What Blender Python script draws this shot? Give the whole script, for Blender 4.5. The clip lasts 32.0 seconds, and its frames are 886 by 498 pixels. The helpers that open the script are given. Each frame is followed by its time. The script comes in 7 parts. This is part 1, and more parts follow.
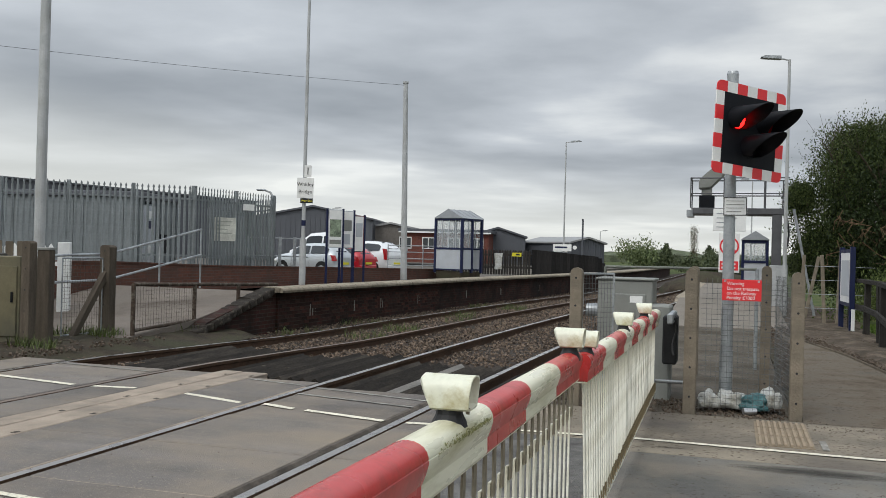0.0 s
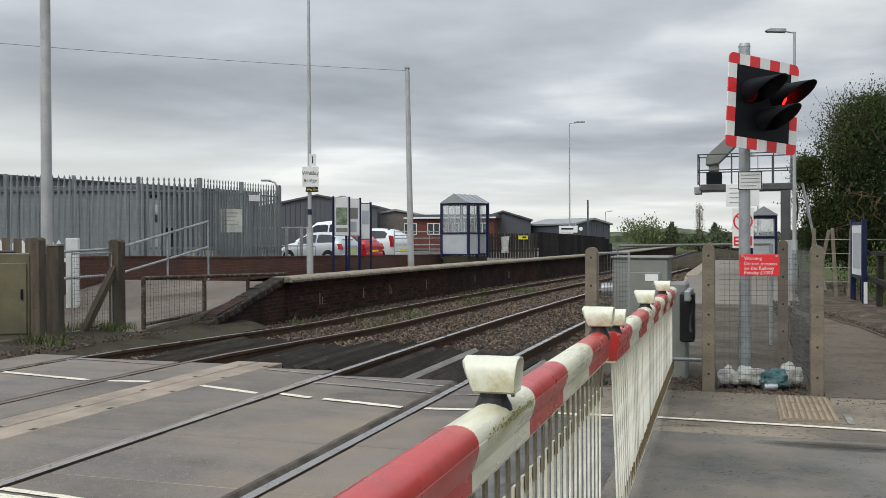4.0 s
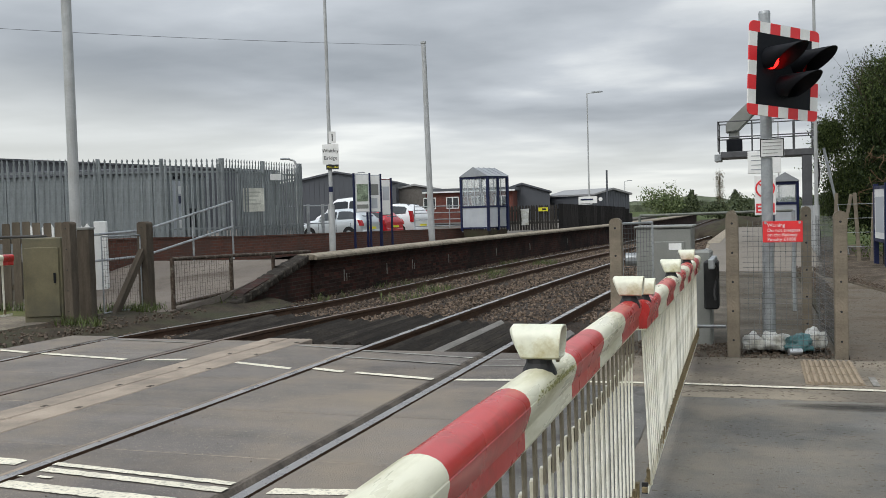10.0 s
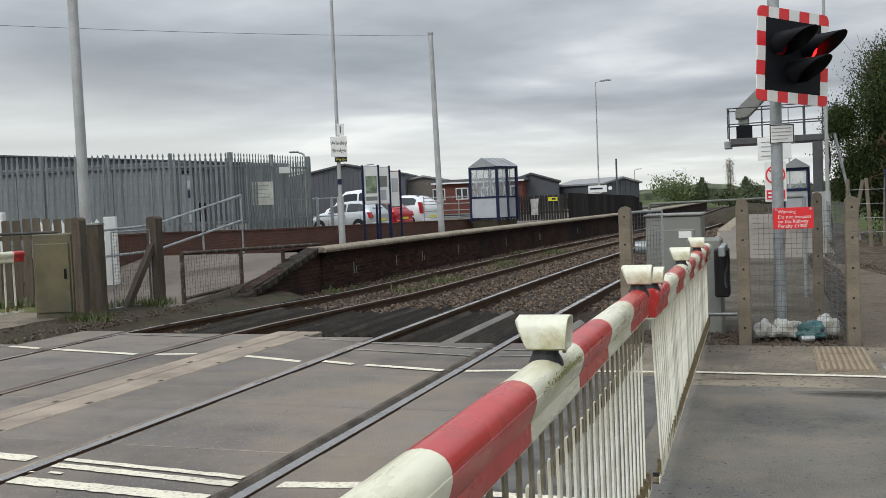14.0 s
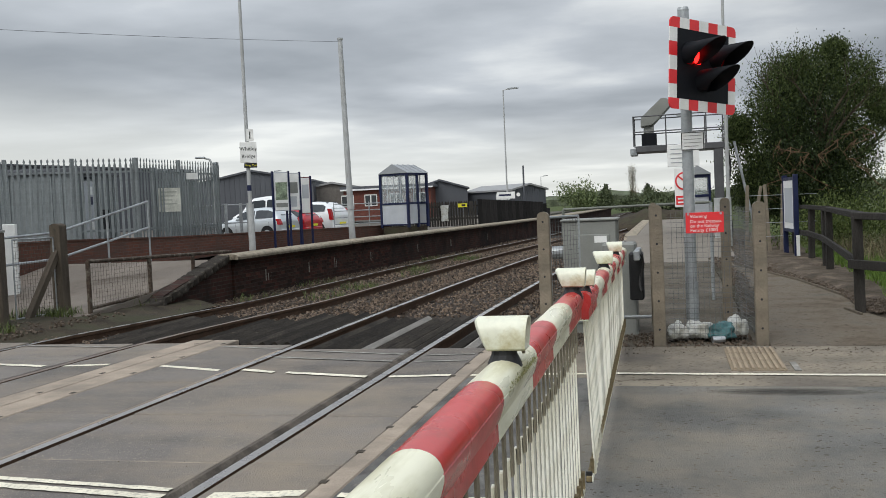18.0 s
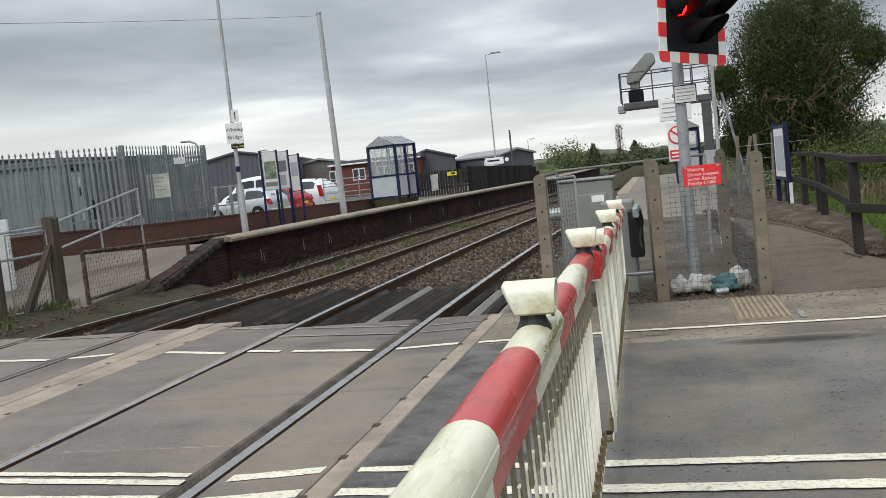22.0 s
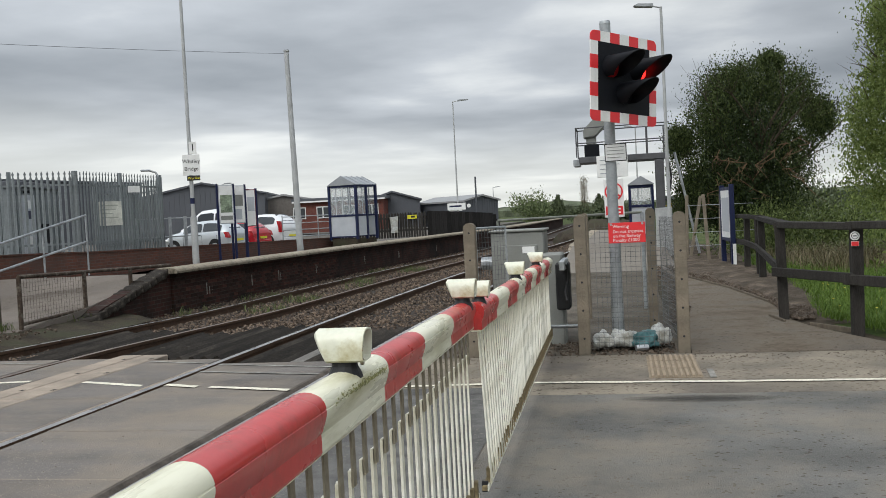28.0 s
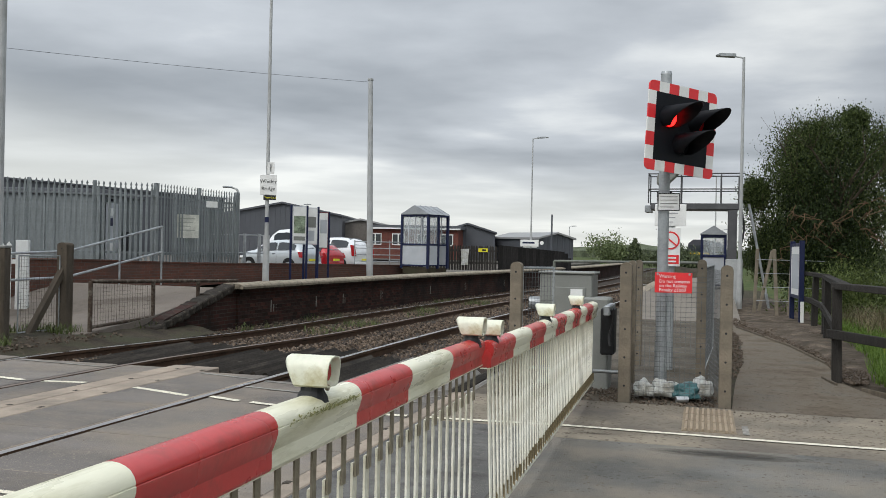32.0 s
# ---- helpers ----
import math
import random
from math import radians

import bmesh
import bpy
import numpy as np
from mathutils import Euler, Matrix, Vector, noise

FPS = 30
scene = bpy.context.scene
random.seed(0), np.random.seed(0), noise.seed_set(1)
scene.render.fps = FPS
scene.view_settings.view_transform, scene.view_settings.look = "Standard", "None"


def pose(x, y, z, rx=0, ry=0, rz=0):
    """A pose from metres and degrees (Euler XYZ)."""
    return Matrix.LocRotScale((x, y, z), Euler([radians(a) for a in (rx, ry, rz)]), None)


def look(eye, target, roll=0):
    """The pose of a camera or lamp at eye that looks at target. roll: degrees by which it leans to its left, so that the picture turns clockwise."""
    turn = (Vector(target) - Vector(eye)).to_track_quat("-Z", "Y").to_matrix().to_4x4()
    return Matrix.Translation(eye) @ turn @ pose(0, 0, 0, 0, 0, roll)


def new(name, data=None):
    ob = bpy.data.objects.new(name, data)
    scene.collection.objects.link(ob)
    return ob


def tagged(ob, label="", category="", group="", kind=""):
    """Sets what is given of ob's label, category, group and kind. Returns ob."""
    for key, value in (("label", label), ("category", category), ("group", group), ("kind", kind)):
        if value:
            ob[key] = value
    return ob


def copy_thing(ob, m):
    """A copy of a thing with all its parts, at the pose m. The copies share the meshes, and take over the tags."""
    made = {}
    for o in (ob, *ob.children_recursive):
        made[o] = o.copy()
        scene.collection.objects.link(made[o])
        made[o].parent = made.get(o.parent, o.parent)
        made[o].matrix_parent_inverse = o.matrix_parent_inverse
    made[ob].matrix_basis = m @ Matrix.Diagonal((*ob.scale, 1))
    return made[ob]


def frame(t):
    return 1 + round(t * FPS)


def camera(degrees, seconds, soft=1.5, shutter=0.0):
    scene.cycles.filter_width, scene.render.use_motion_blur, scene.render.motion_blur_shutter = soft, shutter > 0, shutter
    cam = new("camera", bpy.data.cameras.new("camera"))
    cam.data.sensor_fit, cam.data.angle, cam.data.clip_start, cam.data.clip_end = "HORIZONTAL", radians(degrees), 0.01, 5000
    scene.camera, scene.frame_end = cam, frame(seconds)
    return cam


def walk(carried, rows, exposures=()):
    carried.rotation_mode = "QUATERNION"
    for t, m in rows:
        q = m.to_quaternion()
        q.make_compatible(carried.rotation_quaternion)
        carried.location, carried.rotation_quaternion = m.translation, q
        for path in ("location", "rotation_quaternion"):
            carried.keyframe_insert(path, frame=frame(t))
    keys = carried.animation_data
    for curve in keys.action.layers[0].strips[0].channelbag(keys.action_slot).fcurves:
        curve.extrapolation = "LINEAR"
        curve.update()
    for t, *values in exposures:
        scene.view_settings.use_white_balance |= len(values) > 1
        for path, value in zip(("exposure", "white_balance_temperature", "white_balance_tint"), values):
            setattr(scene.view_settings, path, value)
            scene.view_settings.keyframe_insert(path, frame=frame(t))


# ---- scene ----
cam = camera(50.39, 32.0, soft=0.7)
# seconds, eye x y z in metres, yaw pitch roll in degrees
ROWS = [
    (0.0, -0.005, 0.029, 1.419, 17.14, 0.29, -1.49),
    (0.5, 0.011, 0.030, 1.425, 17.24, 0.59, -0.78),
    (1.0, 0.018, 0.034, 1.429, 18.18, 0.94, 0.35),
    (1.5, 0.016, 0.021, 1.430, 18.58, 1.30, 1.02),
    (2.0, 0.016, 0.026, 1.430, 19.00, 0.74, 0.84),
    (2.5, 0.013, 0.036, 1.426, 19.15, -0.23, -0.63),
    (4.5, -0.124, 0.095, 1.398, 16.68, -1.00, 0.45),
    (5.0, -0.118, 0.066, 1.401, 15.96, -1.69, 0.13),
    (5.5, -0.133, 0.095, 1.411, 15.77, -1.67, -0.19),
    (6.0, -0.072, -0.097, 1.425, 15.71, -1.30, -0.73),
    (6.5, -0.125, -0.076, 1.412, 15.83, -0.28, -2.73),
    (7.0, -0.168, -0.095, 1.407, 15.87, -0.26, -3.08),
    (7.5, -0.185, -0.066, 1.407, 15.27, -0.65, -1.72),
    (8.0, -0.180, 0.026, 1.397, 15.68, -0.56, -1.35),
    (8.5, -0.139, -0.084, 1.415, 16.70, -0.21, -1.15),
    (9.0, -0.145, -0.086, 1.416, 17.48, -0.27, -0.60),
    (9.5, -0.137, -0.093, 1.416, 18.39, -0.73, 0.43),
    (10.0, -0.123, -0.072, 1.411, 18.56, -2.16, 1.65),
    (10.5, -0.121, -0.047, 1.410, 18.68, -2.32, 2.58),
    (11.0, -0.127, -0.062, 1.412, 19.21, -1.70, 2.46),
    (11.5, -0.121, -0.057, 1.412, 19.29, -2.03, 2.23),
    (12.0, -0.125, -0.055, 1.408, 19.10, -2.56, 2.24),
    (12.5, -0.125, -0.054, 1.407, 18.91, -3.15, 2.17),
    (13.0, -0.121, -0.053, 1.412, 19.22, -2.89, 2.21),
    (13.5, -0.117, -0.046, 1.409, 19.23, -2.81, 2.54),
    (15.5, -0.136, -0.037, 1.410, 19.87, -1.52, 0.63),
    (16.0, -0.174, -0.045, 1.410, 24.11, -1.13, -0.82),
    (16.5, -0.251, -0.106, 1.403, 24.80, -1.75, -0.34),
    (17.0, -0.250, -0.129, 1.402, 21.59, -0.98, 0.74),
    (17.5, -0.220, -0.124, 1.409, 16.10, -1.08, 1.67),
    (18.0, -0.235, -0.079, 1.404, 13.54, -2.52, 2.52),
    (18.5, -0.310, -0.094, 1.438, 21.39, -1.15, 5.81),
    (19.0, -0.338, -0.077, 1.404, 20.61, -5.30, 4.34),
    (19.5, -0.336, -0.061, 1.395, 13.85, -6.71, 0.60),
    (20.0, -0.278, -0.015, 1.387, 7.60, -6.14, -0.15),
    (20.5, -0.235, -0.020, 1.395, 7.73, -6.09, 2.52),
    (21.0, -0.266, -0.038, 1.402, 6.50, -3.77, 2.91),
    (21.5, -0.296, -0.007, 1.386, 6.06, -4.79, 3.21),
    (22.0, -0.317, -0.057, 1.403, 12.81, -4.44, 6.01),
    (22.5, -0.346, -0.143, 1.420, 17.14, -4.14, 8.63),
    (23.0, -0.413, -0.159, 1.402, 15.16, -5.45, 5.32),
    (23.5, -0.425, -0.175, 1.392, 12.20, -4.91, 1.73),
    (24.0, -0.409, -0.167, 1.394, 9.53, -3.88, 0.07),
    (24.5, -0.392, -0.152, 1.388, 7.80, -4.09, -1.20),
    (25.0, -0.337, -0.138, 1.397, 8.00, -4.13, 0.95),
    (25.5, -0.292, -0.101, 1.414, 9.27, -2.89, 2.78),
    (27.5, -0.149, -0.062, 1.411, 9.17, -1.85, 2.88),
    (28.0, 0.050, -0.048, 1.395, 10.83, -1.96, 2.92),
    (28.5, 0.186, -0.063, 1.413, 12.46, -2.16, 3.57),
    (29.0, 0.281, -0.108, 1.418, 11.65, -2.41, 1.71),
    (29.5, 0.377, -0.080, 1.435, 10.10, -1.08, 1.95),
    (30.0, 0.476, -0.106, 1.440, 12.48, -0.23, 2.66),
    (30.5, 0.469, -0.106, 1.434, 15.52, 0.50, 1.92),
    (31.0, 0.421, -0.108, 1.430, 16.95, 0.40, 0.82),
    (31.5, 0.375, -0.130, 1.425, 16.54, 0.02, -0.13),
    (32.0, 0.350, -0.136, 1.417, 15.49, 0.09, -1.19),
]
walk(cam, [(t, pose(x, y, z, 90 + pitch, roll, yaw)) for t, x, y, z, yaw, pitch, roll in ROWS],
     [(0.0, -0.08), (2.0, -0.05), (5.0, 0.0), (18.5, -0.04), (19.0, -0.04), (19.4, 0.14), (20.0, 0.34), (21.0, 0.22), (22.0, 0.08), (22.6, 0.15), (23.0, 0.30), (24.0, 0.34), (25.0, 0.1), (27.5, 0.0), (32.0, 0.0)])

# ---- light ----
SUN_ELEV, SUN_ROT = radians(48), radians(200)
world = bpy.data.worlds.new("overcast_sky")
scene.world = world
world.use_nodes = True
wn, wl = world.node_tree.nodes, world.node_tree.links
wn.clear()


def wnode(kind, **kw):
    n = wn.new(kind)
    for k, v in kw.items():
        n.inputs[k].default_value = v
    return n


def wmath(op, a, b=None):
    n = wn.new("ShaderNodeMath")
    n.operation = op
    for i, v in enumerate((a, b)):
        if v is None:
            continue
        if isinstance(v, (int, float)):
            n.inputs[i].default_value = v
        else:
            wl.new(v, n.inputs[i])
    return n.outputs[0]


def wramp(src, stops):
    r = wn.new("ShaderNodeValToRGB")
    els = r.color_ramp.elements
    while len(els) < len(stops):
        els.new(0.5)
    for e, (p, c) in zip(els, stops):
        e.position, e.color = p, (*c, 1)
    wl.new(src, r.inputs[0])
    return r.outputs[0]


def wmix(fac, a, b, blend="MIX"):
    m = wn.new("ShaderNodeMix")
    m.data_type, m.blend_type = "RGBA", blend
    for sock, v in ((m.inputs[0], fac), (m.inputs[6], a), (m.inputs[7], b)):
        if isinstance(v, (int, float)):
            sock.default_value = v
        else:
            wl.new(v, sock)
    return m.outputs[2]


tc = wn.new("ShaderNodeTexCoord")
sep = wn.new("ShaderNodeSeparateXYZ")
wl.new(tc.outputs["Generated"], sep.inputs[0])
dx, dy, dz = sep.outputs
height = wmath("MAXIMUM", dz, 0.0)
# the cloud sheet lies on a plane overhead, so that it draws together towards the horizon
den = wmath("ADD", height, 0.07)
comb = wn.new("ShaderNodeCombineXYZ")
wl.new(wmath("DIVIDE", dx, den), comb.inputs[0])
wl.new(wmath("DIVIDE", dy, den), comb.inputs[1])
broad = wnode("ShaderNodeTexNoise", Scale=0.40, Detail=4.0, Roughness=0.45, Distortion=0.3)
wl.new(comb.outputs[0], broad.inputs["Vector"])
fine = wnode("ShaderNodeTexNoise", Scale=1.3, Detail=7.0, Roughness=0.55)
wl.new(comb.outputs[0], fine.inputs["Vector"])
cloud = wmath("ADD", wmath("MULTIPLY", broad.outputs[0], 0.82), wmath("MULTIPLY", fine.outputs[0], 0.18))
sheet = wramp(cloud, [(0.36, (0.195, 0.225, 0.26)), (0.45, (0.335, 0.37, 0.41)), (0.53, (0.505, 0.545, 0.59)), (0.62, (0.90, 0.93, 0.93))])
lowh = wmath("MULTIPLY", height, wmath("ADD", wmath("MULTIPLY", dx, 0.75), 1.0))
low = wramp(lowh, [(0.0, (0.83, 0.84, 0.78)), (0.05, (0.75, 0.77, 0.74)), (0.085, (0.49, 0.52, 0.55)), (0.25, (0.38, 0.40, 0.44))])
lowfac = wramp(lowh, [(0.0, (0.80,) * 3), (0.055, (0.55,) * 3), (0.10, (0.25,) * 3), (0.3, (0.05,) * 3)])
sky_low = wmix(lowfac, sheet, low)
# an overcast sky is some three times brighter overhead than at the horizon
zen = wramp(height, [(0.0, (1.0,) * 3), (0.10, (1.0,) * 3), (0.30, (1.10,) * 3), (0.5, (2.0,) * 3), (1.0, (2.75,) * 3)])
# thicker cloud towards the east
thick = wmath("MULTIPLY", wmath("MAXIMUM", wmath("ADD", dx, 0.25), 0.0), wmath("MINIMUM", wmath("MULTIPLY", height, 4.0), 1.0))
dim = wmath("SUBTRACT", 1.0, wmath("MULTIPLY", wmath("MINIMUM", thick, 0.30), 0.6))
dimc = wn.new("ShaderNodeCombineColor")
for k in range(3):
    wl.new(dim, dimc.inputs[k])
clouds = wmix(1.0, wmix(1.0, sky_low, zen, "MULTIPLY"), dimc.outputs[0], "MULTIPLY")
nish = wn.new("ShaderNodeTexSky")
nish.sky_type, nish.sun_disc = "NISHITA", False
nish.sun_elevation, nish.sun_rotation = SUN_ELEV, SUN_ROT
bg_sky = wnode("ShaderNodeBackground", Strength=0.05)
wl.new(nish.outputs[0], bg_sky.inputs[0])
bg_cloud = wnode("ShaderNodeBackground", Strength=1.18)
wl.new(clouds, bg_cloud.inputs[0])
mix = wn.new("ShaderNodeMixShader")
mix.inputs[0].default_value = 0.96
wl.new(bg_sky.outputs[0], mix.inputs[1])
wl.new(bg_cloud.outputs[0], mix.inputs[2])
out = wn.new("ShaderNodeOutputWorld")
wl.new(mix.outputs[0], out.inputs[0])

sun = new("sun", bpy.data.lights.new("sun", "SUN"))
sun.data.energy, sun.data.angle, sun.data.color = 1.15, radians(25), (1.0, 0.97, 0.92)
sun.matrix_world = look((0, 0, 30), (0 - 30 * math.sin(SUN_ROT) / math.tan(SUN_ELEV), 0 - 30 * math.cos(SUN_ROT) / math.tan(SUN_ELEV), 0))


# ---- materials ----
def mat(name, color, rough=0.7, metal=0.0, var=0.12, scale=4.0, grain=60.0, bump=0.15, dirt=None, dirt_amount=0.35, dirt_scale=1.5, coat=0.0, random_tint=0.0, stretch=None, streak=0.0, speck=None):
    """A surface with variation at two scales, fine relief and optional stains."""
    m = bpy.data.materials.new(name)
    m.use_nodes = True
    nt = m.node_tree
    n, l = nt.nodes, nt.links
    b = n["Principled BSDF"]
    b.inputs["Roughness"].default_value, b.inputs["Metallic"].default_value = rough, metal
    b.inputs["Specular IOR Level"].default_value = 0.5 if rough < 0.5 else 0.35 if rough < 0.75 else 0.15
    if coat:
        b.inputs["Coat Weight"].default_value = coat
    co = n.new("ShaderNodeTexCoord").outputs["Object"]
    if stretch:
        mp = n.new("ShaderNodeMapping")
        mp.inputs["Scale"].default_value = stretch
        l.new(co, mp.inputs[0])
        co = mp.outputs[0]

    def tex(s, d=4.0, r=0.55, vec=None):
        t = n.new("ShaderNodeTexNoise")
        t.inputs["Scale"].default_value, t.inputs["Detail"].default_value, t.inputs["Roughness"].default_value = s, d, r
        l.new(vec or co, t.inputs["Vector"])
        return t.outputs[0]

    def spread(src, lo=0.28, hi=0.72):
        w = n.new("ShaderNodeMapRange")
        w.inputs[1].default_value, w.inputs[2].default_value = lo, hi
        l.new(src, w.inputs[0])
        return w.outputs[0]

    def mixer(fac, a, bb, blend="MIX"):
        x = n.new("ShaderNodeMix")
        x.data_type, x.blend_type = "RGBA", blend
        for sock, v in ((x.inputs[0], fac), (x.inputs[6], a), (x.inputs[7], bb)):
            if isinstance(v, (int, float)):
                sock.default_value = v
            elif isinstance(v, tuple):
                sock.default_value = (*v, 1)
            else:
                l.new(v, sock)
        return x.outputs[2]

    big, small = spread(tex(scale)), spread(tex(grain, 3.0))
    dark = tuple(c * (1 - 2 * var) for c in color)
    light = tuple(min(1, c * (1 + 1.6 * var)) for c in color)
    c = mixer(big, dark, light)
    sp = mixer(small, (1 - var,) * 3, (1 + var,) * 3)
    c = mixer(1.0, c, sp, "MULTIPLY")
    if streak:
        mp2 = n.new("ShaderNodeMapping")
        mp2.inputs["Scale"].default_value = (0.22, 2.2, 1.0)
        l.new(co, mp2.inputs[0])
        st = mixer(spread(tex(1.0, 5.0, 0.6, mp2.outputs[0])), (1 - streak,) * 3, (1 + streak,) * 3)
        c = mixer(1.0, c, st, "MULTIPLY")
    if speck:
        vo = n.new("ShaderNodeTexVoronoi")
        vo.inputs["Scale"].default_value = speck[1]
        l.new(co, vo.inputs["Vector"])
        sr = n.new("ShaderNodeSeparateColor")
        l.new(vo.outputs["Color"], sr.inputs[0])
        sc = n.new("ShaderNodeMath")
        sc.operation = "GREATER_THAN"
        sc.inputs[1].default_value = 1 - speck[2]
        l.new(sr.outputs[0], sc.inputs[0])
        c = mixer(sc.outputs[0], c, speck[0])
    if random_tint:
        oi = n.new("ShaderNodeObjectInfo")
        mr = n.new("ShaderNodeMapRange")
        mr.inputs[3].default_value, mr.inputs[4].default_value = 1 - random_tint, 1 + random_tint
        l.new(oi.outputs["Random"], mr.inputs[0])
        cc = n.new("ShaderNodeCombineColor")
        for i in range(3):
            l.new(mr.outputs[0], cc.inputs[i])
        c = mixer(1.0, c, cc.outputs[0], "MULTIPLY")
    if dirt:
        r = n.new("ShaderNodeValToRGB")
        r.color_ramp.elements[0].position, r.color_ramp.elements[1].position = 0.62 - dirt_amount * 0.5, 0.78 - dirt_amount * 0.3
        l.new(tex(dirt_scale, 7.0, 0.65), r.inputs[0])
        c = mixer(r.outputs[0], c, dirt)
    l.new(c, b.inputs["Base Color"])
    if bump:
        bp = n.new("ShaderNodeBump")
        bp.inputs["Strength"].default_value, bp.inputs["Distance"].default_value = bump, 0.01
        l.new(small, bp.inputs["Height"])
        l.new(bp.outputs[0], b.inputs["Normal"])
        rr = n.new("ShaderNodeMapRange")
        rr.inputs[3].default_value, rr.inputs[4].default_value = max(0.02, rough - 0.12), min(1, rough + 0.1)
        l.new(big, rr.inputs[0])
        l.new(rr.outputs[0], b.inputs["Roughness"])
    return m


def glow(name, color, strength):
    m = bpy.data.materials.new(name)
    m.use_nodes = True
    b = m.node_tree.nodes["Principled BSDF"]
    b.inputs["Base Color"].default_value = (*color, 1)
    b.inputs["Emission Color"].default_value = (*color, 1)
    b.inputs["Emission Strength"].default_value = strength
    return m


def glass(name, tint=(0.9, 0.95, 0.96), rough=0.05, alpha=0.25):
    m = bpy.data.materials.new(name)
    m.use_nodes = True
    b = m.node_tree.nodes["Principled BSDF"]
    b.inputs["Base Color"].default_value = (*tint, 1)
    b.inputs["Roughness"].default_value = rough
    b.inputs["Alpha"].default_value = alpha
    b.inputs["Specular IOR Level"].default_value = 0.6
    return m


ASPHALT = mat("asphalt", (0.182, 0.177, 0.164), 0.85, var=0.20, scale=0.9, grain=120, bump=0.8, dirt=(0.285, 0.25, 0.20), dirt_amount=0.40, dirt_scale=0.7, streak=0.16, speck=((0.095, 0.082, 0.066), 60, 0.035))
NEWTAR = mat("newer_dark_tarmac", (0.170, 0.165, 0.156), 0.85, var=0.16, scale=2.5, grain=110, bump=0.8, dirt=(0.075, 0.07, 0.066), dirt_amount=0.3, dirt_scale=4.0, speck=((0.24, 0.22, 0.19), 75, 0.03))
PATH = mat("worn_path_asphalt", (0.225, 0.195, 0.158), 0.9, var=0.22, scale=1.6, grain=70, bump=1.0, dirt=(0.125, 0.098, 0.07), dirt_amount=0.52, dirt_scale=1.6, speck=((0.09, 0.07, 0.05), 40, 0.05))
APRON = mat("dusty_apron_asphalt", (0.25, 0.216, 0.168), 0.9, var=0.16, scale=1.3, grain=140, bump=0.4, dirt=(0.13, 0.115, 0.10), dirt_amount=0.35, dirt_scale=0.8, streak=0.10, speck=((0.13, 0.105, 0.08), 45, 0.10))
YARDTAR = mat("dark_yard_tarmac", (0.105, 0.098, 0.088), 0.9, var=0.18, scale=0.8, grain=60, bump=0.4, dirt=(0.16, 0.14, 0.115), dirt_amount=0.35, dirt_scale=0.5)
DECK = mat("crossing_panel_rubber", (0.178, 0.161, 0.148), 0.8, var=0.17, scale=0.7, grain=110, bump=0.5, dirt=(0.27, 0.225, 0.175), dirt_amount=0.36, dirt_scale=0.55, streak=0.20, speck=((0.26, 0.23, 0.19), 120, 0.06), random_tint=0.12)
BEAM = mat("concrete_edge_beam", (0.345, 0.285, 0.228), 0.85, var=0.12, scale=2.0, grain=80, bump=0.3, dirt=(0.2, 0.17, 0.14), dirt_amount=0.3)
LINE = mat("worn_white_paint", (0.74, 0.69, 0.555), 0.7, var=0.08, scale=3.0, grain=70, bump=0.3, dirt=(0.24, 0.22, 0.18), dirt_amount=0.22, dirt_scale=38.0)
FADED = mat("faded_white_paint", (0.5, 0.49, 0.44), 0.8, var=0.12, scale=3.0, grain=70, bump=0.3, dirt=(0.2, 0.19, 0.17), dirt_amount=0.75, dirt_scale=7.0)
RAILSIDE = mat("rusty_rail_steel", (0.10, 0.062, 0.042), 0.8, 0.2, var=0.15, scale=5, grain=60, bump=0.3)
RAILTOP = mat("polished_rail_head", (0.43, 0.40, 0.38), 0.30, 0.85, var=0.08, scale=3, grain=30, bump=0.05)
RAILDULL = mat("dull_brown_rail_head", (0.20, 0.145, 0.115), 0.5, 0.6, var=0.15, scale=3, grain=30, bump=0.08)
GROOVE = mat("gritty_flangeway_dirt", (0.075, 0.064, 0.052), 0.95, var=0.25, scale=6, grain=50, bump=0.8)
BALLAST = mat("ballast_bed", (0.045, 0.033, 0.025), 0.95, var=0.25, scale=6, grain=30, bump=1.0, dirt=(0.05, 0.042, 0.036), dirt_amount=0.5, dirt_scale=0.6)
EARTH = mat("dark_earth", (0.055, 0.043, 0.031), 0.95, var=0.25, scale=3, grain=25, bump=0.8, dirt=(0.05, 0.05, 0.03), dirt_amount=0.4)
SPOIL = mat("grey_brown_trodden_earth", (0.125, 0.108, 0.088), 0.95, var=0.2, scale=2, grain=40, bump=0.8, dirt=(0.06, 0.05, 0.035), dirt_amount=0.4, dirt_scale=0.8)
BANK = mat("dry_pale_grass_bank", (0.15, 0.14, 0.065), 0.95, var=0.22, scale=1.6, grain=22, bump=0.6, dirt=(0.10, 0.12, 0.04), dirt_amount=0.45, dirt_scale=1.2)
GRASS_G = mat("grass_ground", (0.055, 0.085, 0.022), 0.95, var=0.22, scale=1.5, grain=20, bump=0.6, dirt=(0.12, 0.095, 0.05), dirt_amount=0.3)
TIMBER = mat("tarred_timber", (0.040, 0.034, 0.028), 0.9, var=0.3, scale=5, grain=40, bump=0.5, random_tint=0.35, stretch=(3, 0.4, 3))
PALE_TIMBER = mat("pale_weathered_timber", (0.26, 0.245, 0.225), 0.85, var=0.12, scale=5, grain=40, bump=0.4, stretch=(3, 0.4, 3))
SLEEPER = mat("old_sleeper", (0.13, 0.11, 0.09), 0.9, var=0.2, scale=4, grain=40, bump=0.5, random_tint=0.2)
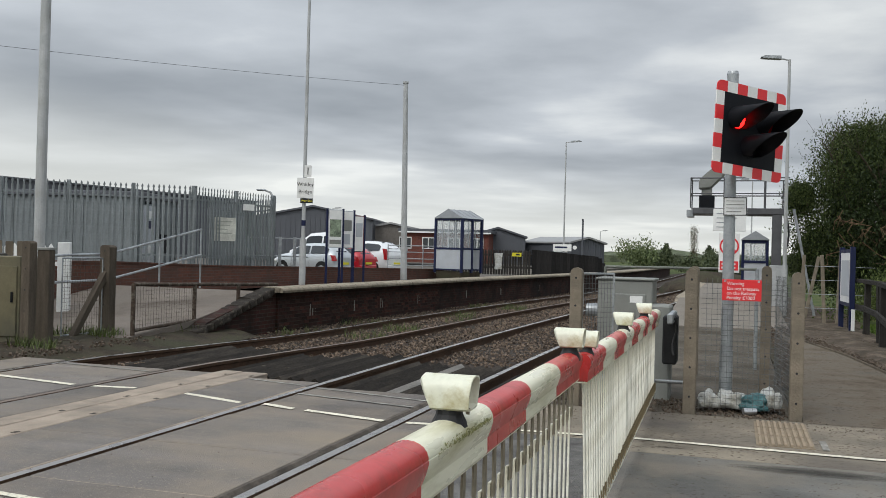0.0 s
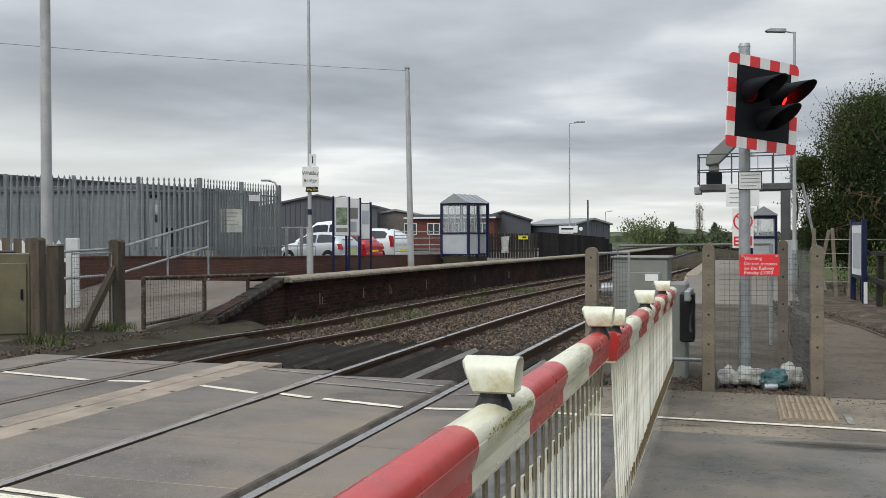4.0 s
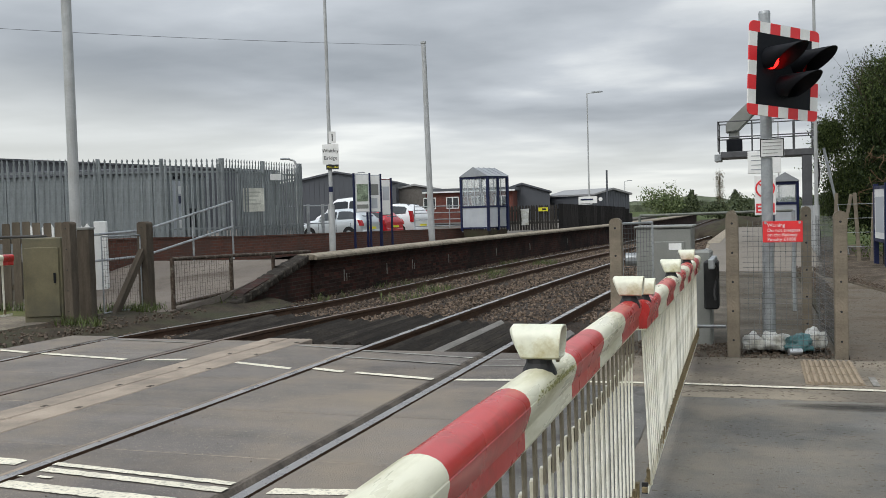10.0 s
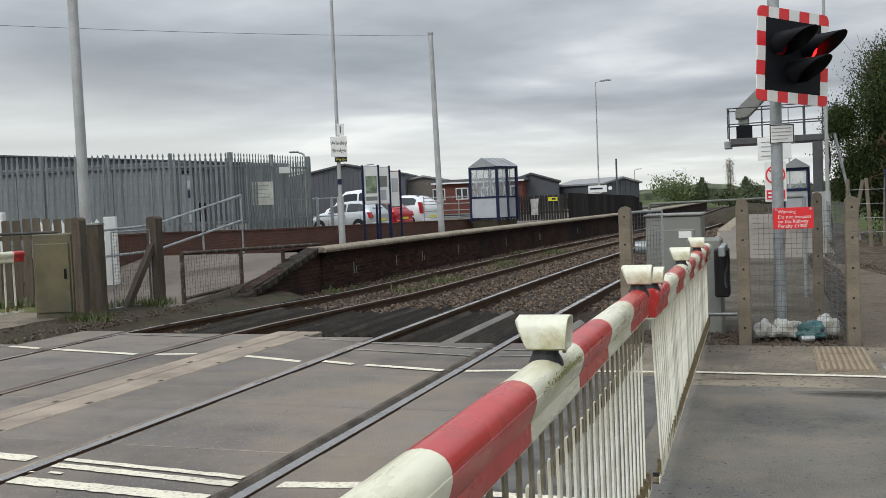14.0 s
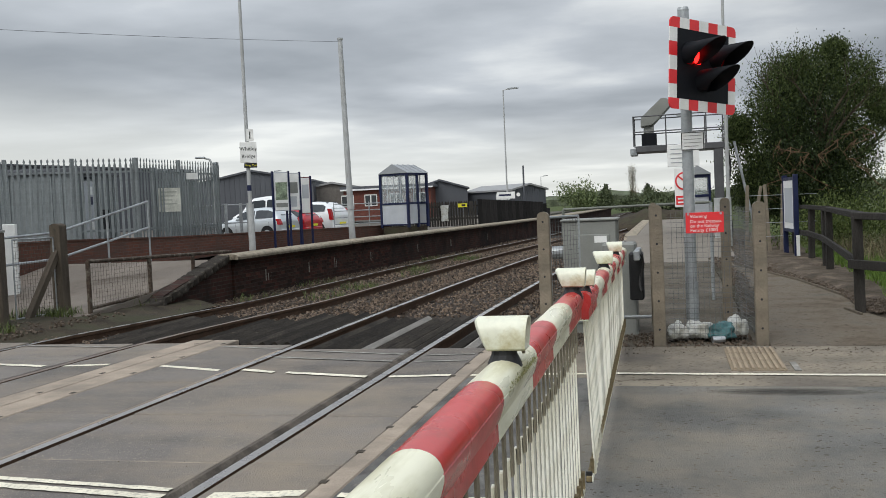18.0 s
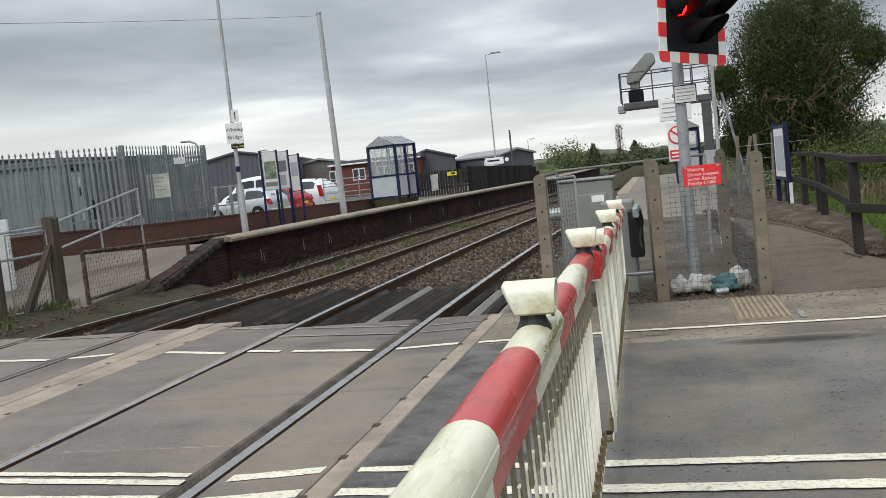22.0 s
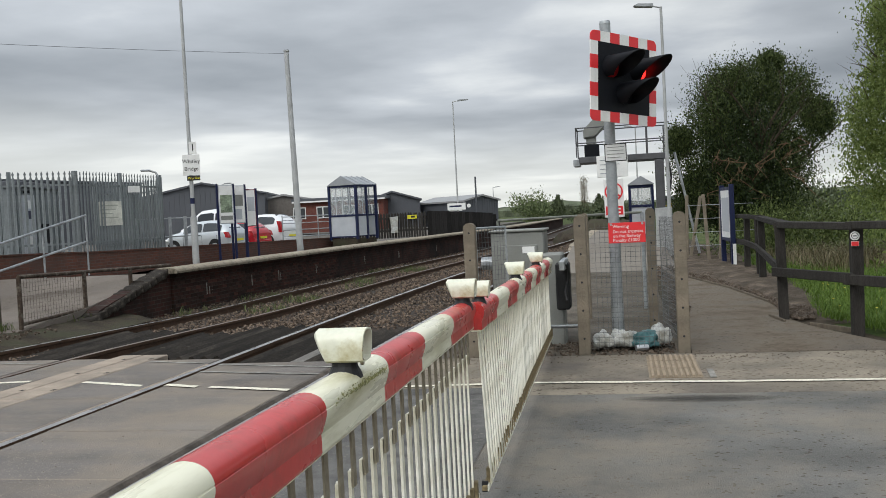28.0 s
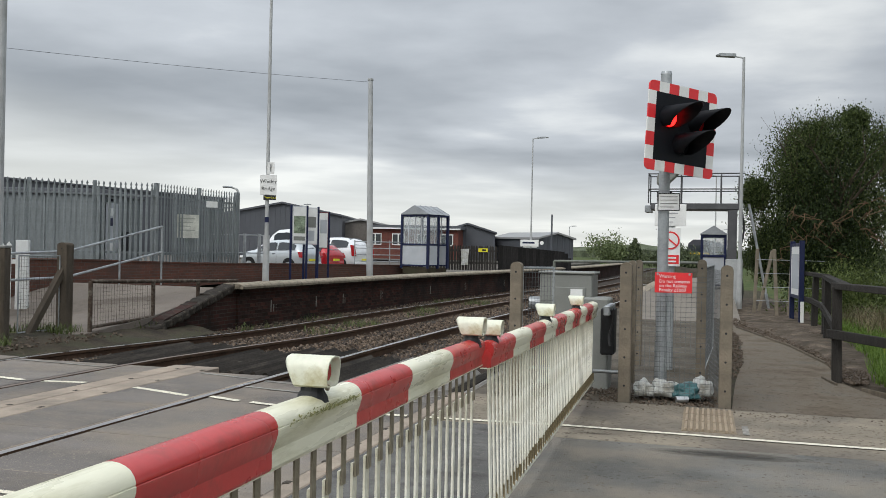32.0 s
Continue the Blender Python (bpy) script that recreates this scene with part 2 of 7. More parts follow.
CONC = mat("weathered_concrete", (0.225, 0.19, 0.145), 0.9, var=0.12, scale=5, grain=50, bump=0.5, dirt=(0.15, 0.13, 0.10), dirt_amount=0.4, dirt_scale=3, random_tint=0.1)
COPING = mat("worn_coping_concrete", (0.40, 0.345, 0.265), 0.9, var=0.2, scale=5, grain=40, bump=0.5, dirt=(0.10, 0.085, 0.065), dirt_amount=0.42, dirt_scale=5.0, random_tint=0.15)
RAMPSTONE = mat("blackened_ramp_stone", (0.040, 0.034, 0.028), 0.9, var=0.25, scale=3, grain=40, bump=0.5, dirt=(0.14, 0.12, 0.095), dirt_amount=0.14, dirt_scale=7)
RAMPTAR = mat("worn_ramp_tarmac", (0.19, 0.162, 0.138), 0.9, var=0.14, scale=1.8, grain=50, bump=0.4, dirt=(0.10, 0.085, 0.07), dirt_amount=0.35, dirt_scale=0.9)
PLATTOP = mat("platform_tarmac", (0.215, 0.19, 0.16), 0.9, var=0.1, scale=1.5, grain=60, bump=0.3, dirt=(0.2, 0.18, 0.16), dirt_amount=0.3)
GALV = mat("galvanised_steel", (0.40, 0.42, 0.43), 0.5, 0.6, var=0.10, scale=6, grain=40, bump=0.08, dirt=(0.25, 0.26, 0.27), dirt_amount=0.3, dirt_scale=4)
PALIS = mat("galvanised_palisade", (0.235, 0.256, 0.262), 0.55, 0.5, var=0.10, scale=5, grain=30, bump=0.08, random_tint=0.12)
GREYPOLE = mat("grey_painted_pole", (0.44, 0.45, 0.45), 0.5, 0.2, var=0.08, scale=6, grain=40, bump=0.05, dirt=(0.28, 0.27, 0.25), dirt_amount=0.25)
BLUE = mat("dark_blue_paint", (0.007, 0.012, 0.05), 0.5, var=0.1, scale=5, grain=30, bump=0.04)
WHITE_P = mat("dirty_white_paint", (0.80, 0.775, 0.60), 0.34, var=0.02, scale=4, grain=40, bump=0.02, dirt=(0.42, 0.39, 0.22), dirt_amount=0.25, dirt_scale=2.2, stretch=(5, 0.8, 5))
CREAM = mat("aged_cream_plastic", (0.74, 0.74, 0.60), 0.45, var=0.05, scale=9, grain=60, bump=0.05, dirt=(0.46, 0.40, 0.20), dirt_amount=0.26, dirt_scale=11)
PICKET = mat("white_picket_paint", (0.86, 0.84, 0.73), 0.5, var=0.06, scale=3, grain=30, bump=0.05, dirt=(0.36, 0.31, 0.17), dirt_amount=0.30, dirt_scale=5.0, stretch=(1, 1, 0.35))
STRAP = mat("dull_steel_strap", (0.31, 0.28, 0.205), 0.6, 0.0, var=0.2, scale=9, grain=40, bump=0.1, dirt=(0.12, 0.085, 0.05), dirt_amount=0.4, dirt_scale=6)
RUSTCLIP = mat("rust_stained_clip", (0.19, 0.15, 0.085), 0.8, 0.1, var=0.3, scale=9, grain=40, bump=0.1)
RED_P = mat("faded_red_paint", (0.52, 0.045, 0.042), 0.30, var=0.04, scale=4, grain=40, bump=0.02, dirt=(0.33, 0.05, 0.04), dirt_amount=0.2, dirt_scale=8)
SIGNRED = mat("sign_red", (0.72, 0.03, 0.035), 0.4, var=0.03, bump=0.0)
SIGNWHITE = mat("sign_white", (0.78, 0.78, 0.76), 0.45, var=0.04, bump=0.0, dirt=(0.6, 0.6, 0.56), dirt_amount=0.15)
BLACKP = mat("black_board_paint", (0.006, 0.007, 0.010), 0.6, var=0.15, scale=8, grain=50, bump=0.05)
BLACKP.node_tree.nodes["Principled BSDF"].inputs["Specular IOR Level"].default_value = 0.2
INK = mat("black_lettering", (0.02, 0.02, 0.022), 0.5, var=0.02, bump=0.0)
BLACKR = mat("black_rubber", (0.02, 0.02, 0.021), 0.6, var=0.15, scale=8, grain=50, bump=0.1)
MESHWIRE = mat("dull_mesh_wire", (0.15, 0.155, 0.155), 0.6, 0.5, var=0.15, scale=5, grain=30, bump=0.0)
CABGREY = mat("grey_cabinet_paint", (0.235, 0.24, 0.222), 0.5, 0.1, var=0.06, scale=4, grain=60, bump=0.05, dirt=(0.2, 0.2, 0.18), dirt_amount=0.25)
CABOLIVE = mat("olive_grey_cabinet_paint", (0.15, 0.132, 0.078), 0.6, var=0.08, scale=4, grain=50, bump=0.06, dirt=(0.09, 0.085, 0.06), dirt_amount=0.4)
WOODPOST = mat("weathered_timber_post", (0.10, 0.082, 0.063), 0.9, var=0.18, scale=4, grain=50, bump=0.5, stretch=(3, 3, 0.5), random_tint=0.15)
DARKWOOD = mat("dark_fence_timber", (0.042, 0.038, 0.034), 0.85, var=0.2, scale=4, grain=50, bump=0.5, stretch=(3, 3, 0.5), random_tint=0.15)
FENCEWOOD = mat("fence_board_timber", (0.135, 0.112, 0.085), 0.9, var=0.15, scale=4, grain=50, bump=0.4, stretch=(3, 3, 0.5), random_tint=0.2)
RUSTRAIL = mat("rusty_painted_tube", (0.075, 0.055, 0.042), 0.75, 0.2, var=0.2, scale=12, grain=60, bump=0.25, dirt=(0.2, 0.18, 0.145), dirt_amount=0.25, dirt_scale=10)
CLAD = mat("grey_metal_cladding", (0.10, 0.105, 0.118), 0.55, 0.1, var=0.06, scale=0.6, grain=15, bump=0.05)
CLADLIGHT = mat("pale_roof_sheet", (0.30, 0.30, 0.30), 0.6, 0.1, var=0.08, scale=0.6, grain=15, bump=0.05)
BARK = mat("bark", (0.085, 0.068, 0.05), 0.95, var=0.25, scale=6, grain=40, bump=0.8)
PANEL_W = mat("pale_shelter_panel", (0.44, 0.46, 0.49), 0.5, var=0.05, scale=2, grain=40, bump=0.03, dirt=(0.45, 0.46, 0.46), dirt_amount=0.2)
ROOFGREY = mat("shelter_roof_sheet", (0.30, 0.315, 0.33), 0.5, var=0.08, scale=2, grain=30, bump=0.05)
CARWHITE = mat("white_car_paint", (0.74, 0.75, 0.76), 0.25, var=0.02, bump=0.0, coat=0.6)
CARSILVER = mat("silver_car_paint", (0.52, 0.55, 0.57), 0.28, 0.35, var=0.02, bump=0.0, coat=0.6)
CARRED = mat("red_car_paint", (0.45, 0.015, 0.025), 0.25, var=0.02, bump=0.0, coat=0.6)
CARGLASS = mat("dark_car_glass", (0.03, 0.035, 0.04), 0.08, var=0.02, bump=0.0)
TYRE = mat("tyre_rubber", (0.02, 0.02, 0.02), 0.85, bump=0.1)
LENSRED = mat("red_lamp_plastic", (0.35, 0.012, 0.015), 0.25, var=0.05, bump=0.0)
GLASS = glass("shelter_glazing", (0.55, 0.6, 0.62), 0.06, 0.22)
LIT = glow("lit_red_signal", (1.0, 0.012, 0.010), 6.0)
HEAD = glow("train_headlight", (1.0, 0.85, 0.6), 9.0)
YELLOW = mat("rail_yellow", (0.75, 0.50, 0.02), 0.45, var=0.05, bump=0.0)
YELSIGN = mat("yellow_sign", (0.75, 0.68, 0.04), 0.5, var=0.03, bump=0.0)
TRAINBODY = mat("dark_train_paint", (0.05, 0.05, 0.06), 0.4, var=0.08, bump=0.0)
BAGWHITE = mat("white_plastic_sack", (0.55, 0.56, 0.54), 0.5, var=0.1, scale=9, grain=40, bump=0.6, dirt=(0.3, 0.28, 0.22), dirt_amount=0.35, dirt_scale=6)
BAGGREEN = mat("teal_plastic_sack", (0.06, 0.16, 0.17), 0.45, var=0.15, scale=9, grain=40, bump=0.6)
TIN = mat("tin_can_metal", (0.6, 0.61, 0.62), 0.3, 0.8, var=0.05, bump=0.0)
TACT_D = mat("darker_tactile_base", (0.26, 0.21, 0.15), 0.9, var=0.1)
TACT = mat("buff_tactile_paving", (0.36, 0.29, 0.21), 0.85, var=0.08, scale=5, grain=60, bump=0.3, dirt=(0.25, 0.2, 0.15), dirt_amount=0.35, dirt_scale=5)


def brick_mat(name, a, b, mortar, dirt, amount):
    m = mat(name, a, 0.9, var=0.15, scale=2.0, grain=60, bump=0.4, dirt=dirt, dirt_amount=amount, dirt_scale=1.1)
    nt = m.node_tree
    n, l = nt.nodes, nt.links
    co = n.new("ShaderNodeTexCoord").outputs["Object"]
    mp = n.new("ShaderNodeMapping")
    mp.inputs["Rotation"].default_value = (radians(90), 0, radians(90))
    sx = n.new("ShaderNodeSeparateXYZ")
    l.new(co, sx.inputs[0])
    cb = n.new("ShaderNodeCombineXYZ")
    ad = n.new("ShaderNodeMath")
    l.new(sx.outputs[0], ad.inputs[0])
    l.new(sx.outputs[1], ad.inputs[1])
    l.new(ad.outputs[0], cb.inputs[0])
    l.new(sx.outputs[2], cb.inputs[1])
    br = n.new("ShaderNodeTexBrick")
    br.inputs["Scale"].default_value = 1.0
    br.inputs["Brick Width"].default_value, br.inputs["Row Height"].default_value, br.inputs["Mortar Size"].default_value = 0.225, 0.075, 0.006
    br.inputs["Color1"].default_value, br.inputs["Color2"].default_value, br.inputs["Mortar"].default_value = (*a, 1), (*b, 1), (*mortar, 1)
    l.new(cb.outputs[0], br.inputs["Vector"])
    bsdf = n["Principled BSDF"]
    src = bsdf.inputs["Base Color"].links[0].from_node
    # the stains lie over the courses
    l.new(br.outputs["Color"], src.inputs[6])
    bp = n.new("ShaderNodeBump")
    bp.inputs["Strength"].default_value, bp.inputs["Distance"].default_value, bp.invert = 0.6, 0.012, True
    l.new(br.outputs["Fac"], bp.inputs["Height"])
    l.new(bp.outputs[0], bsdf.inputs["Normal"])
    return m


BRICK_P = brick_mat("sooty_platform_brick", (0.064, 0.025, 0.019), (0.034, 0.019, 0.015), (0.060, 0.050, 0.042), (0.017, 0.014, 0.012), 0.42)
BRICK_W = brick_mat("red_brown_wall_brick", (0.145, 0.062, 0.045), (0.105, 0.052, 0.040), (0.125, 0.10, 0.085), (0.09, 0.06, 0.05), 0.3)
BRICK_H = brick_mat("red_office_brick", (0.16, 0.048, 0.036), (0.13, 0.042, 0.033), (0.14, 0.11, 0.095), (0.18, 0.07, 0.05), 0.2)


def leaf_mat(name, a, b, through_light=0.0):
    m = bpy.data.materials.new(name)
    m.use_nodes = True
    n, l = m.node_tree.nodes, m.node_tree.links
    g = n.new("ShaderNodeNewGeometry")
    r = n.new("ShaderNodeValToRGB")
    r.color_ramp.elements[0].color, r.color_ramp.elements[1].color = (*a, 1), (*b, 1)
    l.new(g.outputs["Random Per Island"], r.inputs[0])
    bs = n["Principled BSDF"]
    l.new(r.outputs[0], bs.inputs["Base Color"])
    bs.inputs["Roughness"].default_value = 0.55
    bs.inputs["Specular IOR Level"].default_value = 0.18
    if through_light:
        tl = n.new("ShaderNodeBsdfTranslucent")
        l.new(r.outputs[0], tl.inputs[0])
        mx = n.new("ShaderNodeMixShader")
        mx.inputs[0].default_value = through_light
        l.new(bs.outputs[0], mx.inputs[1])
        l.new(tl.outputs[0], mx.inputs[2])
        l.new(mx.outputs[0], n["Material Output"].inputs[0])
    return m


# ivy coloured very dark, so the shade inside the crown is in its leaves
LEAF_IVY_SHADE = leaf_mat("shade_dark_ivy_leaves", (0.010, 0.018, 0.006), (0.04, 0.06, 0.02))
LEAF_DARK = leaf_mat("dark_hawthorn_leaves", (0.016, 0.026, 0.008), (0.115, 0.15, 0.05), 0.3)
LEAF_FRESH = leaf_mat("fresh_willow_leaves", (0.10, 0.14, 0.035), (0.30, 0.36, 0.12), 0.55)
LEAF_MID = leaf_mat("bramble_leaves", (0.04, 0.06, 0.018), (0.17, 0.21, 0.07), 0.35)
LEAF_FAR = leaf_mat("distant_leaves", (0.045, 0.062, 0.03), (0.11, 0.13, 0.065))
# far spring leaves, paler because distance haze is mixed into their colour
LEAF_HAZE = leaf_mat("hazed_spring_leaves", (0.09, 0.12, 0.05), (0.20, 0.24, 0.11))
GRASS = leaf_mat("grass_blades", (0.05, 0.10, 0.014), (0.17, 0.25, 0.05), 0.3)
WEED = leaf_mat("dull_weed_blades", (0.05, 0.075, 0.02), (0.12, 0.14, 0.05))
GRASS_DRY = leaf_mat("dry_stems", (0.075, 0.068, 0.034), (0.19, 0.155, 0.09))
STONE = leaf_mat("ballast_stones", (0.026, 0.019, 0.014), (0.225, 0.165, 0.12))
SOIL = leaf_mat("soil_clods", (0.055, 0.04, 0.028), (0.13, 0.10, 0.075))


# ---- mesh helpers ----
def bx(bm, x0, x1, y0, y1, z0, z1, bev=0.0):
    r = bmesh.ops.create_cube(bm, size=1)
    vs = r["verts"]
    for v in vs:
        v.co = Vector((x0 if v.co.x < 0 else x1, y0 if v.co.y < 0 else y1, z0 if v.co.z < 0 else z1))
    if bev:
        es = list({e for v in vs for e in v.link_edges})
        bmesh.ops.bevel(bm, geom=es, offset=bev, segments=1, affect="EDGES")
    return bm


def box(*a, bev=0.0):
    return bx(bmesh.new(), *a, bev=bev)


def cy(bm, p, q, r0, r1=None, n=10):
    p, q = Vector(p), Vector(q)
    d = q - p
    m = Matrix.Translation((p + q) / 2) @ d.to_track_quat("Z", "Y").to_matrix().to_4x4()
    bmesh.ops.create_cone(bm, cap_ends=True, segments=n, radius1=r0, radius2=r0 if r1 is None else r1, depth=d.length, matrix=m)
    return bm


def tube(p, q, r0, r1=None, n=10):
    return cy(bmesh.new(), p, q, r0, r1, n)


def hose(pts, r, n=6):
    """One bent tube through the given points."""
    bm = bmesh.new()
    prev = None
    for i, p in enumerate(pts):
        p = Vector(p)
        d = (Vector(pts[min(i + 1, len(pts) - 1)]) - Vector(pts[max(i - 1, 0)])).normalized()
        u = d.orthogonal().normalized() if prev is None else (side - d * side.dot(d)).normalized()
        side, w = u, d.cross(u)
        ring = [bm.verts.new(p + (u * math.cos(6.2832 * k / n) + w * math.sin(6.2832 * k / n)) * r) for k in range(n)]
        if prev:
            for k in range(n):
                bm.faces.new((prev[k], prev[(k + 1) % n], ring[(k + 1) % n], ring[k]))
        else:
            bm.faces.new(ring[::-1])
        prev = ring
    bm.faces.new(prev)
    bmesh.ops.recalc_face_normals(bm, faces=bm.faces)
    return bm


def prism(pts, a, b, axis="y"):
    """A closed outline pushed from a to b along an axis. The outline's pairs are the other two axes in order."""
    bm = bmesh.new()
    rows = []
    for v in (a, b):
        ring = []
        for u, w in pts:
            co = {"x": (v, u, w), "y": (u, v, w), "z": (u, w, v)}[axis]
            ring.append(bm.verts.new(co))
        rows.append(ring)
    k = len(pts)
    for i in range(k):
        bm.faces.new((rows[0][i], rows[0][(i + 1) % k], rows[1][(i + 1) % k], rows[1][i]))
    bm.faces.new(rows[0][::-1])
    bm.faces.new(rows[1])
    bmesh.ops.recalc_face_normals(bm, faces=bm.faces)
    return bm


def to_mesh(name, bm, material, smooth=False):
    me = bpy.data.meshes.new(name)
    bm.to_mesh(me)
    bm.free()
    me.materials.append(material)
    if smooth:
        for p in me.polygons:
            p.use_smooth = True
    return me


def part(name, bm, material, parent=None, label="", smooth=False):
    ob = new(name, bm if isinstance(bm, bpy.types.Mesh) else to_mesh(name, bm, material, smooth))
    if parent is not None:
        ob.parent = parent
    if label:
        tagged(ob, label)
    return ob


def thing(name, label, category, m=None, group=""):
    e = new(name)
    e.empty_display_size = 0.2
    if m is not None:
        e.matrix_basis = m
    return tagged(e, label, category, group)


def setting(name, bm, material, label, category, smooth=False):
    return tagged(part(name, bm, material, None, "", smooth), label, category, kind="structure")


def writing(body, size, material, parent, m, name="lettering", align="LEFT"):
    cu = bpy.data.curves.new(name, "FONT")
    cu.body, cu.size, cu.align_x, cu.extrude, cu.resolution_u = body, size, align, 0.001, 2
    tmp = bpy.data.objects.new(name, cu)
    me = bpy.data.meshes.new_from_object(tmp)
    bpy.data.objects.remove(tmp)
    me.materials.clear()
    me.materials.append(material)
    ob = new(name, me)
    ob.parent = parent
    ob.matrix_basis = m
    return ob


def soup(name, verts, faces, material):
    me = bpy.data.meshes.new(name)
    me.from_pydata(verts, [], faces)
    me.materials.append(material)
    me.update()
    return me


def cx(y):
    """How far the line has curved to the right at y."""
    if y <= 9:
        return 0.0
    if y <= 36:
        return 0.0016 * (y - 9) ** 2
    if y <= 60:
        return 1.166 + 0.03 * (y - 36) + 0.0564 * 12 * (1 - math.exp(-(y - 36) / 12))
    far = max(0.0, min(y, 120) - 106)
    return cx(60) + 0.1 * (1 - math.exp(-(y - 60) / 4)) + 0.004 * far * far + 0.112 * max(0.0, y - 120)


R1, R2, R3, R4 = -2.66, -4.17, -6.2, -7.71


def drop(x, y):
    """The far line lies a little lower past the crossing."""
    if x > -5.2 or y < 9.8:
        return 0.0
    return -0.14 * min(1.0, (y - 9.8) / 6)


# ---- ground ----
bm = bmesh.new()
bmesh.ops.create_grid(bm, x_segments=40, y_segments=40, size=2500)
for v in bm.verts:
    v.co.z = -0.34
setting("ground", bm, GRASS_G, "flat grassy open ground reaching the horizon", "ground")

# the road: two carriageway sheets on either side of the railway
setting("road", box(-1.90, 60, -12, 7.10, -0.3, -0.004), ASPHALT, "dark grey worn asphalt road carriageway", "road")
setting("road_far", box(-70, -8.42, -12, 8.6, -0.3, -0.004), ASPHALT, "grey asphalt road beyond the railway", "road")
setting("pavement", box(-1.90, 60, 7.105, 9.02, -0.3, -0.003), APRON, "dusty pale strip of old asphalt beside the road", "pavement")

bm = bmesh.new()
up, dn = [], []
for i in range(81):
    y = -12 + 19.42 * i / 80
    up.append(bm.verts.new((-1.898, y, 0.0005)))
    dn.append(bm.verts.new((-0.84 + 0.03 * noise.noise((y * 1.7, 0, 0)), y, 0.0005)))
for i in range(80):
    bm.faces.new((up[i], dn[i], dn[i + 1], up[i + 1]))
setting("road_patch", bm, NEWTAR, "strip of newer dark tarmac beside the crossing deck", "road")

deck = tagged(new("crossing_deck"), "level crossing deck of grey rubber panels between rails", "crossing deck", kind="structure")
strips = [(-2.60, -2.05), (-4.09, -2.80), (-5.05, -4.24), (-6.13, -5.64), (-7.63, -6.28), (-8.40, -7.78)]
ends = [9.02, 9.02, 9.35, 9.55, 9.55, 9.7]
for (xa, xb), ye in zip(strips, ends):
    y = -7.2
    while y < ye - 0.2:
        y2 = min(y + 1.2, ye)
        if ye - y2 < 0.5:
            y2 = ye
        part("panel", box(xa, xb, y + 0.006, y2 - 0.006, -0.2, random.uniform(-0.003, 0.003), bev=0.006), DECK, deck)
        if random.random() < 0.65 and y2 < ye - 0.1:
            part("joint_dust", box(xa + 0.01, xb - 0.01, y2 - 0.0055, y2 + 0.0055, -0.05, -0.0045), BEAM, deck, "pale dust packed in a panel joint")
        y = y2
part("substrate", box(-8.40, -1.92, -7.2, 9.0, -0.3, -0.05), GROOVE, deck, "dark gap floor between panels and rails")
part("groove_lip", prism([(-2.799, -0.002), (-2.775, -0.004), (-2.735, -0.038), (-2.799, -0.06)], -7.2, 9.0, "y"), mat("worn_rubber_lip", (0.115, 0.098, 0.082), 0.85, var=0.25, scale=6, grain=60, bump=0.5), deck, "worn sloping lip of the wheel groove")
part("groove_lip", prism([(-4.244, -0.06), (-4.244, 0.0), (-4.225, -0.002), (-4.209, -0.012), (-4.209, -0.06)], -7.2, 9.0, "y"), BEAM, deck, "pale worn lip beside the rail")
for xa, xb, ye in ((-2.045, -1.905, 9.0), (-5.36, -5.06, 9.75), (-5.63, -5.38, 9.75)):
    y = -7.2
    while y < ye:
        y2 = min(y + 1.8, ye)
        part("edge_beam", box(xa, xb, y + 0.004, y2 - 0.004, -0.2, 0.004 + random.uniform(-0.002, 0.002), bev=0.008), BEAM, deck, "buff concrete edge beam")
        if xa > -3:
            for k in (0.25, 0.85, 1.45):
                part("bolt_pocket", box(xa - 0.012, xa + 0.03, y + k, y + k + 0.06, 0.002, 0.007), GROOVE, deck)
        else:
            for k in (0.4, 1.3):
                part("bolt_pocket", box(xb - 0.06, xb - 0.02, y + k, y + k + 0.06, 0.0, 0.006), GROOVE, deck)
        y = y2

marks = tagged(new("road_markings"), "worn white painted lines across the crossing", "road marking", kind="structure")


def stripe(a, b, w, m=LINE, z=0.006):
    """A painted stripe from a to b, w wide, with frayed edges; its ends are cut along the rails."""
    (x0, y0), (x1, y1) = a, b
    bm = bmesh.new()
    n = max(3, int(abs(x1 - x0) / 0.05))
    up, dn = [], []
    for i in range(n + 1):
        x, y = x0 + (x1 - x0) * i / n, y0 + (y1 - y0) * i / n
        up.append(bm.verts.new((x, y + w / 2 + random.uniform(-0.006, 0.006), z)))
        dn.append(bm.verts.new((x, y - w / 2 + random.uniform(-0.006, 0.006), z)))
    for i in range(n):
        bm.faces.new((dn[i], dn[i + 1], up[i + 1], up[i]))
    part("painted_line", bm, m, marks)


# the far give-way line, panel by panel
for a, b in (((-5.04, 8.02), (-4.30, 7.76)), ((-4.08, 7.80), (-3.72, 7.67)), ((-3.59, 7.65), (-2.78, 7.45)), ((-2.58, 7.45), (-2.06, 7.52))):
    stripe(a, b, 0.085)
stripe((-1.89, 7.52), (-0.7, 7.60), 0.07, z=0.004)
stripe((-0.7, 7.60), (0.9, 7.53), 0.07, z=0.004)
stripe((0.9, 7.53), (14, 7.30), 0.07, z=0.004)
for a, b in (((-8.35, 8.42), (-7.82, 8.30)), ((-7.60, 8.26), (-6.33, 8.02)), ((-6.11, 8.03), (-5.66, 8.10))):
    stripe(a, b, 0.09)
stripe((-14, 8.9), (-8.5, 8.45), 0.06, FADED, z=0.004)
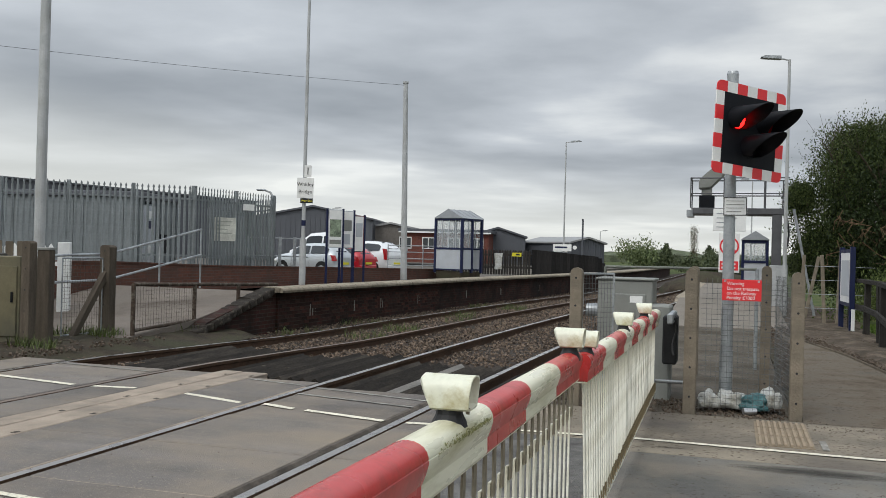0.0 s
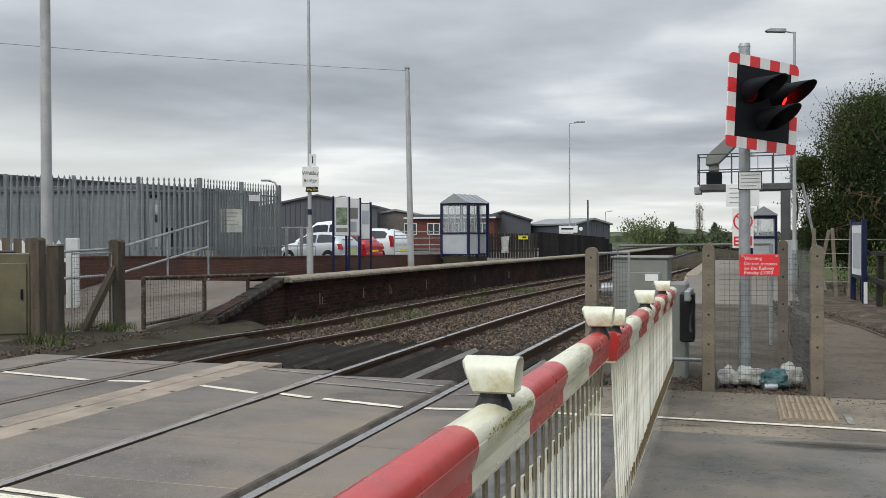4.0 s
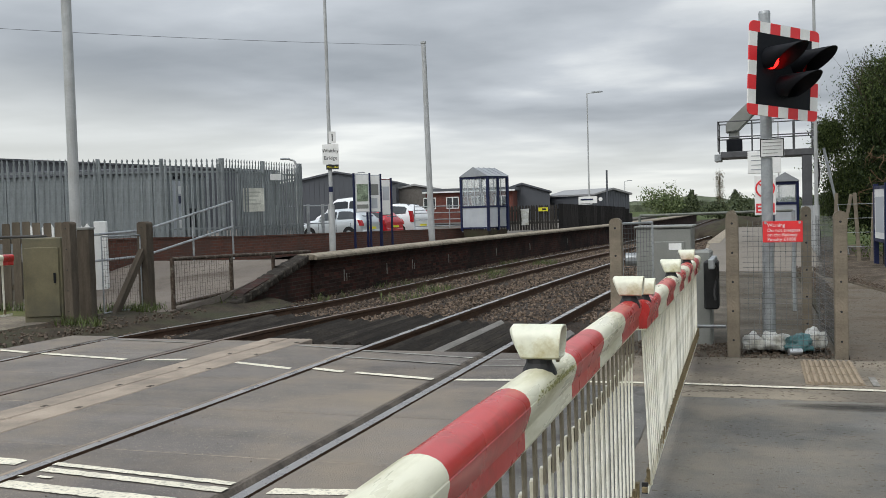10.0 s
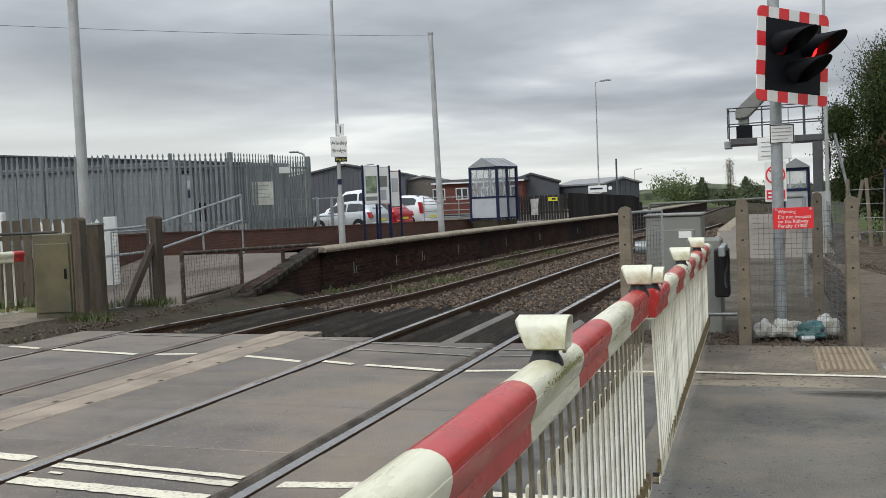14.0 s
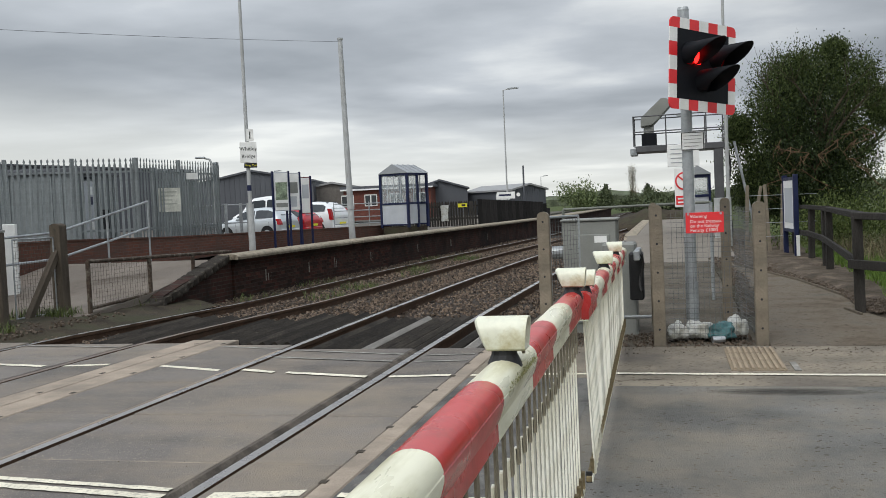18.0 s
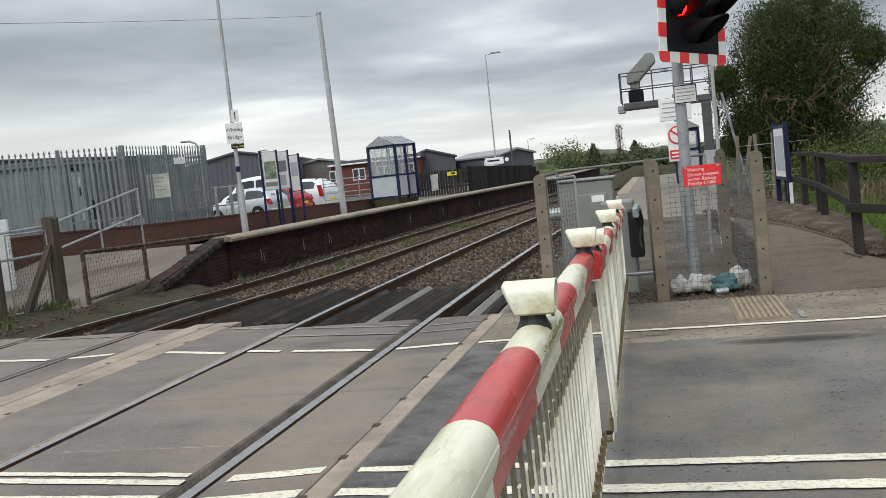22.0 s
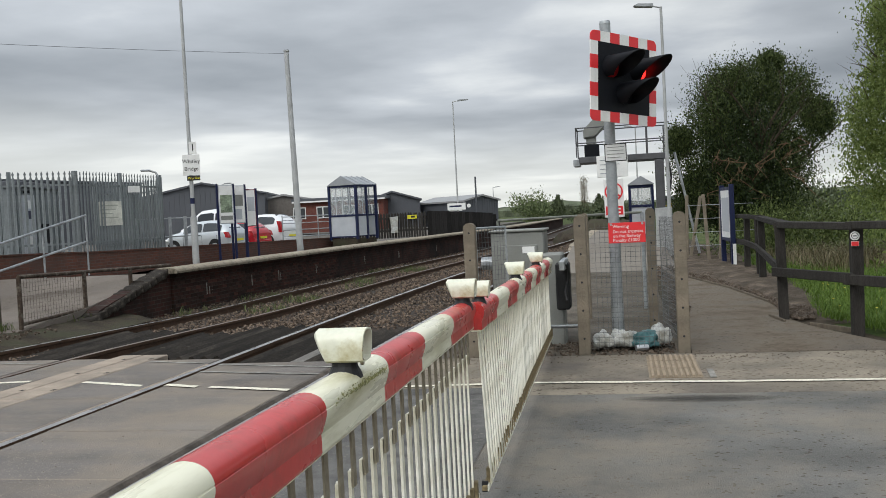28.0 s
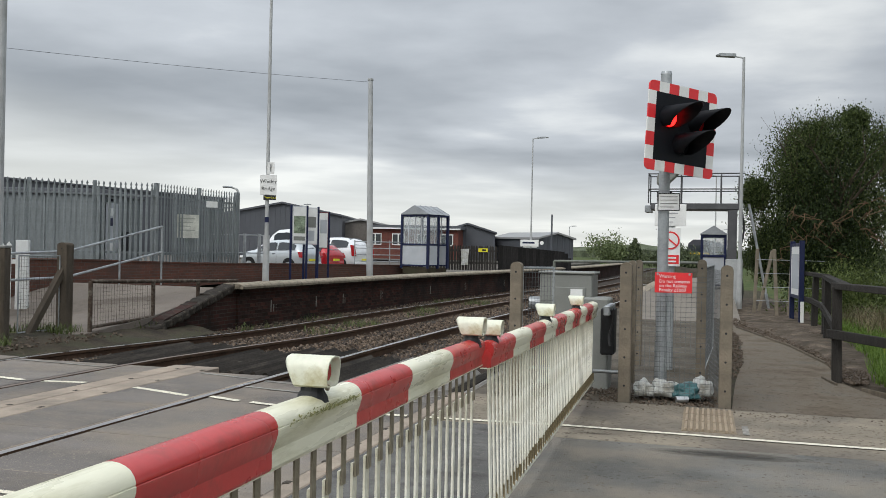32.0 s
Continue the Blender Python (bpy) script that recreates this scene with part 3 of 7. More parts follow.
for a, b in (((-4.08, 8.50), (-2.78, 8.22)), ((-2.56, 8.55), (-2.08, 8.62)), ((-2.56, 8.20), (-2.08, 8.26)), ((-5.0, 9.22), (-4.26, 9.02)), ((-4.08, 8.93), (-2.78, 8.62)), ((-7.6, 9.42), (-6.3, 9.25))):
    stripe(a, b, 0.05, FADED)
# the double line in the middle of the road
stripe((-4.08, 4.40), (-2.80, 4.27), 0.055)
stripe((-4.06, 4.285), (-2.78, 4.15), 0.075)
stripe((-4.08, 3.985), (-2.80, 3.905), 0.115)
stripe((-2.54, 4.19), (-2.07, 4.28), 0.10)
stripe((-2.57, 3.855), (-2.07, 3.945), 0.11)
stripe((-5.03, 4.43), (-4.30, 4.37), 0.11)
stripe((-5.03, 4.08), (-4.30, 4.045), 0.11)
stripe((-1.88, 4.27), (-0.7, 4.24), 0.075, z=0.0055)
stripe((-0.7, 4.24), (12, 4.05), 0.085, z=0.0055)
stripe((-1.88, 3.95), (-0.7, 3.90), 0.10, z=0.0055)
stripe((-0.7, 3.90), (12, 3.75), 0.10, z=0.0055)
for a, b in (((-6.1, 4.50), (-5.7, 4.47)), ((-7.6, 4.62), (-6.3, 4.50)), ((-6.1, 4.17), (-5.7, 4.14)), ((-7.6, 4.29), (-6.3, 4.17))):
    stripe(a, b, 0.10)
stripe((-3.98, 4.15), (-3.88, 4.145), 0.03)
stripe((-4.10, 4.13), (-4.06, 4.13), 0.02)
part("road_stud", box(-5.5, -5.4, 4.62, 4.72, 0.004, 0.022, bev=0.006), LINE, marks)

# tactile paving
tact = tagged(new("tactile_paving"), "buff ribbed tactile paving set in the pavement", "paving", kind="structure")
# slab coloured darker than the ribs, which gives dark gaps between them
part("slab", box(0.20, 0.63, 7.74, 8.88, -0.05, 0.004), TACT_D, tact)
for i in range(9):
    x = 0.22 + i * 0.046
    for j in range(3):
        part("rib", box(x, x + 0.024, 7.76 + j * 0.375, 8.10 + j * 0.375, 0.002, 0.020, bev=0.004), TACT, tact)
part("painted_line", box(0.68, 0.73, 7.72, 8.1, 0.0, 0.006), FADED, marks)

# ---- railway ----
for nm, rx in (("near_right_rail", R1), ("near_left_rail", R2), ("far_right_rail", R3), ("far_left_rail", R4)):
    ys = [-30 + 1.5 * i for i in range(110)] + [140 + 20 * i for i in range(32)]
    prof = [(-0.035, 0.0), (0.035, 0.0), (0.034, -0.035), (0.010, -0.05), (0.009, -0.13), (0.065, -0.155), (0.065, -0.165), (-0.065, -0.165), (-0.065, -0.155), (-0.009, -0.13), (-0.010, -0.05), (-0.034, -0.035)]
    bm = bmesh.new()
    prev = None
    for y in ys:
        ring = [bm.verts.new((rx + cx(y) + a, y, b + drop(rx, y))) for a, b in prof]
        if prev:
            for i in range(12):
                f = bm.faces.new((prev[i], prev[(i + 1) % 12], ring[(i + 1) % 12], ring[i]))
                f.material_index = 1 if i == 0 else 0
        prev = ring
    bmesh.ops.recalc_face_normals(bm, faces=bm.faces)
    me = to_mesh("rail", bm, RAILSIDE)
    me.materials.append(RAILDULL if nm == "far_right_rail" else RAILTOP)
    tagged(new("rail", me), "long running rail with polished head and rusty sides", "rail", group="running rails", kind="structure")

bm = bmesh.new()
prev = None
for i in range(60):
    y = 8.9 + i * 2 if i < 40 else 87 + (i - 40) * 30
    ring = []
    for x in (-9.75, -9.2, -8.3, -7.7, -6.2, -5.3, -4.9, -4.1, -2.7, -1.9, -1.35):
        z = -0.13 + drop(x, y) + 0.03 * noise.noise((x * 1.3, y * 1.3, 0)) - (0.05 if x > -2.0 else 0)
        ring.append(bm.verts.new((x + cx(y), y, z)))
    if prev:
        for a in range(10):
            bm.faces.new((prev[a], prev[a + 1], ring[a + 1], ring[a]))
    prev = ring
setting("trackbed", bm, BALLAST, "dirty brown stone ballast bed under the tracks", "ballast", smooth=True)

# loose ballast stones
rng = random.Random(5)
verts, faces = [], []
cube = [(-1, -1, -1), (1, -1, -1), (1, 1, -1), (-1, 1, -1), (-1, -1, 1), (1, -1, 1), (1, 1, 1), (-1, 1, 1)]
cf = [(0, 3, 2, 1), (4, 5, 6, 7), (0, 1, 5, 4), (1, 2, 6, 5), (2, 3, 7, 6), (3, 0, 4, 7)]


def pebble(x, y, z, s):
    k = len(verts)
    e = Euler((rng.uniform(0, 6), rng.uniform(0, 6), rng.uniform(0, 6))).to_matrix()
    for c in cube:
        p = e @ Vector([q * s * rng.uniform(0.55, 1.1) for q in c])
        verts.append((x + p.x, y + p.y, z + p.z))
    faces.extend(tuple(i + k for i in f) for f in cf)


for _ in range(42000):
    y = 9.2 + 34 * rng.random() ** 1.6
    x = rng.uniform(-9.3, -1.5)
    if y < 12.6 and -7.4 < x < -1.9 and rng.random() < 0.97:
        continue
    if min(abs(x - r) for r in (R1, R2, R3, R4)) < 0.05:
        continue
    pebble(x + cx(y), y, -0.125 + drop(x, y) + rng.uniform(-0.02, 0.03), rng.uniform(0.007, 0.016) * (1 + y / 60))
tagged(new("ballast_stones", soup("ballast_stones", verts, faces, STONE)), "loose brown and grey ballast stones around the rails", "ballast", kind="stuff")

sleeper = thing("sleeper", "old weathered railway sleeper bedded in ballast", "sleeper", pose(0, 0, -500), "sleepers")
part("block", box(-1.25, 1.25, -0.12, 0.12, -0.12, 0, bev=0.01), SLEEPER, sleeper)
for s in (-0.755, 0.755):
    part("rail_chair", box(s - 0.12, s + 0.12, -0.07, 0.07, 0, 0.025, bev=0.008), RAILSIDE, sleeper)
first = True
for c0 in ((R1 + R2) / 2, (R3 + R4) / 2):
    for i in range(46):
        y = 12.9 + 0.75 * i
        m = pose(c0 + cx(y), y, -0.155 + drop(c0, y), 0, 0, -math.degrees(math.atan((cx(y + 0.5) - cx(y - 0.5)))))
        if first:
            sleeper.matrix_basis, first = m, False
        else:
            copy_thing(sleeper, m)

# ridged timber guards past the deck
for nm, xa, xb, y0, y1 in (("gap", -4.08, -2.76, 9.08, 12.0), ("six", -6.08, -4.26, 9.75, 12.6), ("far", -7.60, -6.30, 9.75, 13.2), ("out", -2.55, -1.75, 9.08, 11.2)):
    g = thing("trespass_guard", "dark ridged timber trespass guard laid between the rails", "trespass guard", pose(0, 0, 0), "trespass guards")
    n = int((xb - xa) / 0.145)
    for i in range(n):
        x = xa + (xb - xa) * i / n
        w = (xb - xa) / n
        jit = 0.16 * (i % 2) + random.uniform(-0.05, 0.05)
        z = -0.10 + drop(x, y1)
        pale = (nm == "gap" and i in (4,)) or (nm == "out" and i in (1, 3))
        rb = prism([(x + 0.004, z - 0.06), (x + w - 0.004, z - 0.06), (x + w - 0.02, z + 0.035), (x + w * 0.55, z + 0.075), (x + w * 0.3, z + 0.06)], y0, y1 - jit, "y")
        o = part("ridge", rb, PALE_TIMBER if pale else TIMBER, g, "pale bare timber ridge" if pale else "")
        if cx(y1) > 0.001:
            o.location.x = 0.01
bm = bmesh.new()
prev = None
for i in range(24):
    y = 8.62 + 0.30 * i
    ring = []
    for k in range(9):
        x = -10.1 + 0.25 * k
        fall = max(0.0, k - 4) / 4
        ring.append(bm.verts.new((x, y, -0.03 - 0.14 * fall + 0.05 * noise.noise((x * 2.3, y * 1.9, 8)) * min(1.0, i / 2))))
    if prev:
        for k in range(8):
            bm.faces.new((prev[k], prev[k + 1], ring[k + 1], ring[k]))
    prev = ring
setting("verge_left", bm, EARTH, "bare dark earth beside the far track", "ground", smooth=True)

# ---- platform on the far side ----
PZ = 0.66
EDGE = -8.75
BASE = 0.50
plat = tagged(new("platform"), "low station platform with sooty brick face and pale coping", "platform", kind="structure")
ys = [17.3 + 1.2 * i for i in range(71)]
bm = bmesh.new()
prev = None
for y in ys:
    x = EDGE - 0.16 + cx(y)
    ring = [bm.verts.new(c) for c in ((x, y, -0.5), (x, y, PZ - 0.27), (x + 0.04, y, PZ - 0.265), (x + 0.04, y, PZ - 0.195), (x + 0.09, y, PZ - 0.19), (x + 0.09, y, PZ - 0.11), (x - 0.4, y, PZ - 0.13), (x - 4.1, y, 0.16), (x - 4.1, y, -0.5))]
    if prev:
        for i in range(8):
            bm.faces.new((prev[i], prev[i + 1], ring[i + 1], ring[i]))
    else:
        bm.faces.new(ring)
    prev = ring
bm.faces.new(prev[::-1])
bmesh.ops.recalc_face_normals(bm, faces=bm.faces)
part("brick_face", bm, BRICK_P, plat, "sooty red brick platform face")
bm = bmesh.new()
prev = None
for y in ys:
    x = EDGE - 0.42 + cx(y)
    ring = [bm.verts.new(c) for c in ((x, y, PZ - 0.1), (x, y, PZ - 0.012), (x - 0.6, y, PZ - 0.075), (x - 4.1, y, 0.27), (x - 4.1, y, 0.18))]
    if prev:
        for i in range(4):
            bm.faces.new((prev[i], prev[i + 1], ring[i + 1], ring[i]))
    prev = ring
part("surface", bm, PLATTOP, plat, "pale worn tarmac platform surface")


def worn_coping(seed):
    """A coping stone with a worn, rounded and uneven front edge."""
    bm = bmesh.new()
    prev = None
    for j in range(5):
        y = 0.007 + 0.886 * j / 4
        e = 0.02 * noise.noise((seed, j * 0.7, 0)) - (0.012 if j in (0, 4) else 0)
        d = 0.012 * noise.noise((seed, j * 0.5, 7))
        ring = [bm.verts.new(c) for c in ((-0.40, y, -0.11), (-0.40, y, d * 0.3), (-0.10, y, d), (0.0 + e, y, d - 0.012), (0.045 + e, y, d - 0.035), (0.06 + e, y, -0.065), (0.045 + e, y, -0.11))]
        if prev:
            for k in range(7):
                bm.faces.new((prev[k], prev[(k + 1) % 7], ring[(k + 1) % 7], ring[k]))
        else:
            bm.faces.new(ring)
        prev = ring
    bm.faces.new(prev)
    bmesh.ops.recalc_face_normals(bm, faces=bm.faces)
    return bm


for i in range(89):
    y = 17.1 + 0.9 * i
    a = math.atan(cx(y + 0.5) - cx(y - 0.5))
    c = part("coping_stone", worn_coping(random.randint(0, 999)), COPING, plat)
    c.matrix_basis = pose(EDGE + cx(y), y, PZ, 0, 0, -math.degrees(a))
# painted count marks on the brick
for y, n in ((18.7, 4), (21.0, 1), (22.6, 2), (25.2, 2), (29.4, 1), (33.0, 2), (38, 1)):
    for k in range(n):
        part("painted_mark", box(EDGE - 0.153 + cx(y), EDGE - 0.148 + cx(y), y + k * 0.13, y + 0.035 + k * 0.13, 0.0, 0.2 + 0.05 * (k == 0)), FADED, plat)
# ramp at the end
bm = prism([(17.3, PZ - 0.10), (14.6, 0.12), (12.4, -0.06), (12.4, -0.4), (17.3, -0.4)], -13.0, EDGE - 0.35, "x")
part("ramp", bm, RAMPTAR, plat, "worn grey ramp down from the platform")
bm = prism([(17.3, PZ - 0.02), (14.7, 0.10), (14.25, -0.14), (14.25, -0.4), (17.3, -0.4)], EDGE - 0.36, EDGE - 0.10, "x")
part("ramp_side", bm, BRICK_P, plat, "dark brick ramp side")
for k in range(11):
    t0, t1 = k / 11, (k + 1) / 11
    pa, pb = Vector((EDGE - 0.2, 17.15 - 2.85 * t0, PZ - 0.02 - 0.68 * t0)), Vector((EDGE - 0.2, 17.15 - 2.85 * t1, PZ - 0.02 - 0.68 * t1))
    d = pb - pa
    bm = box(-0.17, 0.17, -0.03, d.length + 0.03, -0.12, 0.012)
    bmesh.ops.subdivide_edges(bm, edges=bm.edges[:], cuts=3, use_grid_fill=True)
    for v in bm.verts:
        v.co += Vector((0.03, 0.01, 0.022)) * noise.noise(v.co * 7 + Vector((k * 3.1, 0, 0)))
    c = part("ramp_coping", bm, RAMPSTONE, plat, smooth=True)
    c.matrix_basis = Matrix.Translation(pa) @ d.to_track_quat("Y", "Z").to_matrix().to_4x4() @ pose(0, 0, 0, random.uniform(-1, 1), random.uniform(-2, 2), random.uniform(-1, 1))

# ---- raised yard behind the platform with its low wall ----
YZ = 0.20
setting("yard", box(-75, -13.3, 14.0, 27.4, -0.3, 0.72), YARDTAR, "raised dusty tarmac yard behind the low wall", "yard")
setting("car_park", box(-75, -13.3, 27.4, 130, -0.3, YZ), YARDTAR, "dusty tarmac car park beyond the platform", "car park")
wall = tagged(new("low_wall"), "low red-brown brick wall behind the platform", "wall", kind="structure")
TOPS = [(15.0, 1.05), (18.0, 1.03), (22.5, 0.92), (29.0, 0.84), (42.6, 0.66)]
bm = prism(TOPS + [(42.6, -0.3), (15.0, -0.3)], -13.3, -13.08, "x")
part("wall_body", bm, BRICK_W, wall)
for i in range(30):
    y = 15.0 + i * 0.92
    za, zb = (np.interp(q, [p[0] for p in TOPS], [p[1] for p in TOPS]) for q in (y, y + 0.91))
    part("coping_brick", prism([(y, za), (y + 0.91, zb), (y + 0.91, zb + 0.035), (y, za + 0.035)], -13.33, -13.05, "x"), BRICK_W, wall)


# ---- barriers ----
BX = -0.65


def lamp_hood(s, flip):
    """A flared hood along x: wide at the top, arched in section, open with a sunk lens at one end."""
    bm = bmesh.new()
    sec = [(-0.034, 0.0), (0.034, 0.0), (0.044, 0.006), (0.050, 0.03), (0.050, 0.055), (0.044, 0.073), (0.030, 0.084), (0.0, 0.088), (-0.030, 0.084), (-0.044, 0.073), (-0.050, 0.055), (-0.050, 0.03), (-0.044, 0.006)]

    def loop(side, k, dx):
        out = []
        for u, w in sec:
            x = side * ((0.043 + 0.027 * (w / 0.088) if side < 0 else 0.060 + 0.008 * (w / 0.088)) - dx)
            out.append(bm.verts.new((x * s * flip, u * k * s, (0.046 + (w - 0.046) * k) * s)))
        return out

    loops = [loop(-1, 0.80, -0.003), loop(-1, 1.0, 0.004), loop(1, 1.0, 0.0), loop(1, 0.90, 0.0), loop(1, 0.84, 0.026)]
    n = len(sec)
    for p, q in zip(loops, loops[1:]):
        for k in range(n):
            bm.faces.new((p[k], p[(k + 1) % n], q[(k + 1) % n], q[k]))
    bm.faces.new(loops[0])
    bm.faces.new(loops[-1])
    bmesh.ops.recalc_face_normals(bm, faces=bm.faces)
    for f in bm.faces:
        f.smooth = True
    for e in bm.edges:
        if len(e.link_faces) == 2 and e.calc_face_angle() > 0.75:
            e.smooth = False
    return bm


def barrier(name_label, y_pivot, y_tip, top_p, top_t, bands, first_red, lamps, base_x, turn=0.0, straps=True, gap=0.05, tilt=0.0, pitch=0.098):
    g = thing("road_barrier", name_label, "barrier", pose(base_x, y_tip, 0, 0, 0, turn) @ pose(0, -y_tip, 0), "crossing barriers")
    sgn = 1 if y_tip > y_pivot else -1

    def top(y):
        return top_p + (top_t - top_p) * (y - y_pivot) / (y_tip - y_pivot)

    def size(y):
        f = abs(y - y_tip) / abs(y_tip - y_pivot)
        return 0.043 + 0.014 * f, 0.125 + 0.035 * f

    def ring(y):
        w, h = size(y)
        z = top(y)
        half = [(0.0, 0.0), (0.30, 0.012), (0.55, 0.045), (0.75, 0.09), (0.90, 0.16), (0.975, 0.23), (0.985, 0.265), (0.94, 0.275), (1.0, 0.29), (0.99, 0.36), (0.88, 0.50), (0.75, 0.62), (0.68, 0.67), (0.69, 0.95), (0.62, 1.0)]
        return [(w * u, z - h * v) for u, v in half] + [(-w * u, z - h * v) for u, v in half[:0:-1]]

    for i, (a, b) in enumerate(zip(bands, bands[1:])):
        bm = bmesh.new()
        ra = [bm.verts.new((u, a, w)) for u, w in ring(a)]
        rb = [bm.verts.new((u, b, w)) for u, w in ring(b)]
        n = len(ra)
        for k in range(n):
            bm.faces.new((ra[k], ra[(k + 1) % n], rb[(k + 1) % n], rb[k])).smooth = True
        bm.verts.index_update()
        for e in bm.edges:
            i0, i1 = e.verts[0].index, e.verts[1].index
            if i0 % n == i1 % n and i0 % n in (6, 7, 8, 12, 13, 14, 15, n - 6, n - 7, n - 8, n - 12, n - 13):
                e.smooth = False
        for y, src in ((a, ra), (b, rb)):
            bm.faces.new([bm.verts.new(v.co) for v in src])
        bmesh.ops.recalc_face_normals(bm, faces=bm.faces)
        red = (i % 2 == 0) == first_red
        part("boom_section", bm, RED_P if red else WHITE_P, g, "faded red boom section" if red else "dirty white boom section")
    lo, hi = min(y_pivot, y_tip), max(y_pivot, y_tip)
    # carrier strip under the boom, hinged pickets and bottom rail
    bm = bmesh.new()
    for a, b in zip([lo + (hi - lo) * k / 10 for k in range(10)], [lo + (hi - lo) * (k + 1) / 10 for k in range(10)]):
        za, zb = top(a) - size(a)[1], top(b) - size(b)[1]
        vs = [bm.verts.new(c) for c in ((-0.022, a, za - 0.006), (-0.022, b, zb - 0.006), (-0.022, b, zb + 0.003), (-0.022, a, za + 0.003), (0.025, a, za - 0.006), (0.025, b, zb - 0.006), (0.025, b, zb + 0.003), (0.025, a, za + 0.003))]
        for f in ((0, 1, 2, 3), (7, 6, 5, 4), (0, 4, 5, 1), (3, 2, 6, 7), (0, 3, 7, 4), (1, 5, 6, 2)):
            bm.faces.new([vs[k] for k in f])
    bmesh.ops.remove_doubles(bm, verts=bm.verts, dist=0.0005)
    part("carrier_strip", bm, WHITE_P, g)
    n = int((hi - lo - 0.1) / pitch)
    zb = 0.13
    rung = to_mesh("picket", box(-0.004, 0.004, -0.0145, 0.0145, -1, 0), PICKET)
    hinge = to_mesh("hanger", box(-0.003, 0.003, -0.014, 0.014, -0.15, 0.0), STRAP)
    clip = to_mesh("foot_clip", box(-0.006, 0.010, -0.017, 0.017, 0.0, 0.075), RUSTCLIP)
    for i in range(n + 1):
        y = y_tip - sgn * (gap + i * pitch)
        zt = top(y) - size(y)[1] - 0.005
        o = part("picket", rung, None, g)
        lift = 0.11 if straps else 0.0
        o.matrix_basis = pose(0.0, y, zt - lift, random.uniform(-0.5, 0.5), -tilt * max(0.0, 1 - i / 30), random.uniform(-8, 8)) @ Matrix.Diagonal((1, 1, zt - lift - zb, 1))
        part("foot_clip", clip, None, g).matrix_basis = pose(0.012, y, zb, 0, 0, 0)
        if not straps:
            continue
        h = part("hanger", hinge, None, g, "grey steel hanger strap")
        h.matrix_basis = pose(0.009, y, zt, 0, 0, 0)
    part("bottom_rail", box(-0.012, 0.014, lo + 0.03, hi - 0.05, zb - 0.022, zb + 0.002, bev=0.003), RUSTCLIP, g, "dark bottom channel streaked with rust")
    part("rail_edge", box(0.0145, 0.019, lo + 0.03, hi - 0.04, zb - 0.024, zb + 0.006), PICKET, g, "white edge of the bottom rail")
    part("end_cap", box(-0.014, 0.016, y_tip - sgn * 0.05 - 0.006, y_tip - sgn * 0.05 + 0.006, zb - 0.03, zb + 0.02), BLACKR, g)
    for y, s, flip in lamps:
        z = top(y)
        bm = bmesh.new()
        rings = []
        for k, (w, d) in ((-0.034, (0.050, 0.062)), (-0.008, (0.043, 0.054)), (0.010, (0.034, 0.036)), (0.024, (0.033, 0.034))):
            rings.append([bm.verts.new((w * s * math.cos(q), y + d * s * math.sin(q), z + k)) for q in [0.5236 * i + 0.26 for i in range(12)]])
        for p, q in zip(rings, rings[1:]):
            for i in range(12):
                bm.faces.new((p[i], p[(i + 1) % 12], q[(i + 1) % 12], q[i]))
        bm.faces.new(rings[-1])
        part("lamp_bracket", bm, BLACKR, g, "black rubber lamp bracket")
        hd = part("lamp_housing", lamp_hood(s, flip), CREAM, g, "aged cream lamp housing")
        hd.location = (0, y, z + 0.021)
        part("lamp_lens", tube((0.034 * s * flip, 0, 0.045 * s), (0.044 * s * flip, 0, 0.046 * s), 0.030 * s, None, 18), LENSRED, hd, "dull red lamp lens")
        part("hinge_bolt", tube((0.050 * s * flip, -0.02, 0.0), (0.058 * s * flip, -0.02, 0.0), 0.008, None, 8), STRAP, hd)
    return g


near_bands = [4.14, 3.53, 2.95, 2.43, 1.857, 1.28, 0.66, 0.05, -0.5, -1.1, -1.7, -2.3, -2.9]
b_near = barrier("red and white barrier boom with white picket skirt, lowered", -3.0, 4.17, 1.085, 1.012, near_bands, True, [(2.17, 0.93, 1), (4.04, 0.94, 1), (0.2, 0.93, 1)], -0.665, 0.75, True, 0.10, 0.0, 0.112)
# moss along the groove beside the first lamp
q = random.Random(17)
verts, faces = [], []
for _ in range(260):
    y = q.triangular(1.90, 2.42, 2.36)
    f = abs(y - 4.17) / 7.17
    w, h = 0.043 + 0.014 * f, 0.125 + 0.035 * f
    v = min(0.36, max(0.10, q.gauss(0.25, 0.03)))
    u = float(np.interp(v, (0.09, 0.16, 0.23, 0.29, 0.36), (0.75, 0.90, 0.975, 1.0, 0.99))) * w + 0.0012
    z = 1.085 - 0.073 * (y + 3.0) / 7.17 - h * v
    k, a, b = len(verts), q.uniform(0.0015, 0.006), q.uniform(0.0006, 0.0018)
    lean = 0.35 * b if v < 0.26 else -0.05 * b
    verts += [(u + lean, y - a, z - b), (u + lean + 0.001, y + a * 0.6, z - b * 1.2), (u - lean, y + a, z + b), (u - lean, y - a * 0.5, z + b)]
    faces.append((k, k + 1, k + 2, k + 3))
MOSS = mat("green_moss", (0.27, 0.26, 0.11), 0.95, var=0.3, scale=60, grain=300, bump=0.2)
o = new("moss", soup("moss", verts, faces, MOSS))
o.parent = b_near
tagged(o, "dark green moss specks along the boom", kind="stuff")
far_bands = [4.22, 4.81, 5.35, 5.91, 6.46, 6.98, 7.46, 7.96, 8.45, 9.0, 9.5]
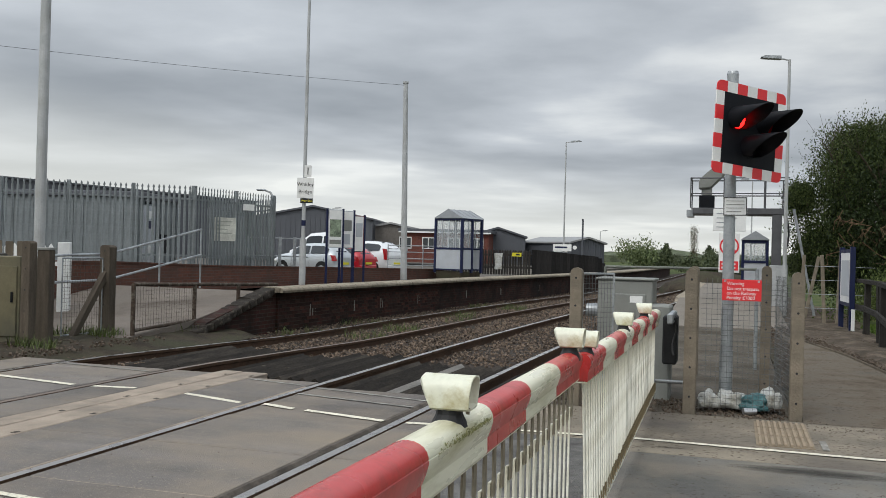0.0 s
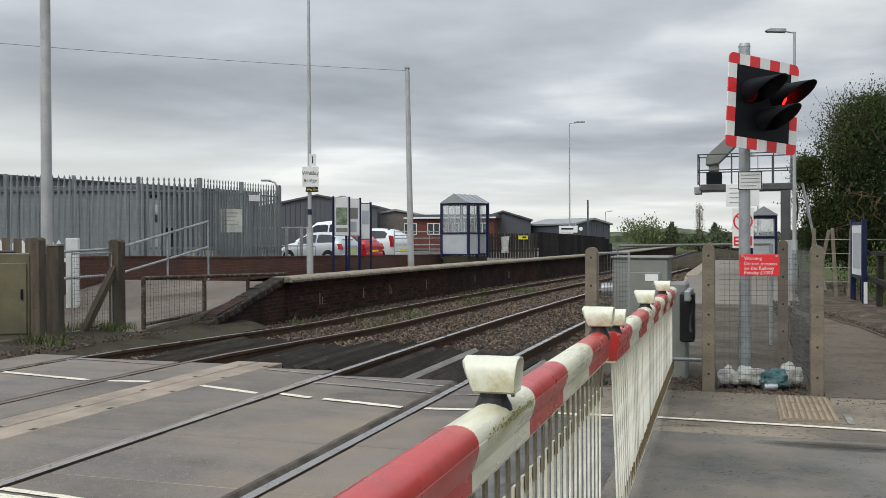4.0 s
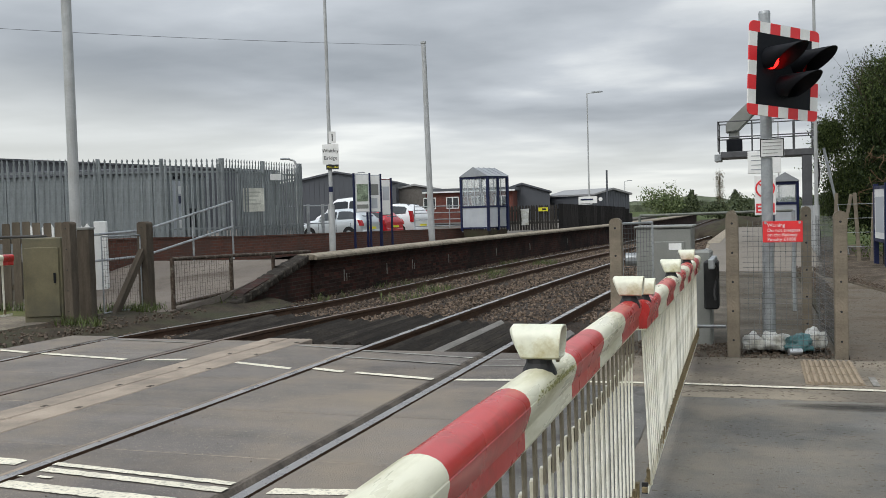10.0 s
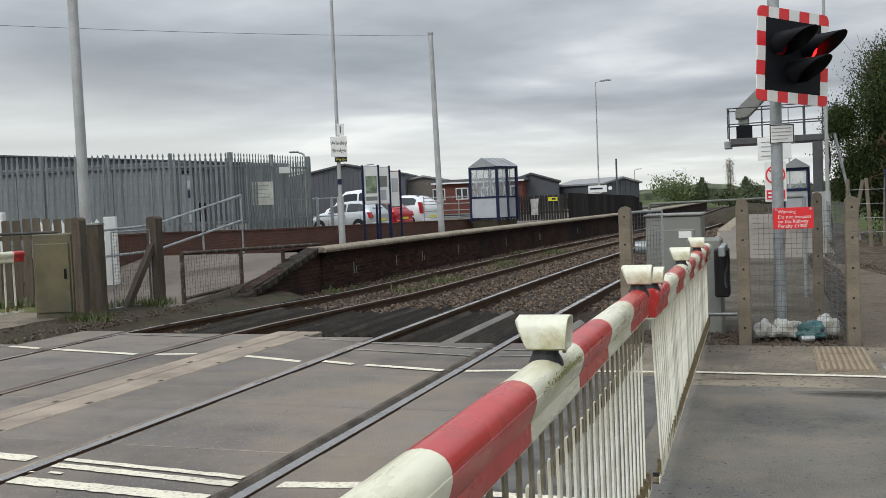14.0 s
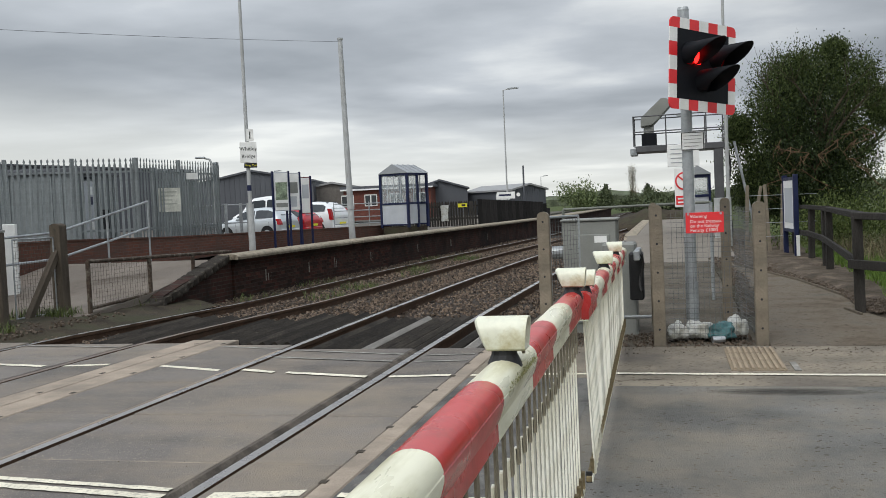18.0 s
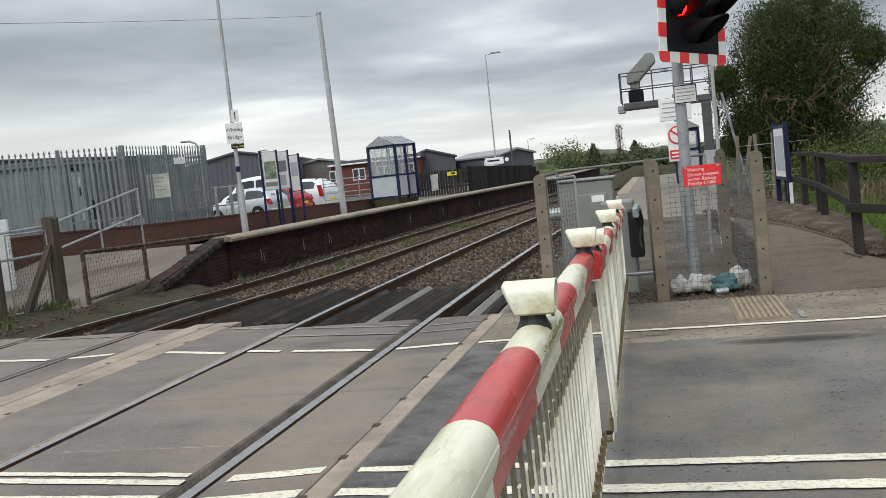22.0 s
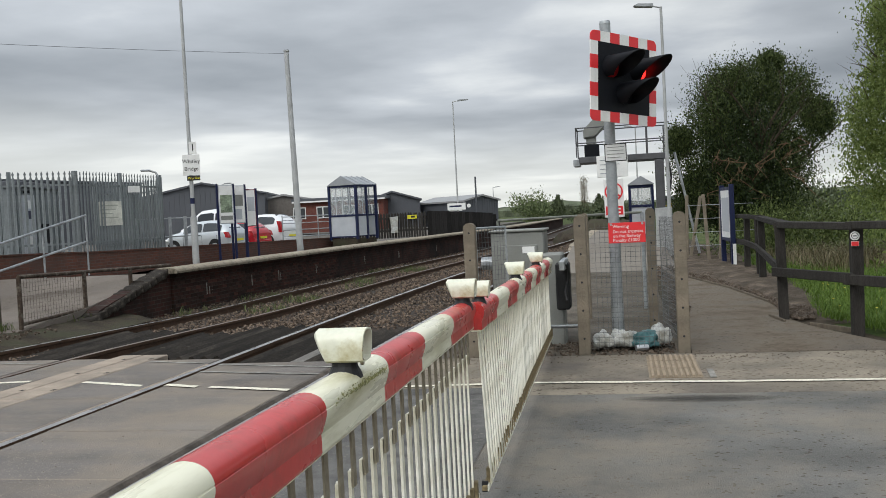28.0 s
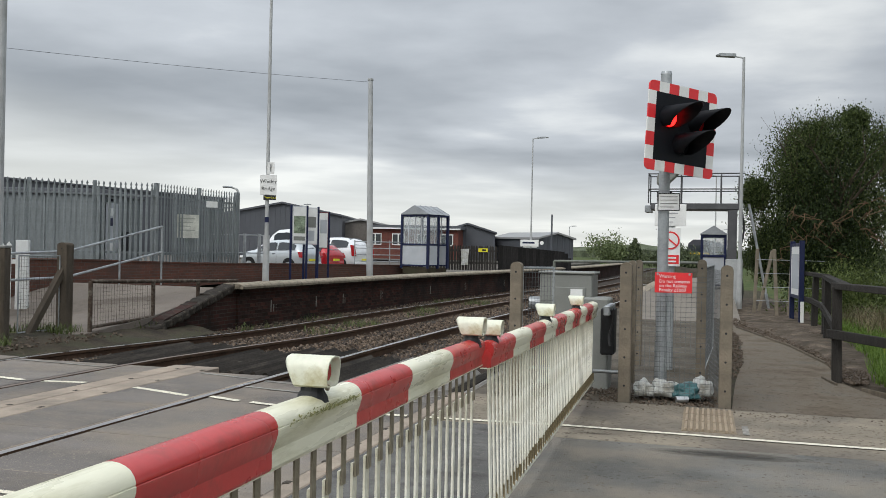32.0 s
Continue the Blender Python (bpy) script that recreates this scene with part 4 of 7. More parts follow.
b_far = barrier("red and white barrier boom meeting its pair, lowered", 9.6, 4.22, 0.93, 0.99, far_bands, True, [(4.36, 0.85, 1), (6.18, 0.95, 1), (8.0, 0.95, 1)], BX + 0.01, 0.95, False, 0.09, 2.1)
# barrier machine of the far boom
mach = thing("barrier_machine", "black counterweight and grey pedestal of the barrier", "barrier machine", pose(0, 0, 0))
part("pedestal", box(-0.95, -0.60, 9.9, 10.3, -0.2, 0.95, bev=0.02), CABGREY, mach)
part("counterweight", box(-0.66, -0.52, 9.62, 9.9, 0.38, 0.86, bev=0.015), BLACKR, mach, "black counterweight block")
part("arm", box(-0.60, -0.54, 9.3, 9.95, 0.80, 0.90, bev=0.01), GALV, mach)
bm = hose([(-0.53 + 0.02 * math.sin(0.75 * k), 9.35 + 0.06 * math.sin(math.pi * k / 8), 0.86 - 0.045 * k) for k in range(9)], 0.012)
part("cable", bm, BLACKR, mach, "black drooping cable")

# grey equipment cabinet
cab = thing("equipment_cabinet", "grey steel trackside cabinet with a small label", "cabinet", pose(0, 0, 0))
part("body", box(-1.37, -0.80, 10.05, 10.6, -0.1, 1.19, bev=0.012), CABGREY, cab)
part("door", box(-1.31, -0.87, 10.03, 10.052, 0.1, 1.05, bev=0.008), CABGREY, cab)
part("label_plate", box(-1.03, -0.90, 10.024, 10.029, 0.96, 1.03), SIGNWHITE, cab, "small white label plate")
part("hood", box(-1.39, -0.78, 10.03, 10.62, 1.19, 1.215, bev=0.008), CABGREY, cab)
part("vent_drum", tube((-1.5, 10.2, 0.86), (-1.37, 10.2, 0.86), 0.07, None, 14), GALV, cab)

# ---- fenced enclosure with the warning light ----
def concrete_post(x, y, h, w=0.115, d=0.12, name="concrete_post", material=CONC, lab="weathered concrete fence post with bolt holes"):
    g = thing(name, lab, "fence post", pose(x, y, 0), "concrete fence posts")
    pts = [(-w / 2, -0.3), (w / 2, -0.3), (w / 2, h - 0.05)] + [(w / 2 * math.cos(a), h - 0.05 + 0.05 * math.sin(a)) for a in (0.5, 1.0, 1.57, 2.14, 2.64)] + [(-w / 2, h - 0.05)]
    bm = prism(pts, -d / 2, d / 2, "y")
    bmesh.ops.bevel(bm, geom=[e for e in bm.edges if e.calc_length() > 0.3], offset=0.008, segments=1, affect="EDGES")
    part("shaft", bm, material, g)
    for k in range(5):
        part("bolt_hole", tube((0, -d / 2 - 0.001, 0.15 + k * (h - 0.25) / 4), (0, -d / 2 + 0.004, 0.15 + k * (h - 0.25) / 4), 0.011, None, 8), BLACKR, g)
    return g


concrete_post(-1.45, 9.15, 1.32)
concrete_post(-0.37, 9.15, 1.34)
concrete_post(0.565, 9.15, 1.335)
concrete_post(0.335, 10.5, 1.38, 0.10)
concrete_post(-0.42, 10.6, 1.35, 0.10)
concrete_post(-0.45, 12.2, 1.35, 0.10)


def mesh_panel(name, p, q, z0, z1, pitch, lab, frame_r=0.012, wire_mat=None):
    """A welded wire panel between two points on the ground."""
    p, q = Vector((*p, 0)), Vector((*q, 0))
    L = (q - p).length
    g = thing(name, lab, "fence panel", Matrix.Translation(p) @ pose(0, 0, 0, 0, 0, math.degrees(math.atan2(q.y - p.y, q.x - p.x))), "wire mesh panels")
    if frame_r:
        for a, b in (((0, 0, z0), (L, 0, z0)), ((0, 0, z1), (L, 0, z1)), ((0, 0, z0), (0, 0, z1)), ((L, 0, z0), (L, 0, z1))):
            part("frame_bar", tube(a, b, frame_r, None, 6), GALV, g)
    v, f = [], []
    r = 0.0016

    def wire(a, b, u):
        k = len(v)
        for c in (a, b):
            for s, t in ((-1, -1), (1, -1), (1, 1), (-1, 1)):
                v.append((c[0] + (r * s if u else 0), r * t, c[1] + (0 if u else r * s)))
        for i in range(4):
            f.append((k + i, k + (i + 1) % 4, k + 4 + (i + 1) % 4, k + 4 + i))

    n = int(L / pitch)
    for i in range(1, n + 1):
        x = i * L / (n + 1)
        wire((x, z0), (x, z1), True)
    n = int((z1 - z0) / pitch)
    for i in range(1, n + 1):
        z = z0 + i * (z1 - z0) / (n + 1)
        wire((0, z), (L, z), False)
    ob = new("wire_mesh", soup("wire_mesh", v, f, wire_mat or MESHWIRE))
    ob.parent = g
    return g


mesh_panel("mesh_panel", (-0.28, 9.17), (0.48, 9.17), 0.05, 1.26, 0.05, "galvanised wire mesh panel between concrete posts", 0)
mesh_panel("mesh_panel", (0.56, 9.24), (0.42, 10.45), 0.05, 1.28, 0.05, "galvanised wire mesh panel along the footpath", 0)
mesh_panel("mesh_panel", (-0.37, 9.24), (-0.42, 10.55), 0.05, 1.28, 0.05, "galvanised wire mesh panel beside the barrier", 0)
mesh_panel("mesh_panel", (0.33, 10.56), (0.5, 14.5), 0.05, 1.28, 0.06, "galvanised wire mesh fence beside the footpath")
mesh_panel("mesh_panel", (-1.40, 9.2), (-1.15, 9.6), 0.25, 1.26, 0.05, "galvanised wire mesh return panel by the track")
DULLTUBE = mat("dull_green_grey_tube", (0.17, 0.18, 0.155), 0.7, 0.2, var=0.15, scale=5, grain=40, bump=0.1)
pg = thing("pipe_gate", "galvanised tube frame across the trackside opening", "gate", pose(0, 0, 0))
part("top_bar", tube((-1.7, 13.2, 1.30), (0.3, 13.2, 1.32), 0.018), DULLTUBE, pg)
part("side_bar", tube((-1.7, 13.2, -0.1), (-1.7, 13.2, 1.30), 0.02), DULLTUBE, pg)
part("side_bar", tube((0.3, 13.2, -0.1), (0.3, 13.2, 1.32), 0.025), GALV, pg)
part("low_bar", tube((-1.35, 9.55, 0.22), (-0.45, 9.55, 0.22), 0.018), GALV, pg)

# traffic signal
SX, SY = 0.0, 9.62
sig = thing("crossing_signal", "level crossing warning light with chequered backboard on a steel pole", "traffic signal", pose(SX, SY, 0))
part("pole", tube((-0.05, 0, -0.1), (-0.05, 0, 3.24), 0.054, None, 20), GALV, sig, "galvanised steel pole", smooth=False)
part("cap", tube((-0.05, 0, 3.24), (-0.05, 0, 3.27), 0.057, 0.05, 20), GALV, sig)
part("sleeve", tube((-0.05, 0, 0.0), (-0.05, 0, 0.55), 0.062, None, 20), GALV, sig)
head = part("backboard", box(-0.38, 0.38, -0.008, 0.0, -0.35, 0.35), BLACKP, sig, "matt black backboard")
HEADM = pose(0.11, -0.26, 2.64, 0, 0, 47) @ pose(0, 0, 0, 0, 3.5, 0)
head.matrix_basis = HEADM
# chequered border: separate pieces round the board
bw, bh, t = 0.46, 0.43, 0.10
nx = 7


def border(x0, x1, z0, z1, red):
    part("border_piece", box(x0, x1, -0.010, 0.002, z0, z1), SIGNRED if red else SIGNWHITE, head, "red border piece" if red else "white border piece")


for i in range(nx):
    x0, x1 = -bw + 2 * bw * i / nx, -bw + 2 * bw * (i + 1) / nx
    if i in (0, nx - 1):
        s = -1 if i == 0 else 1
        for u in (-1, 1):
            r = 0.055
            arc = [(s * (bw - r + r * math.sin(q)), u * (bh - r + r * math.cos(q))) for q in (0, 0.4, 0.8, 1.2, 1.5708)]
            pts = [(s * (bw - 2 * bw / nx), u * bh)] + arc + [(s * bw, u * (bh - t)), (s * (bw - 2 * bw / nx), u * (bh - t))]
            part("border_piece", prism(pts, -0.010, 0.002, "y"), SIGNRED, head, "red border corner")
        continue
    border(x0, x1, bh - t, bh, i % 2 == 0)
    border(x0, x1, -bh, -bh + t, i % 2 == 0)
for j in range(5):
    h = 2 * (bh - t) / 5
    z0 = -bh + t + j * h
    border(-bw, -bw + t, z0, z0 + h, j % 2 == 1)
    border(bw - t, bw, z0, z0 + h, j % 2 == 1)
part("back_plate", box(-bw + 0.02, bw - 0.02, 0.002, 0.008, -bh + 0.02, bh - 0.02), GALV, head)


def visor(x, z, r=0.112, L=0.42):
    bm = bmesh.new()
    n = 20
    a0, a1 = radians(-58), radians(238)
    A, B, C, D = [], [], [], []
    for i in range(n + 1):
        a = a0 + (a1 - a0) * i / n
        ln = L * (0.60 + 0.40 * math.sin(a))
        for lst, rr, y in ((A, r, 0), (B, r * 1.02, -ln), (C, r - 0.006, 0), (D, r * 1.02 - 0.006, -ln)):
            lst.append(bm.verts.new((x + rr * math.cos(a), y, z + rr * math.sin(a) - 0.025 * (-y))))
    for i in range(n):
        bm.faces.new((A[i], A[i + 1], B[i + 1], B[i]))
        bm.faces.new((C[i + 1], C[i], D[i], D[i + 1]))
        bm.faces.new((B[i], B[i + 1], D[i + 1], D[i]))
    bmesh.ops.recalc_face_normals(bm, faces=bm.faces)
    return bm


LENS = [(-0.19, 0.10), (0.19, 0.10), (0.0, -0.14)]
for k, (x, z) in enumerate(LENS):
    v = part("visor", visor(x, z), BLACKP, head, "long black lamp hood", smooth=True)
    part("lens", tube((x, -0.018, z), (x, -0.008, z), 0.100, None, 24), LENSRED if k < 2 else BLACKP, v, "unlit dark red lens" if k < 2 else "unlit dark lens")
lamp = part("lit_lamp", tube((0, -0.034, 0), (0, -0.022, 0), 0.09, None, 24), LIT, head, "glowing red warning lamp")
part("clamp", box(-0.07, 0.07, -0.30, 0.07, 2.84, 2.90, bev=0.01), GALV, sig)
part("clamp", box(-0.07, 0.07, -0.30, 0.07, 2.42, 2.48, bev=0.01), GALV, sig)
plate = part("notice_plate", box(-0.11, 0.11, -0.07, -0.064, 1.86, 2.04), SIGNWHITE, sig, "small white notice with black border")
for k in range(4):
    part("text_bar", box(-0.085, 0.085 - 0.03 * (k == 3), -0.074, -0.071, 2.0 - k * 0.034, 2.005 - k * 0.034), CABGREY, plate)
for a in ((-0.108, 0.108, 2.03, 2.038), (-0.108, 0.108, 1.862, 1.870), (-0.108, -0.100, 1.87, 2.03), (0.100, 0.108, 1.87, 2.03)):
    part("plate_edge", box(a[0], a[1], -0.073, -0.0705, a[2], a[3]), INK, plate)

# red warning sign on the mesh
ws = thing("warning_sign", "red warning sign with white lettering wired to the mesh", "sign", pose(0.075, 9.10, 1.155, 0, 0, 1) @ Matrix.Diagonal((0.95, 1, 0.97, 1)))
part("board", box(-0.182, 0.182, -0.004, 0.004, -0.10, 0.10, bev=0.003), SIGNRED, ws)
for k, s in enumerate(("Warning", "Do not trespass", "on the Railway", "Penalty £1000")):
    writing(s, 0.046, SIGNWHITE, ws, pose(-0.14, -0.006, 0.048 - k * 0.043 - (0.006 if k else 0), 90, 0, 0))
for x in (-0.155, 0.155):
    part("fixing", tube((x, -0.008, 0.085), (x, 0, 0.085), 0.012, None, 10), GALV, ws)


# sacks and rubbish in the enclosure
def blob(name, lab, x, y, z, r, sc, material, cat, seed):
    bm = bmesh.new()
    bmesh.ops.create_icosphere(bm, subdivisions=4, radius=r)
    for v in bm.verts:
        k = 1 + 0.38 * noise.noise(v.co / r * 1.7 + Vector((seed, 0, 0))) + 0.22 * abs(noise.noise(v.co / r * 3.5 + Vector((seed, 3, 0)))) - 0.14 * abs(noise.noise(v.co / r * 8 + Vector((seed, 9, 0))))
        v.co = Vector((v.co.x * sc[0], v.co.y * sc[1], max(v.co.z * sc[2], -r * 0.55 * sc[2]))) * k
        v.co.z = max(v.co.z, -0.05)
    o = part(name, bm, material, None, "", smooth=True)
    o.location = (x, y, z)
    return tagged(o, lab, cat)


blob("rubbish_sack", "crumpled white plastic sack on the ground", -0.20, 9.36, 0.08, 0.10, (1.0, 0.8, 1.0), BAGWHITE, "sack", 1)
blob("rubbish_sack", "white plastic sack slumped behind the mesh", 0.0, 9.42, 0.08, 0.13, (1.15, 0.8, 0.8), BAGWHITE, "sack", 2)
blob("rubbish_sack", "teal plastic sack among white sacks", 0.20, 9.36, 0.08, 0.13, (1.1, 0.8, 0.75), BAGGREEN, "sack", 3)
blob("rubbish_sack", "pale plastic sack behind the teal one", 0.34, 9.44, 0.10, 0.12, (0.9, 0.8, 0.95), BAGWHITE, "sack", 4)
can = thing("drink_can", "silver drink can lying on the ground", "can", pose(0.17, 9.22, 0.033, 0, 90, 20))
part("can_body", tube((0, 0, -0.058), (0, 0, 0.058), 0.031, None, 16), TIN, can)
part("can_lid", tube((0, 0, 0.058), (0, 0, 0.064), 0.027, None, 16), TIN, can)
setting("enclosure_ground", box(-1.9, 0.56, 9.03, 25.0, -0.3, -0.01, bev=0.01), SPOIL, "bare littered earth inside the fences", "ground")


# ---- footpath side ----
bm = bmesh.new()
edge_l = [(0.62, 8.9), (0.72, 11), (0.86, 13), (0.95, 16), (0.85, 20), (0.7, 24)]
edge_r = [(2.9, 8.9), (2.55, 9.2), (2.30, 9.85), (2.0, 10.8), (1.88, 11.6), (1.96, 13.2), (1.90, 14.3), (1.71, 15.7), (1.40, 17.4), (1.0, 19.5), (0.75, 24)]
margin = [(2.9, 8.9), (2.45, 9.9), (2.15, 11.2), (2.5, 14), (2.62, 18), (2.6, 24), (2.6, 42)]


def along(pts, y):
    for (xa, ya), (xb, yb) in zip(pts, pts[1:]):
        if ya <= y <= yb:
            return xa + (xb - xa) * (y - ya) / (yb - ya)
    return pts[-1][0]


prev = None
for i in range(31):
    y = 8.98 + i * 0.5
    ring = [bm.verts.new((along(edge_l, y) + (along(edge_r, y) - along(edge_l, y)) * k / 4, y, 0.0 + 0.010 * math.sin(k * math.pi / 4) * min(1, (y - 9) / 2))) for k in range(5)]
    if prev:
        for k in range(4):
            bm.faces.new((prev[k], prev[k + 1], ring[k + 1], ring[k]))
    prev = ring
setting("footpath", bm, PATH, "worn grey asphalt footpath with scuffed edges", "path", smooth=True)
LITTER = mat("brown_leaf_litter", (0.13, 0.102, 0.078), 0.95, var=0.3, scale=3, grain=30, bump=0.9, dirt=(0.05, 0.04, 0.028), dirt_amount=0.4, dirt_scale=2.0)
bm = bmesh.new()
prev = None
for i in range(62):
    y = 11.0 + i * 0.35
    ring = []
    for k in range(13):
        x = along(edge_r, y) - 0.02 + (along(margin, y) + 0.35 - along(edge_r, y)) * k / 12
        lift = min(1.0, k / 3) * min(1.0, (y - 11.0) / 2.5)
        ring.append(bm.verts.new((x, y, -0.012 + 0.07 * lift + 0.05 * noise.noise((x * 2.2, y * 1.6, 2)) * lift + 0.02 * noise.noise((x * 7, y * 6, 5)) * lift)))
    if prev:
        for k in range(12):
            bm.faces.new((prev[k], prev[k + 1], ring[k + 1], ring[k]))
    prev = ring
setting("litter_bank", bm, LITTER, "brown trodden soil and leaf litter along the footpath", "ground", smooth=True)
setting("path_base", box(0.57, 9, 9.02, 42, -0.33, -0.02), EARTH, "bare brown earth margin under the path", "ground")

# verge with rising ground on the right
bm = bmesh.new()
prev = None
for j in range(50):
    y = 9.1 + j * 0.8
    ring = []
    for i in range(26):
        x = along(margin, y) + 0.20 + i * 0.9 if i else along(margin, y) + 0.05
        z = -0.015 + 0.10 * min(1, i / 4) + 0.06 * noise.noise((x * 0.6, y * 0.6, 3)) * min(1, i / 2)
        ring.append(bm.verts.new((x, y, z)))
    if prev:
        for k in range(25):
            bm.faces.new((prev[k], prev[k + 1], ring[k + 1], ring[k]))
    prev = ring
setting("verge", bm, GRASS_G, "rough grass verge beside the footpath", "verge", smooth=True)


def tuft_soup(name, lab, spots, material, seed, blades=7, hmin=0.08, hmax=0.25, width=0.006, spread=0.05):
    r = random.Random(seed)
    v, f = [], []
    for x, y, z in spots:
        for _ in range(blades):
            a, h, ln = r.uniform(0, 6.28), r.uniform(hmin, hmax), r.uniform(0.2, 1.3)
            bx0, by0 = x + r.uniform(-spread, spread), y + r.uniform(-spread, spread)
            c, s = math.cos(a), math.sin(a)
            w = width * r.uniform(0.7, 1.3)
            k = len(v)
            v += [(bx0 - s * w, by0 + c * w, z), (bx0 + s * w, by0 - c * w, z), (bx0 + c * ln * h * 0.4 + s * w * 0.7, by0 + s * ln * h * 0.4 - c * w * 0.7, z + h * 0.6), (bx0 + c * ln * h * 0.4 - s * w * 0.7, by0 + s * ln * h * 0.4 + c * w * 0.7, z + h * 0.6), (bx0 + c * ln * h, by0 + s * ln * h, z + h)]
            f += [(k, k + 1, k + 2, k + 3), (k + 3, k + 2, k + 4)]
    return tagged(new(name, soup(name, v, f, material)), lab, "grass", kind="stuff")


r = random.Random(11)
spots = []
for _ in range(9000):
    y = 9.3 + 13 * r.random() ** 1.3
    x = along(margin, y) + 0.12 + 7 * r.random() ** 1.4
    spots.append((x, y, 0.04))
tuft_soup("grass", "fresh green grass on the verge", spots, GRASS, 1, 7, 0.04, 0.15, 0.0045, 0.10)
verts, faces = [], []
for _ in range(70):
    y = 9.6 + 5 * r.random() ** 1.3
    x, z, q, k = along(margin, y) + 0.15 + 2.2 * r.random(), 0.15 + 0.06 * r.random(), r.uniform(0.010, 0.018), len(verts)
    verts += [(x, y, z + 0.006)] + [(x + q * math.cos(1.047 * i), y + q * math.sin(1.047 * i), z) for i in range(6)] + [(x - 0.002, y, 0.0), (x + 0.002, y, 0.0)]
    faces += [(k, k + 1 + i, k + 1 + (i + 1) % 6) for i in range(6)] + [(k, k + 7, k + 8)]
tagged(new("dandelions", soup("dandelions", verts, faces, mat("dandelion_petals", (0.62, 0.50, 0.06), 0.7, var=0.1, bump=0))), "yellow dandelions and pale flowers in the verge grass", "flowers", kind="stuff")
spots = []
for _ in range(1300):
    y = 17.5 + 5 * r.random()
    x = along(margin, y) + 0.6 + 6 * r.random()
    spots.append((x, y, 0.05))
tuft_soup("dry_stems", "dry brown stems behind the fence", spots, GRASS_DRY, 2, 7, 0.12, 0.48, 0.004, 0.16)
spots = [(-9.2 + r.uniform(-0.5, 0.5), 10.9 + r.uniform(-0.15, 0.15), -0.03) for _ in range(26)] + [(-9.9 + r.uniform(-0.6, 0.6), 12.7 + r.uniform(-0.2, 0.3), -0.03) for _ in range(60)] + [(-9.4 + r.uniform(-0.5, 0.5), 14.5 + r.uniform(-0.4, 0.4), -0.05) for _ in range(40)]
for y0, x0, n in ((17.0, -6.9, 16), (17.2, -8.3, 8), (20.0, -8.35, 10), (24.0, -7.2, 22), (28.5, -7.0, 30), (22.5, -6.6, 10), (28.5, -8.2, 16), (14.6, -8.6, 5), (19.0, -7.0, 24)):
    spots += [(x0 + cx(y0) + r.uniform(-0.35, 0.35), y0 + r.uniform(-0.55, 0.55), -0.25) for _ in range(n)]
for _ in range(420):
    u = r.random()
    spots.append((-11.5 - 8.8 * u + r.uniform(-0.2, 0.2), 13.1 - 3.95 * u + r.uniform(-0.3, 0.1), -0.03))
tuft_soup("weeds", "green weeds growing along the track edge", spots, WEED, 3, 6, 0.06, 0.2, 0.006, 0.09)

# loose clods along the path margin
verts, faces = [], []
for _ in range(5200):
    y = 11.2 + 12 * r.random()
    x = along(edge_r, y) + (along(margin, y) - along(edge_r, y)) * r.random()
    if r.random() < 0.2:
        x = along(edge_l, y) - r.uniform(-0.02, 0.25)
    pebble(x, y, 0.03, r.uniform(0.004, 0.018))
for _ in range(900):
    pebble(r.uniform(-1.7, 0.5), r.uniform(9.06, 10.0), -0.005, r.uniform(0.004, 0.015))
for _ in range(500):
    pebble(r.uniform(-10.0, -8.5), r.uniform(8.65, 13.1), -0.03, r.uniform(0.006, 0.022))
tagged(new("soil_clods", soup("soil_clods", verts, faces, SOIL)), "loose soil and small stones along the margins", "soil", kind="stuff")
# fallen edging boards
for x0, y0, x1, y1 in ((1.72, 11.75, 1.80, 11.15), (2.02, 10.85, 2.36, 10.25), (1.97, 13.2, 1.71, 15.7), (1.71, 15.75, 1.40, 17.4), (1.40, 17.45, 1.0, 19.5)):
    k = thing("edging_board", "pale thin timber edging along the path", "edging", Matrix.Translation((x0, y0, 0.01)) @ pose(0, 0, 0, 0, 0, math.degrees(math.atan2(y1 - y0, x1 - x0))))
    part("board", box(0, math.hypot(x1 - x0, y1 - y0), -0.012, 0.012, -0.05, 0.022, bev=0.004), FENCEWOOD, k)


def rail_fence(pts, h, name_label):
    g = thing("post_and_rail_fence", name_label, "fence", pose(0, 0, 0), "timber path fences")
    for x, y, hh in pts:
        if not hh:
            continue
        p = part("post", box(-0.055, 0.055, -0.055, 0.055, -0.3, hh, bev=0.008), DARKWOOD, g)
        p.matrix_basis = pose(x, y, 0, random.uniform(-1, 1), random.uniform(-1, 1), random.uniform(-10, 10))
    for (xa, ya, ha), (xb, yb, hb) in zip(pts, pts[1:]):
        for z, t, top in ((h, 0.045, True), (h * 0.5, 0.052, False)):
            pa, pb = Vector((xa, ya, z)), Vector((xb, yb, z + random.uniform(-0.02, 0.02)))
            d = pb - pa
            o = part("rail", box(-0.065 if top else -0.025, 0.065 if top else 0.025, -0.06, d.length + 0.06, -t, t if not top else 0.03, bev=0.006), DARKWOOD, g, "grey weathered top rail" if top else "")
            o.matrix_basis = Matrix.Translation(pa + (Vector((0, 0, 0)) if top else Vector((-0.075, 0, 0)))) @ d.to_track_quat("Y", "Z").to_matrix().to_4x4()
    return g


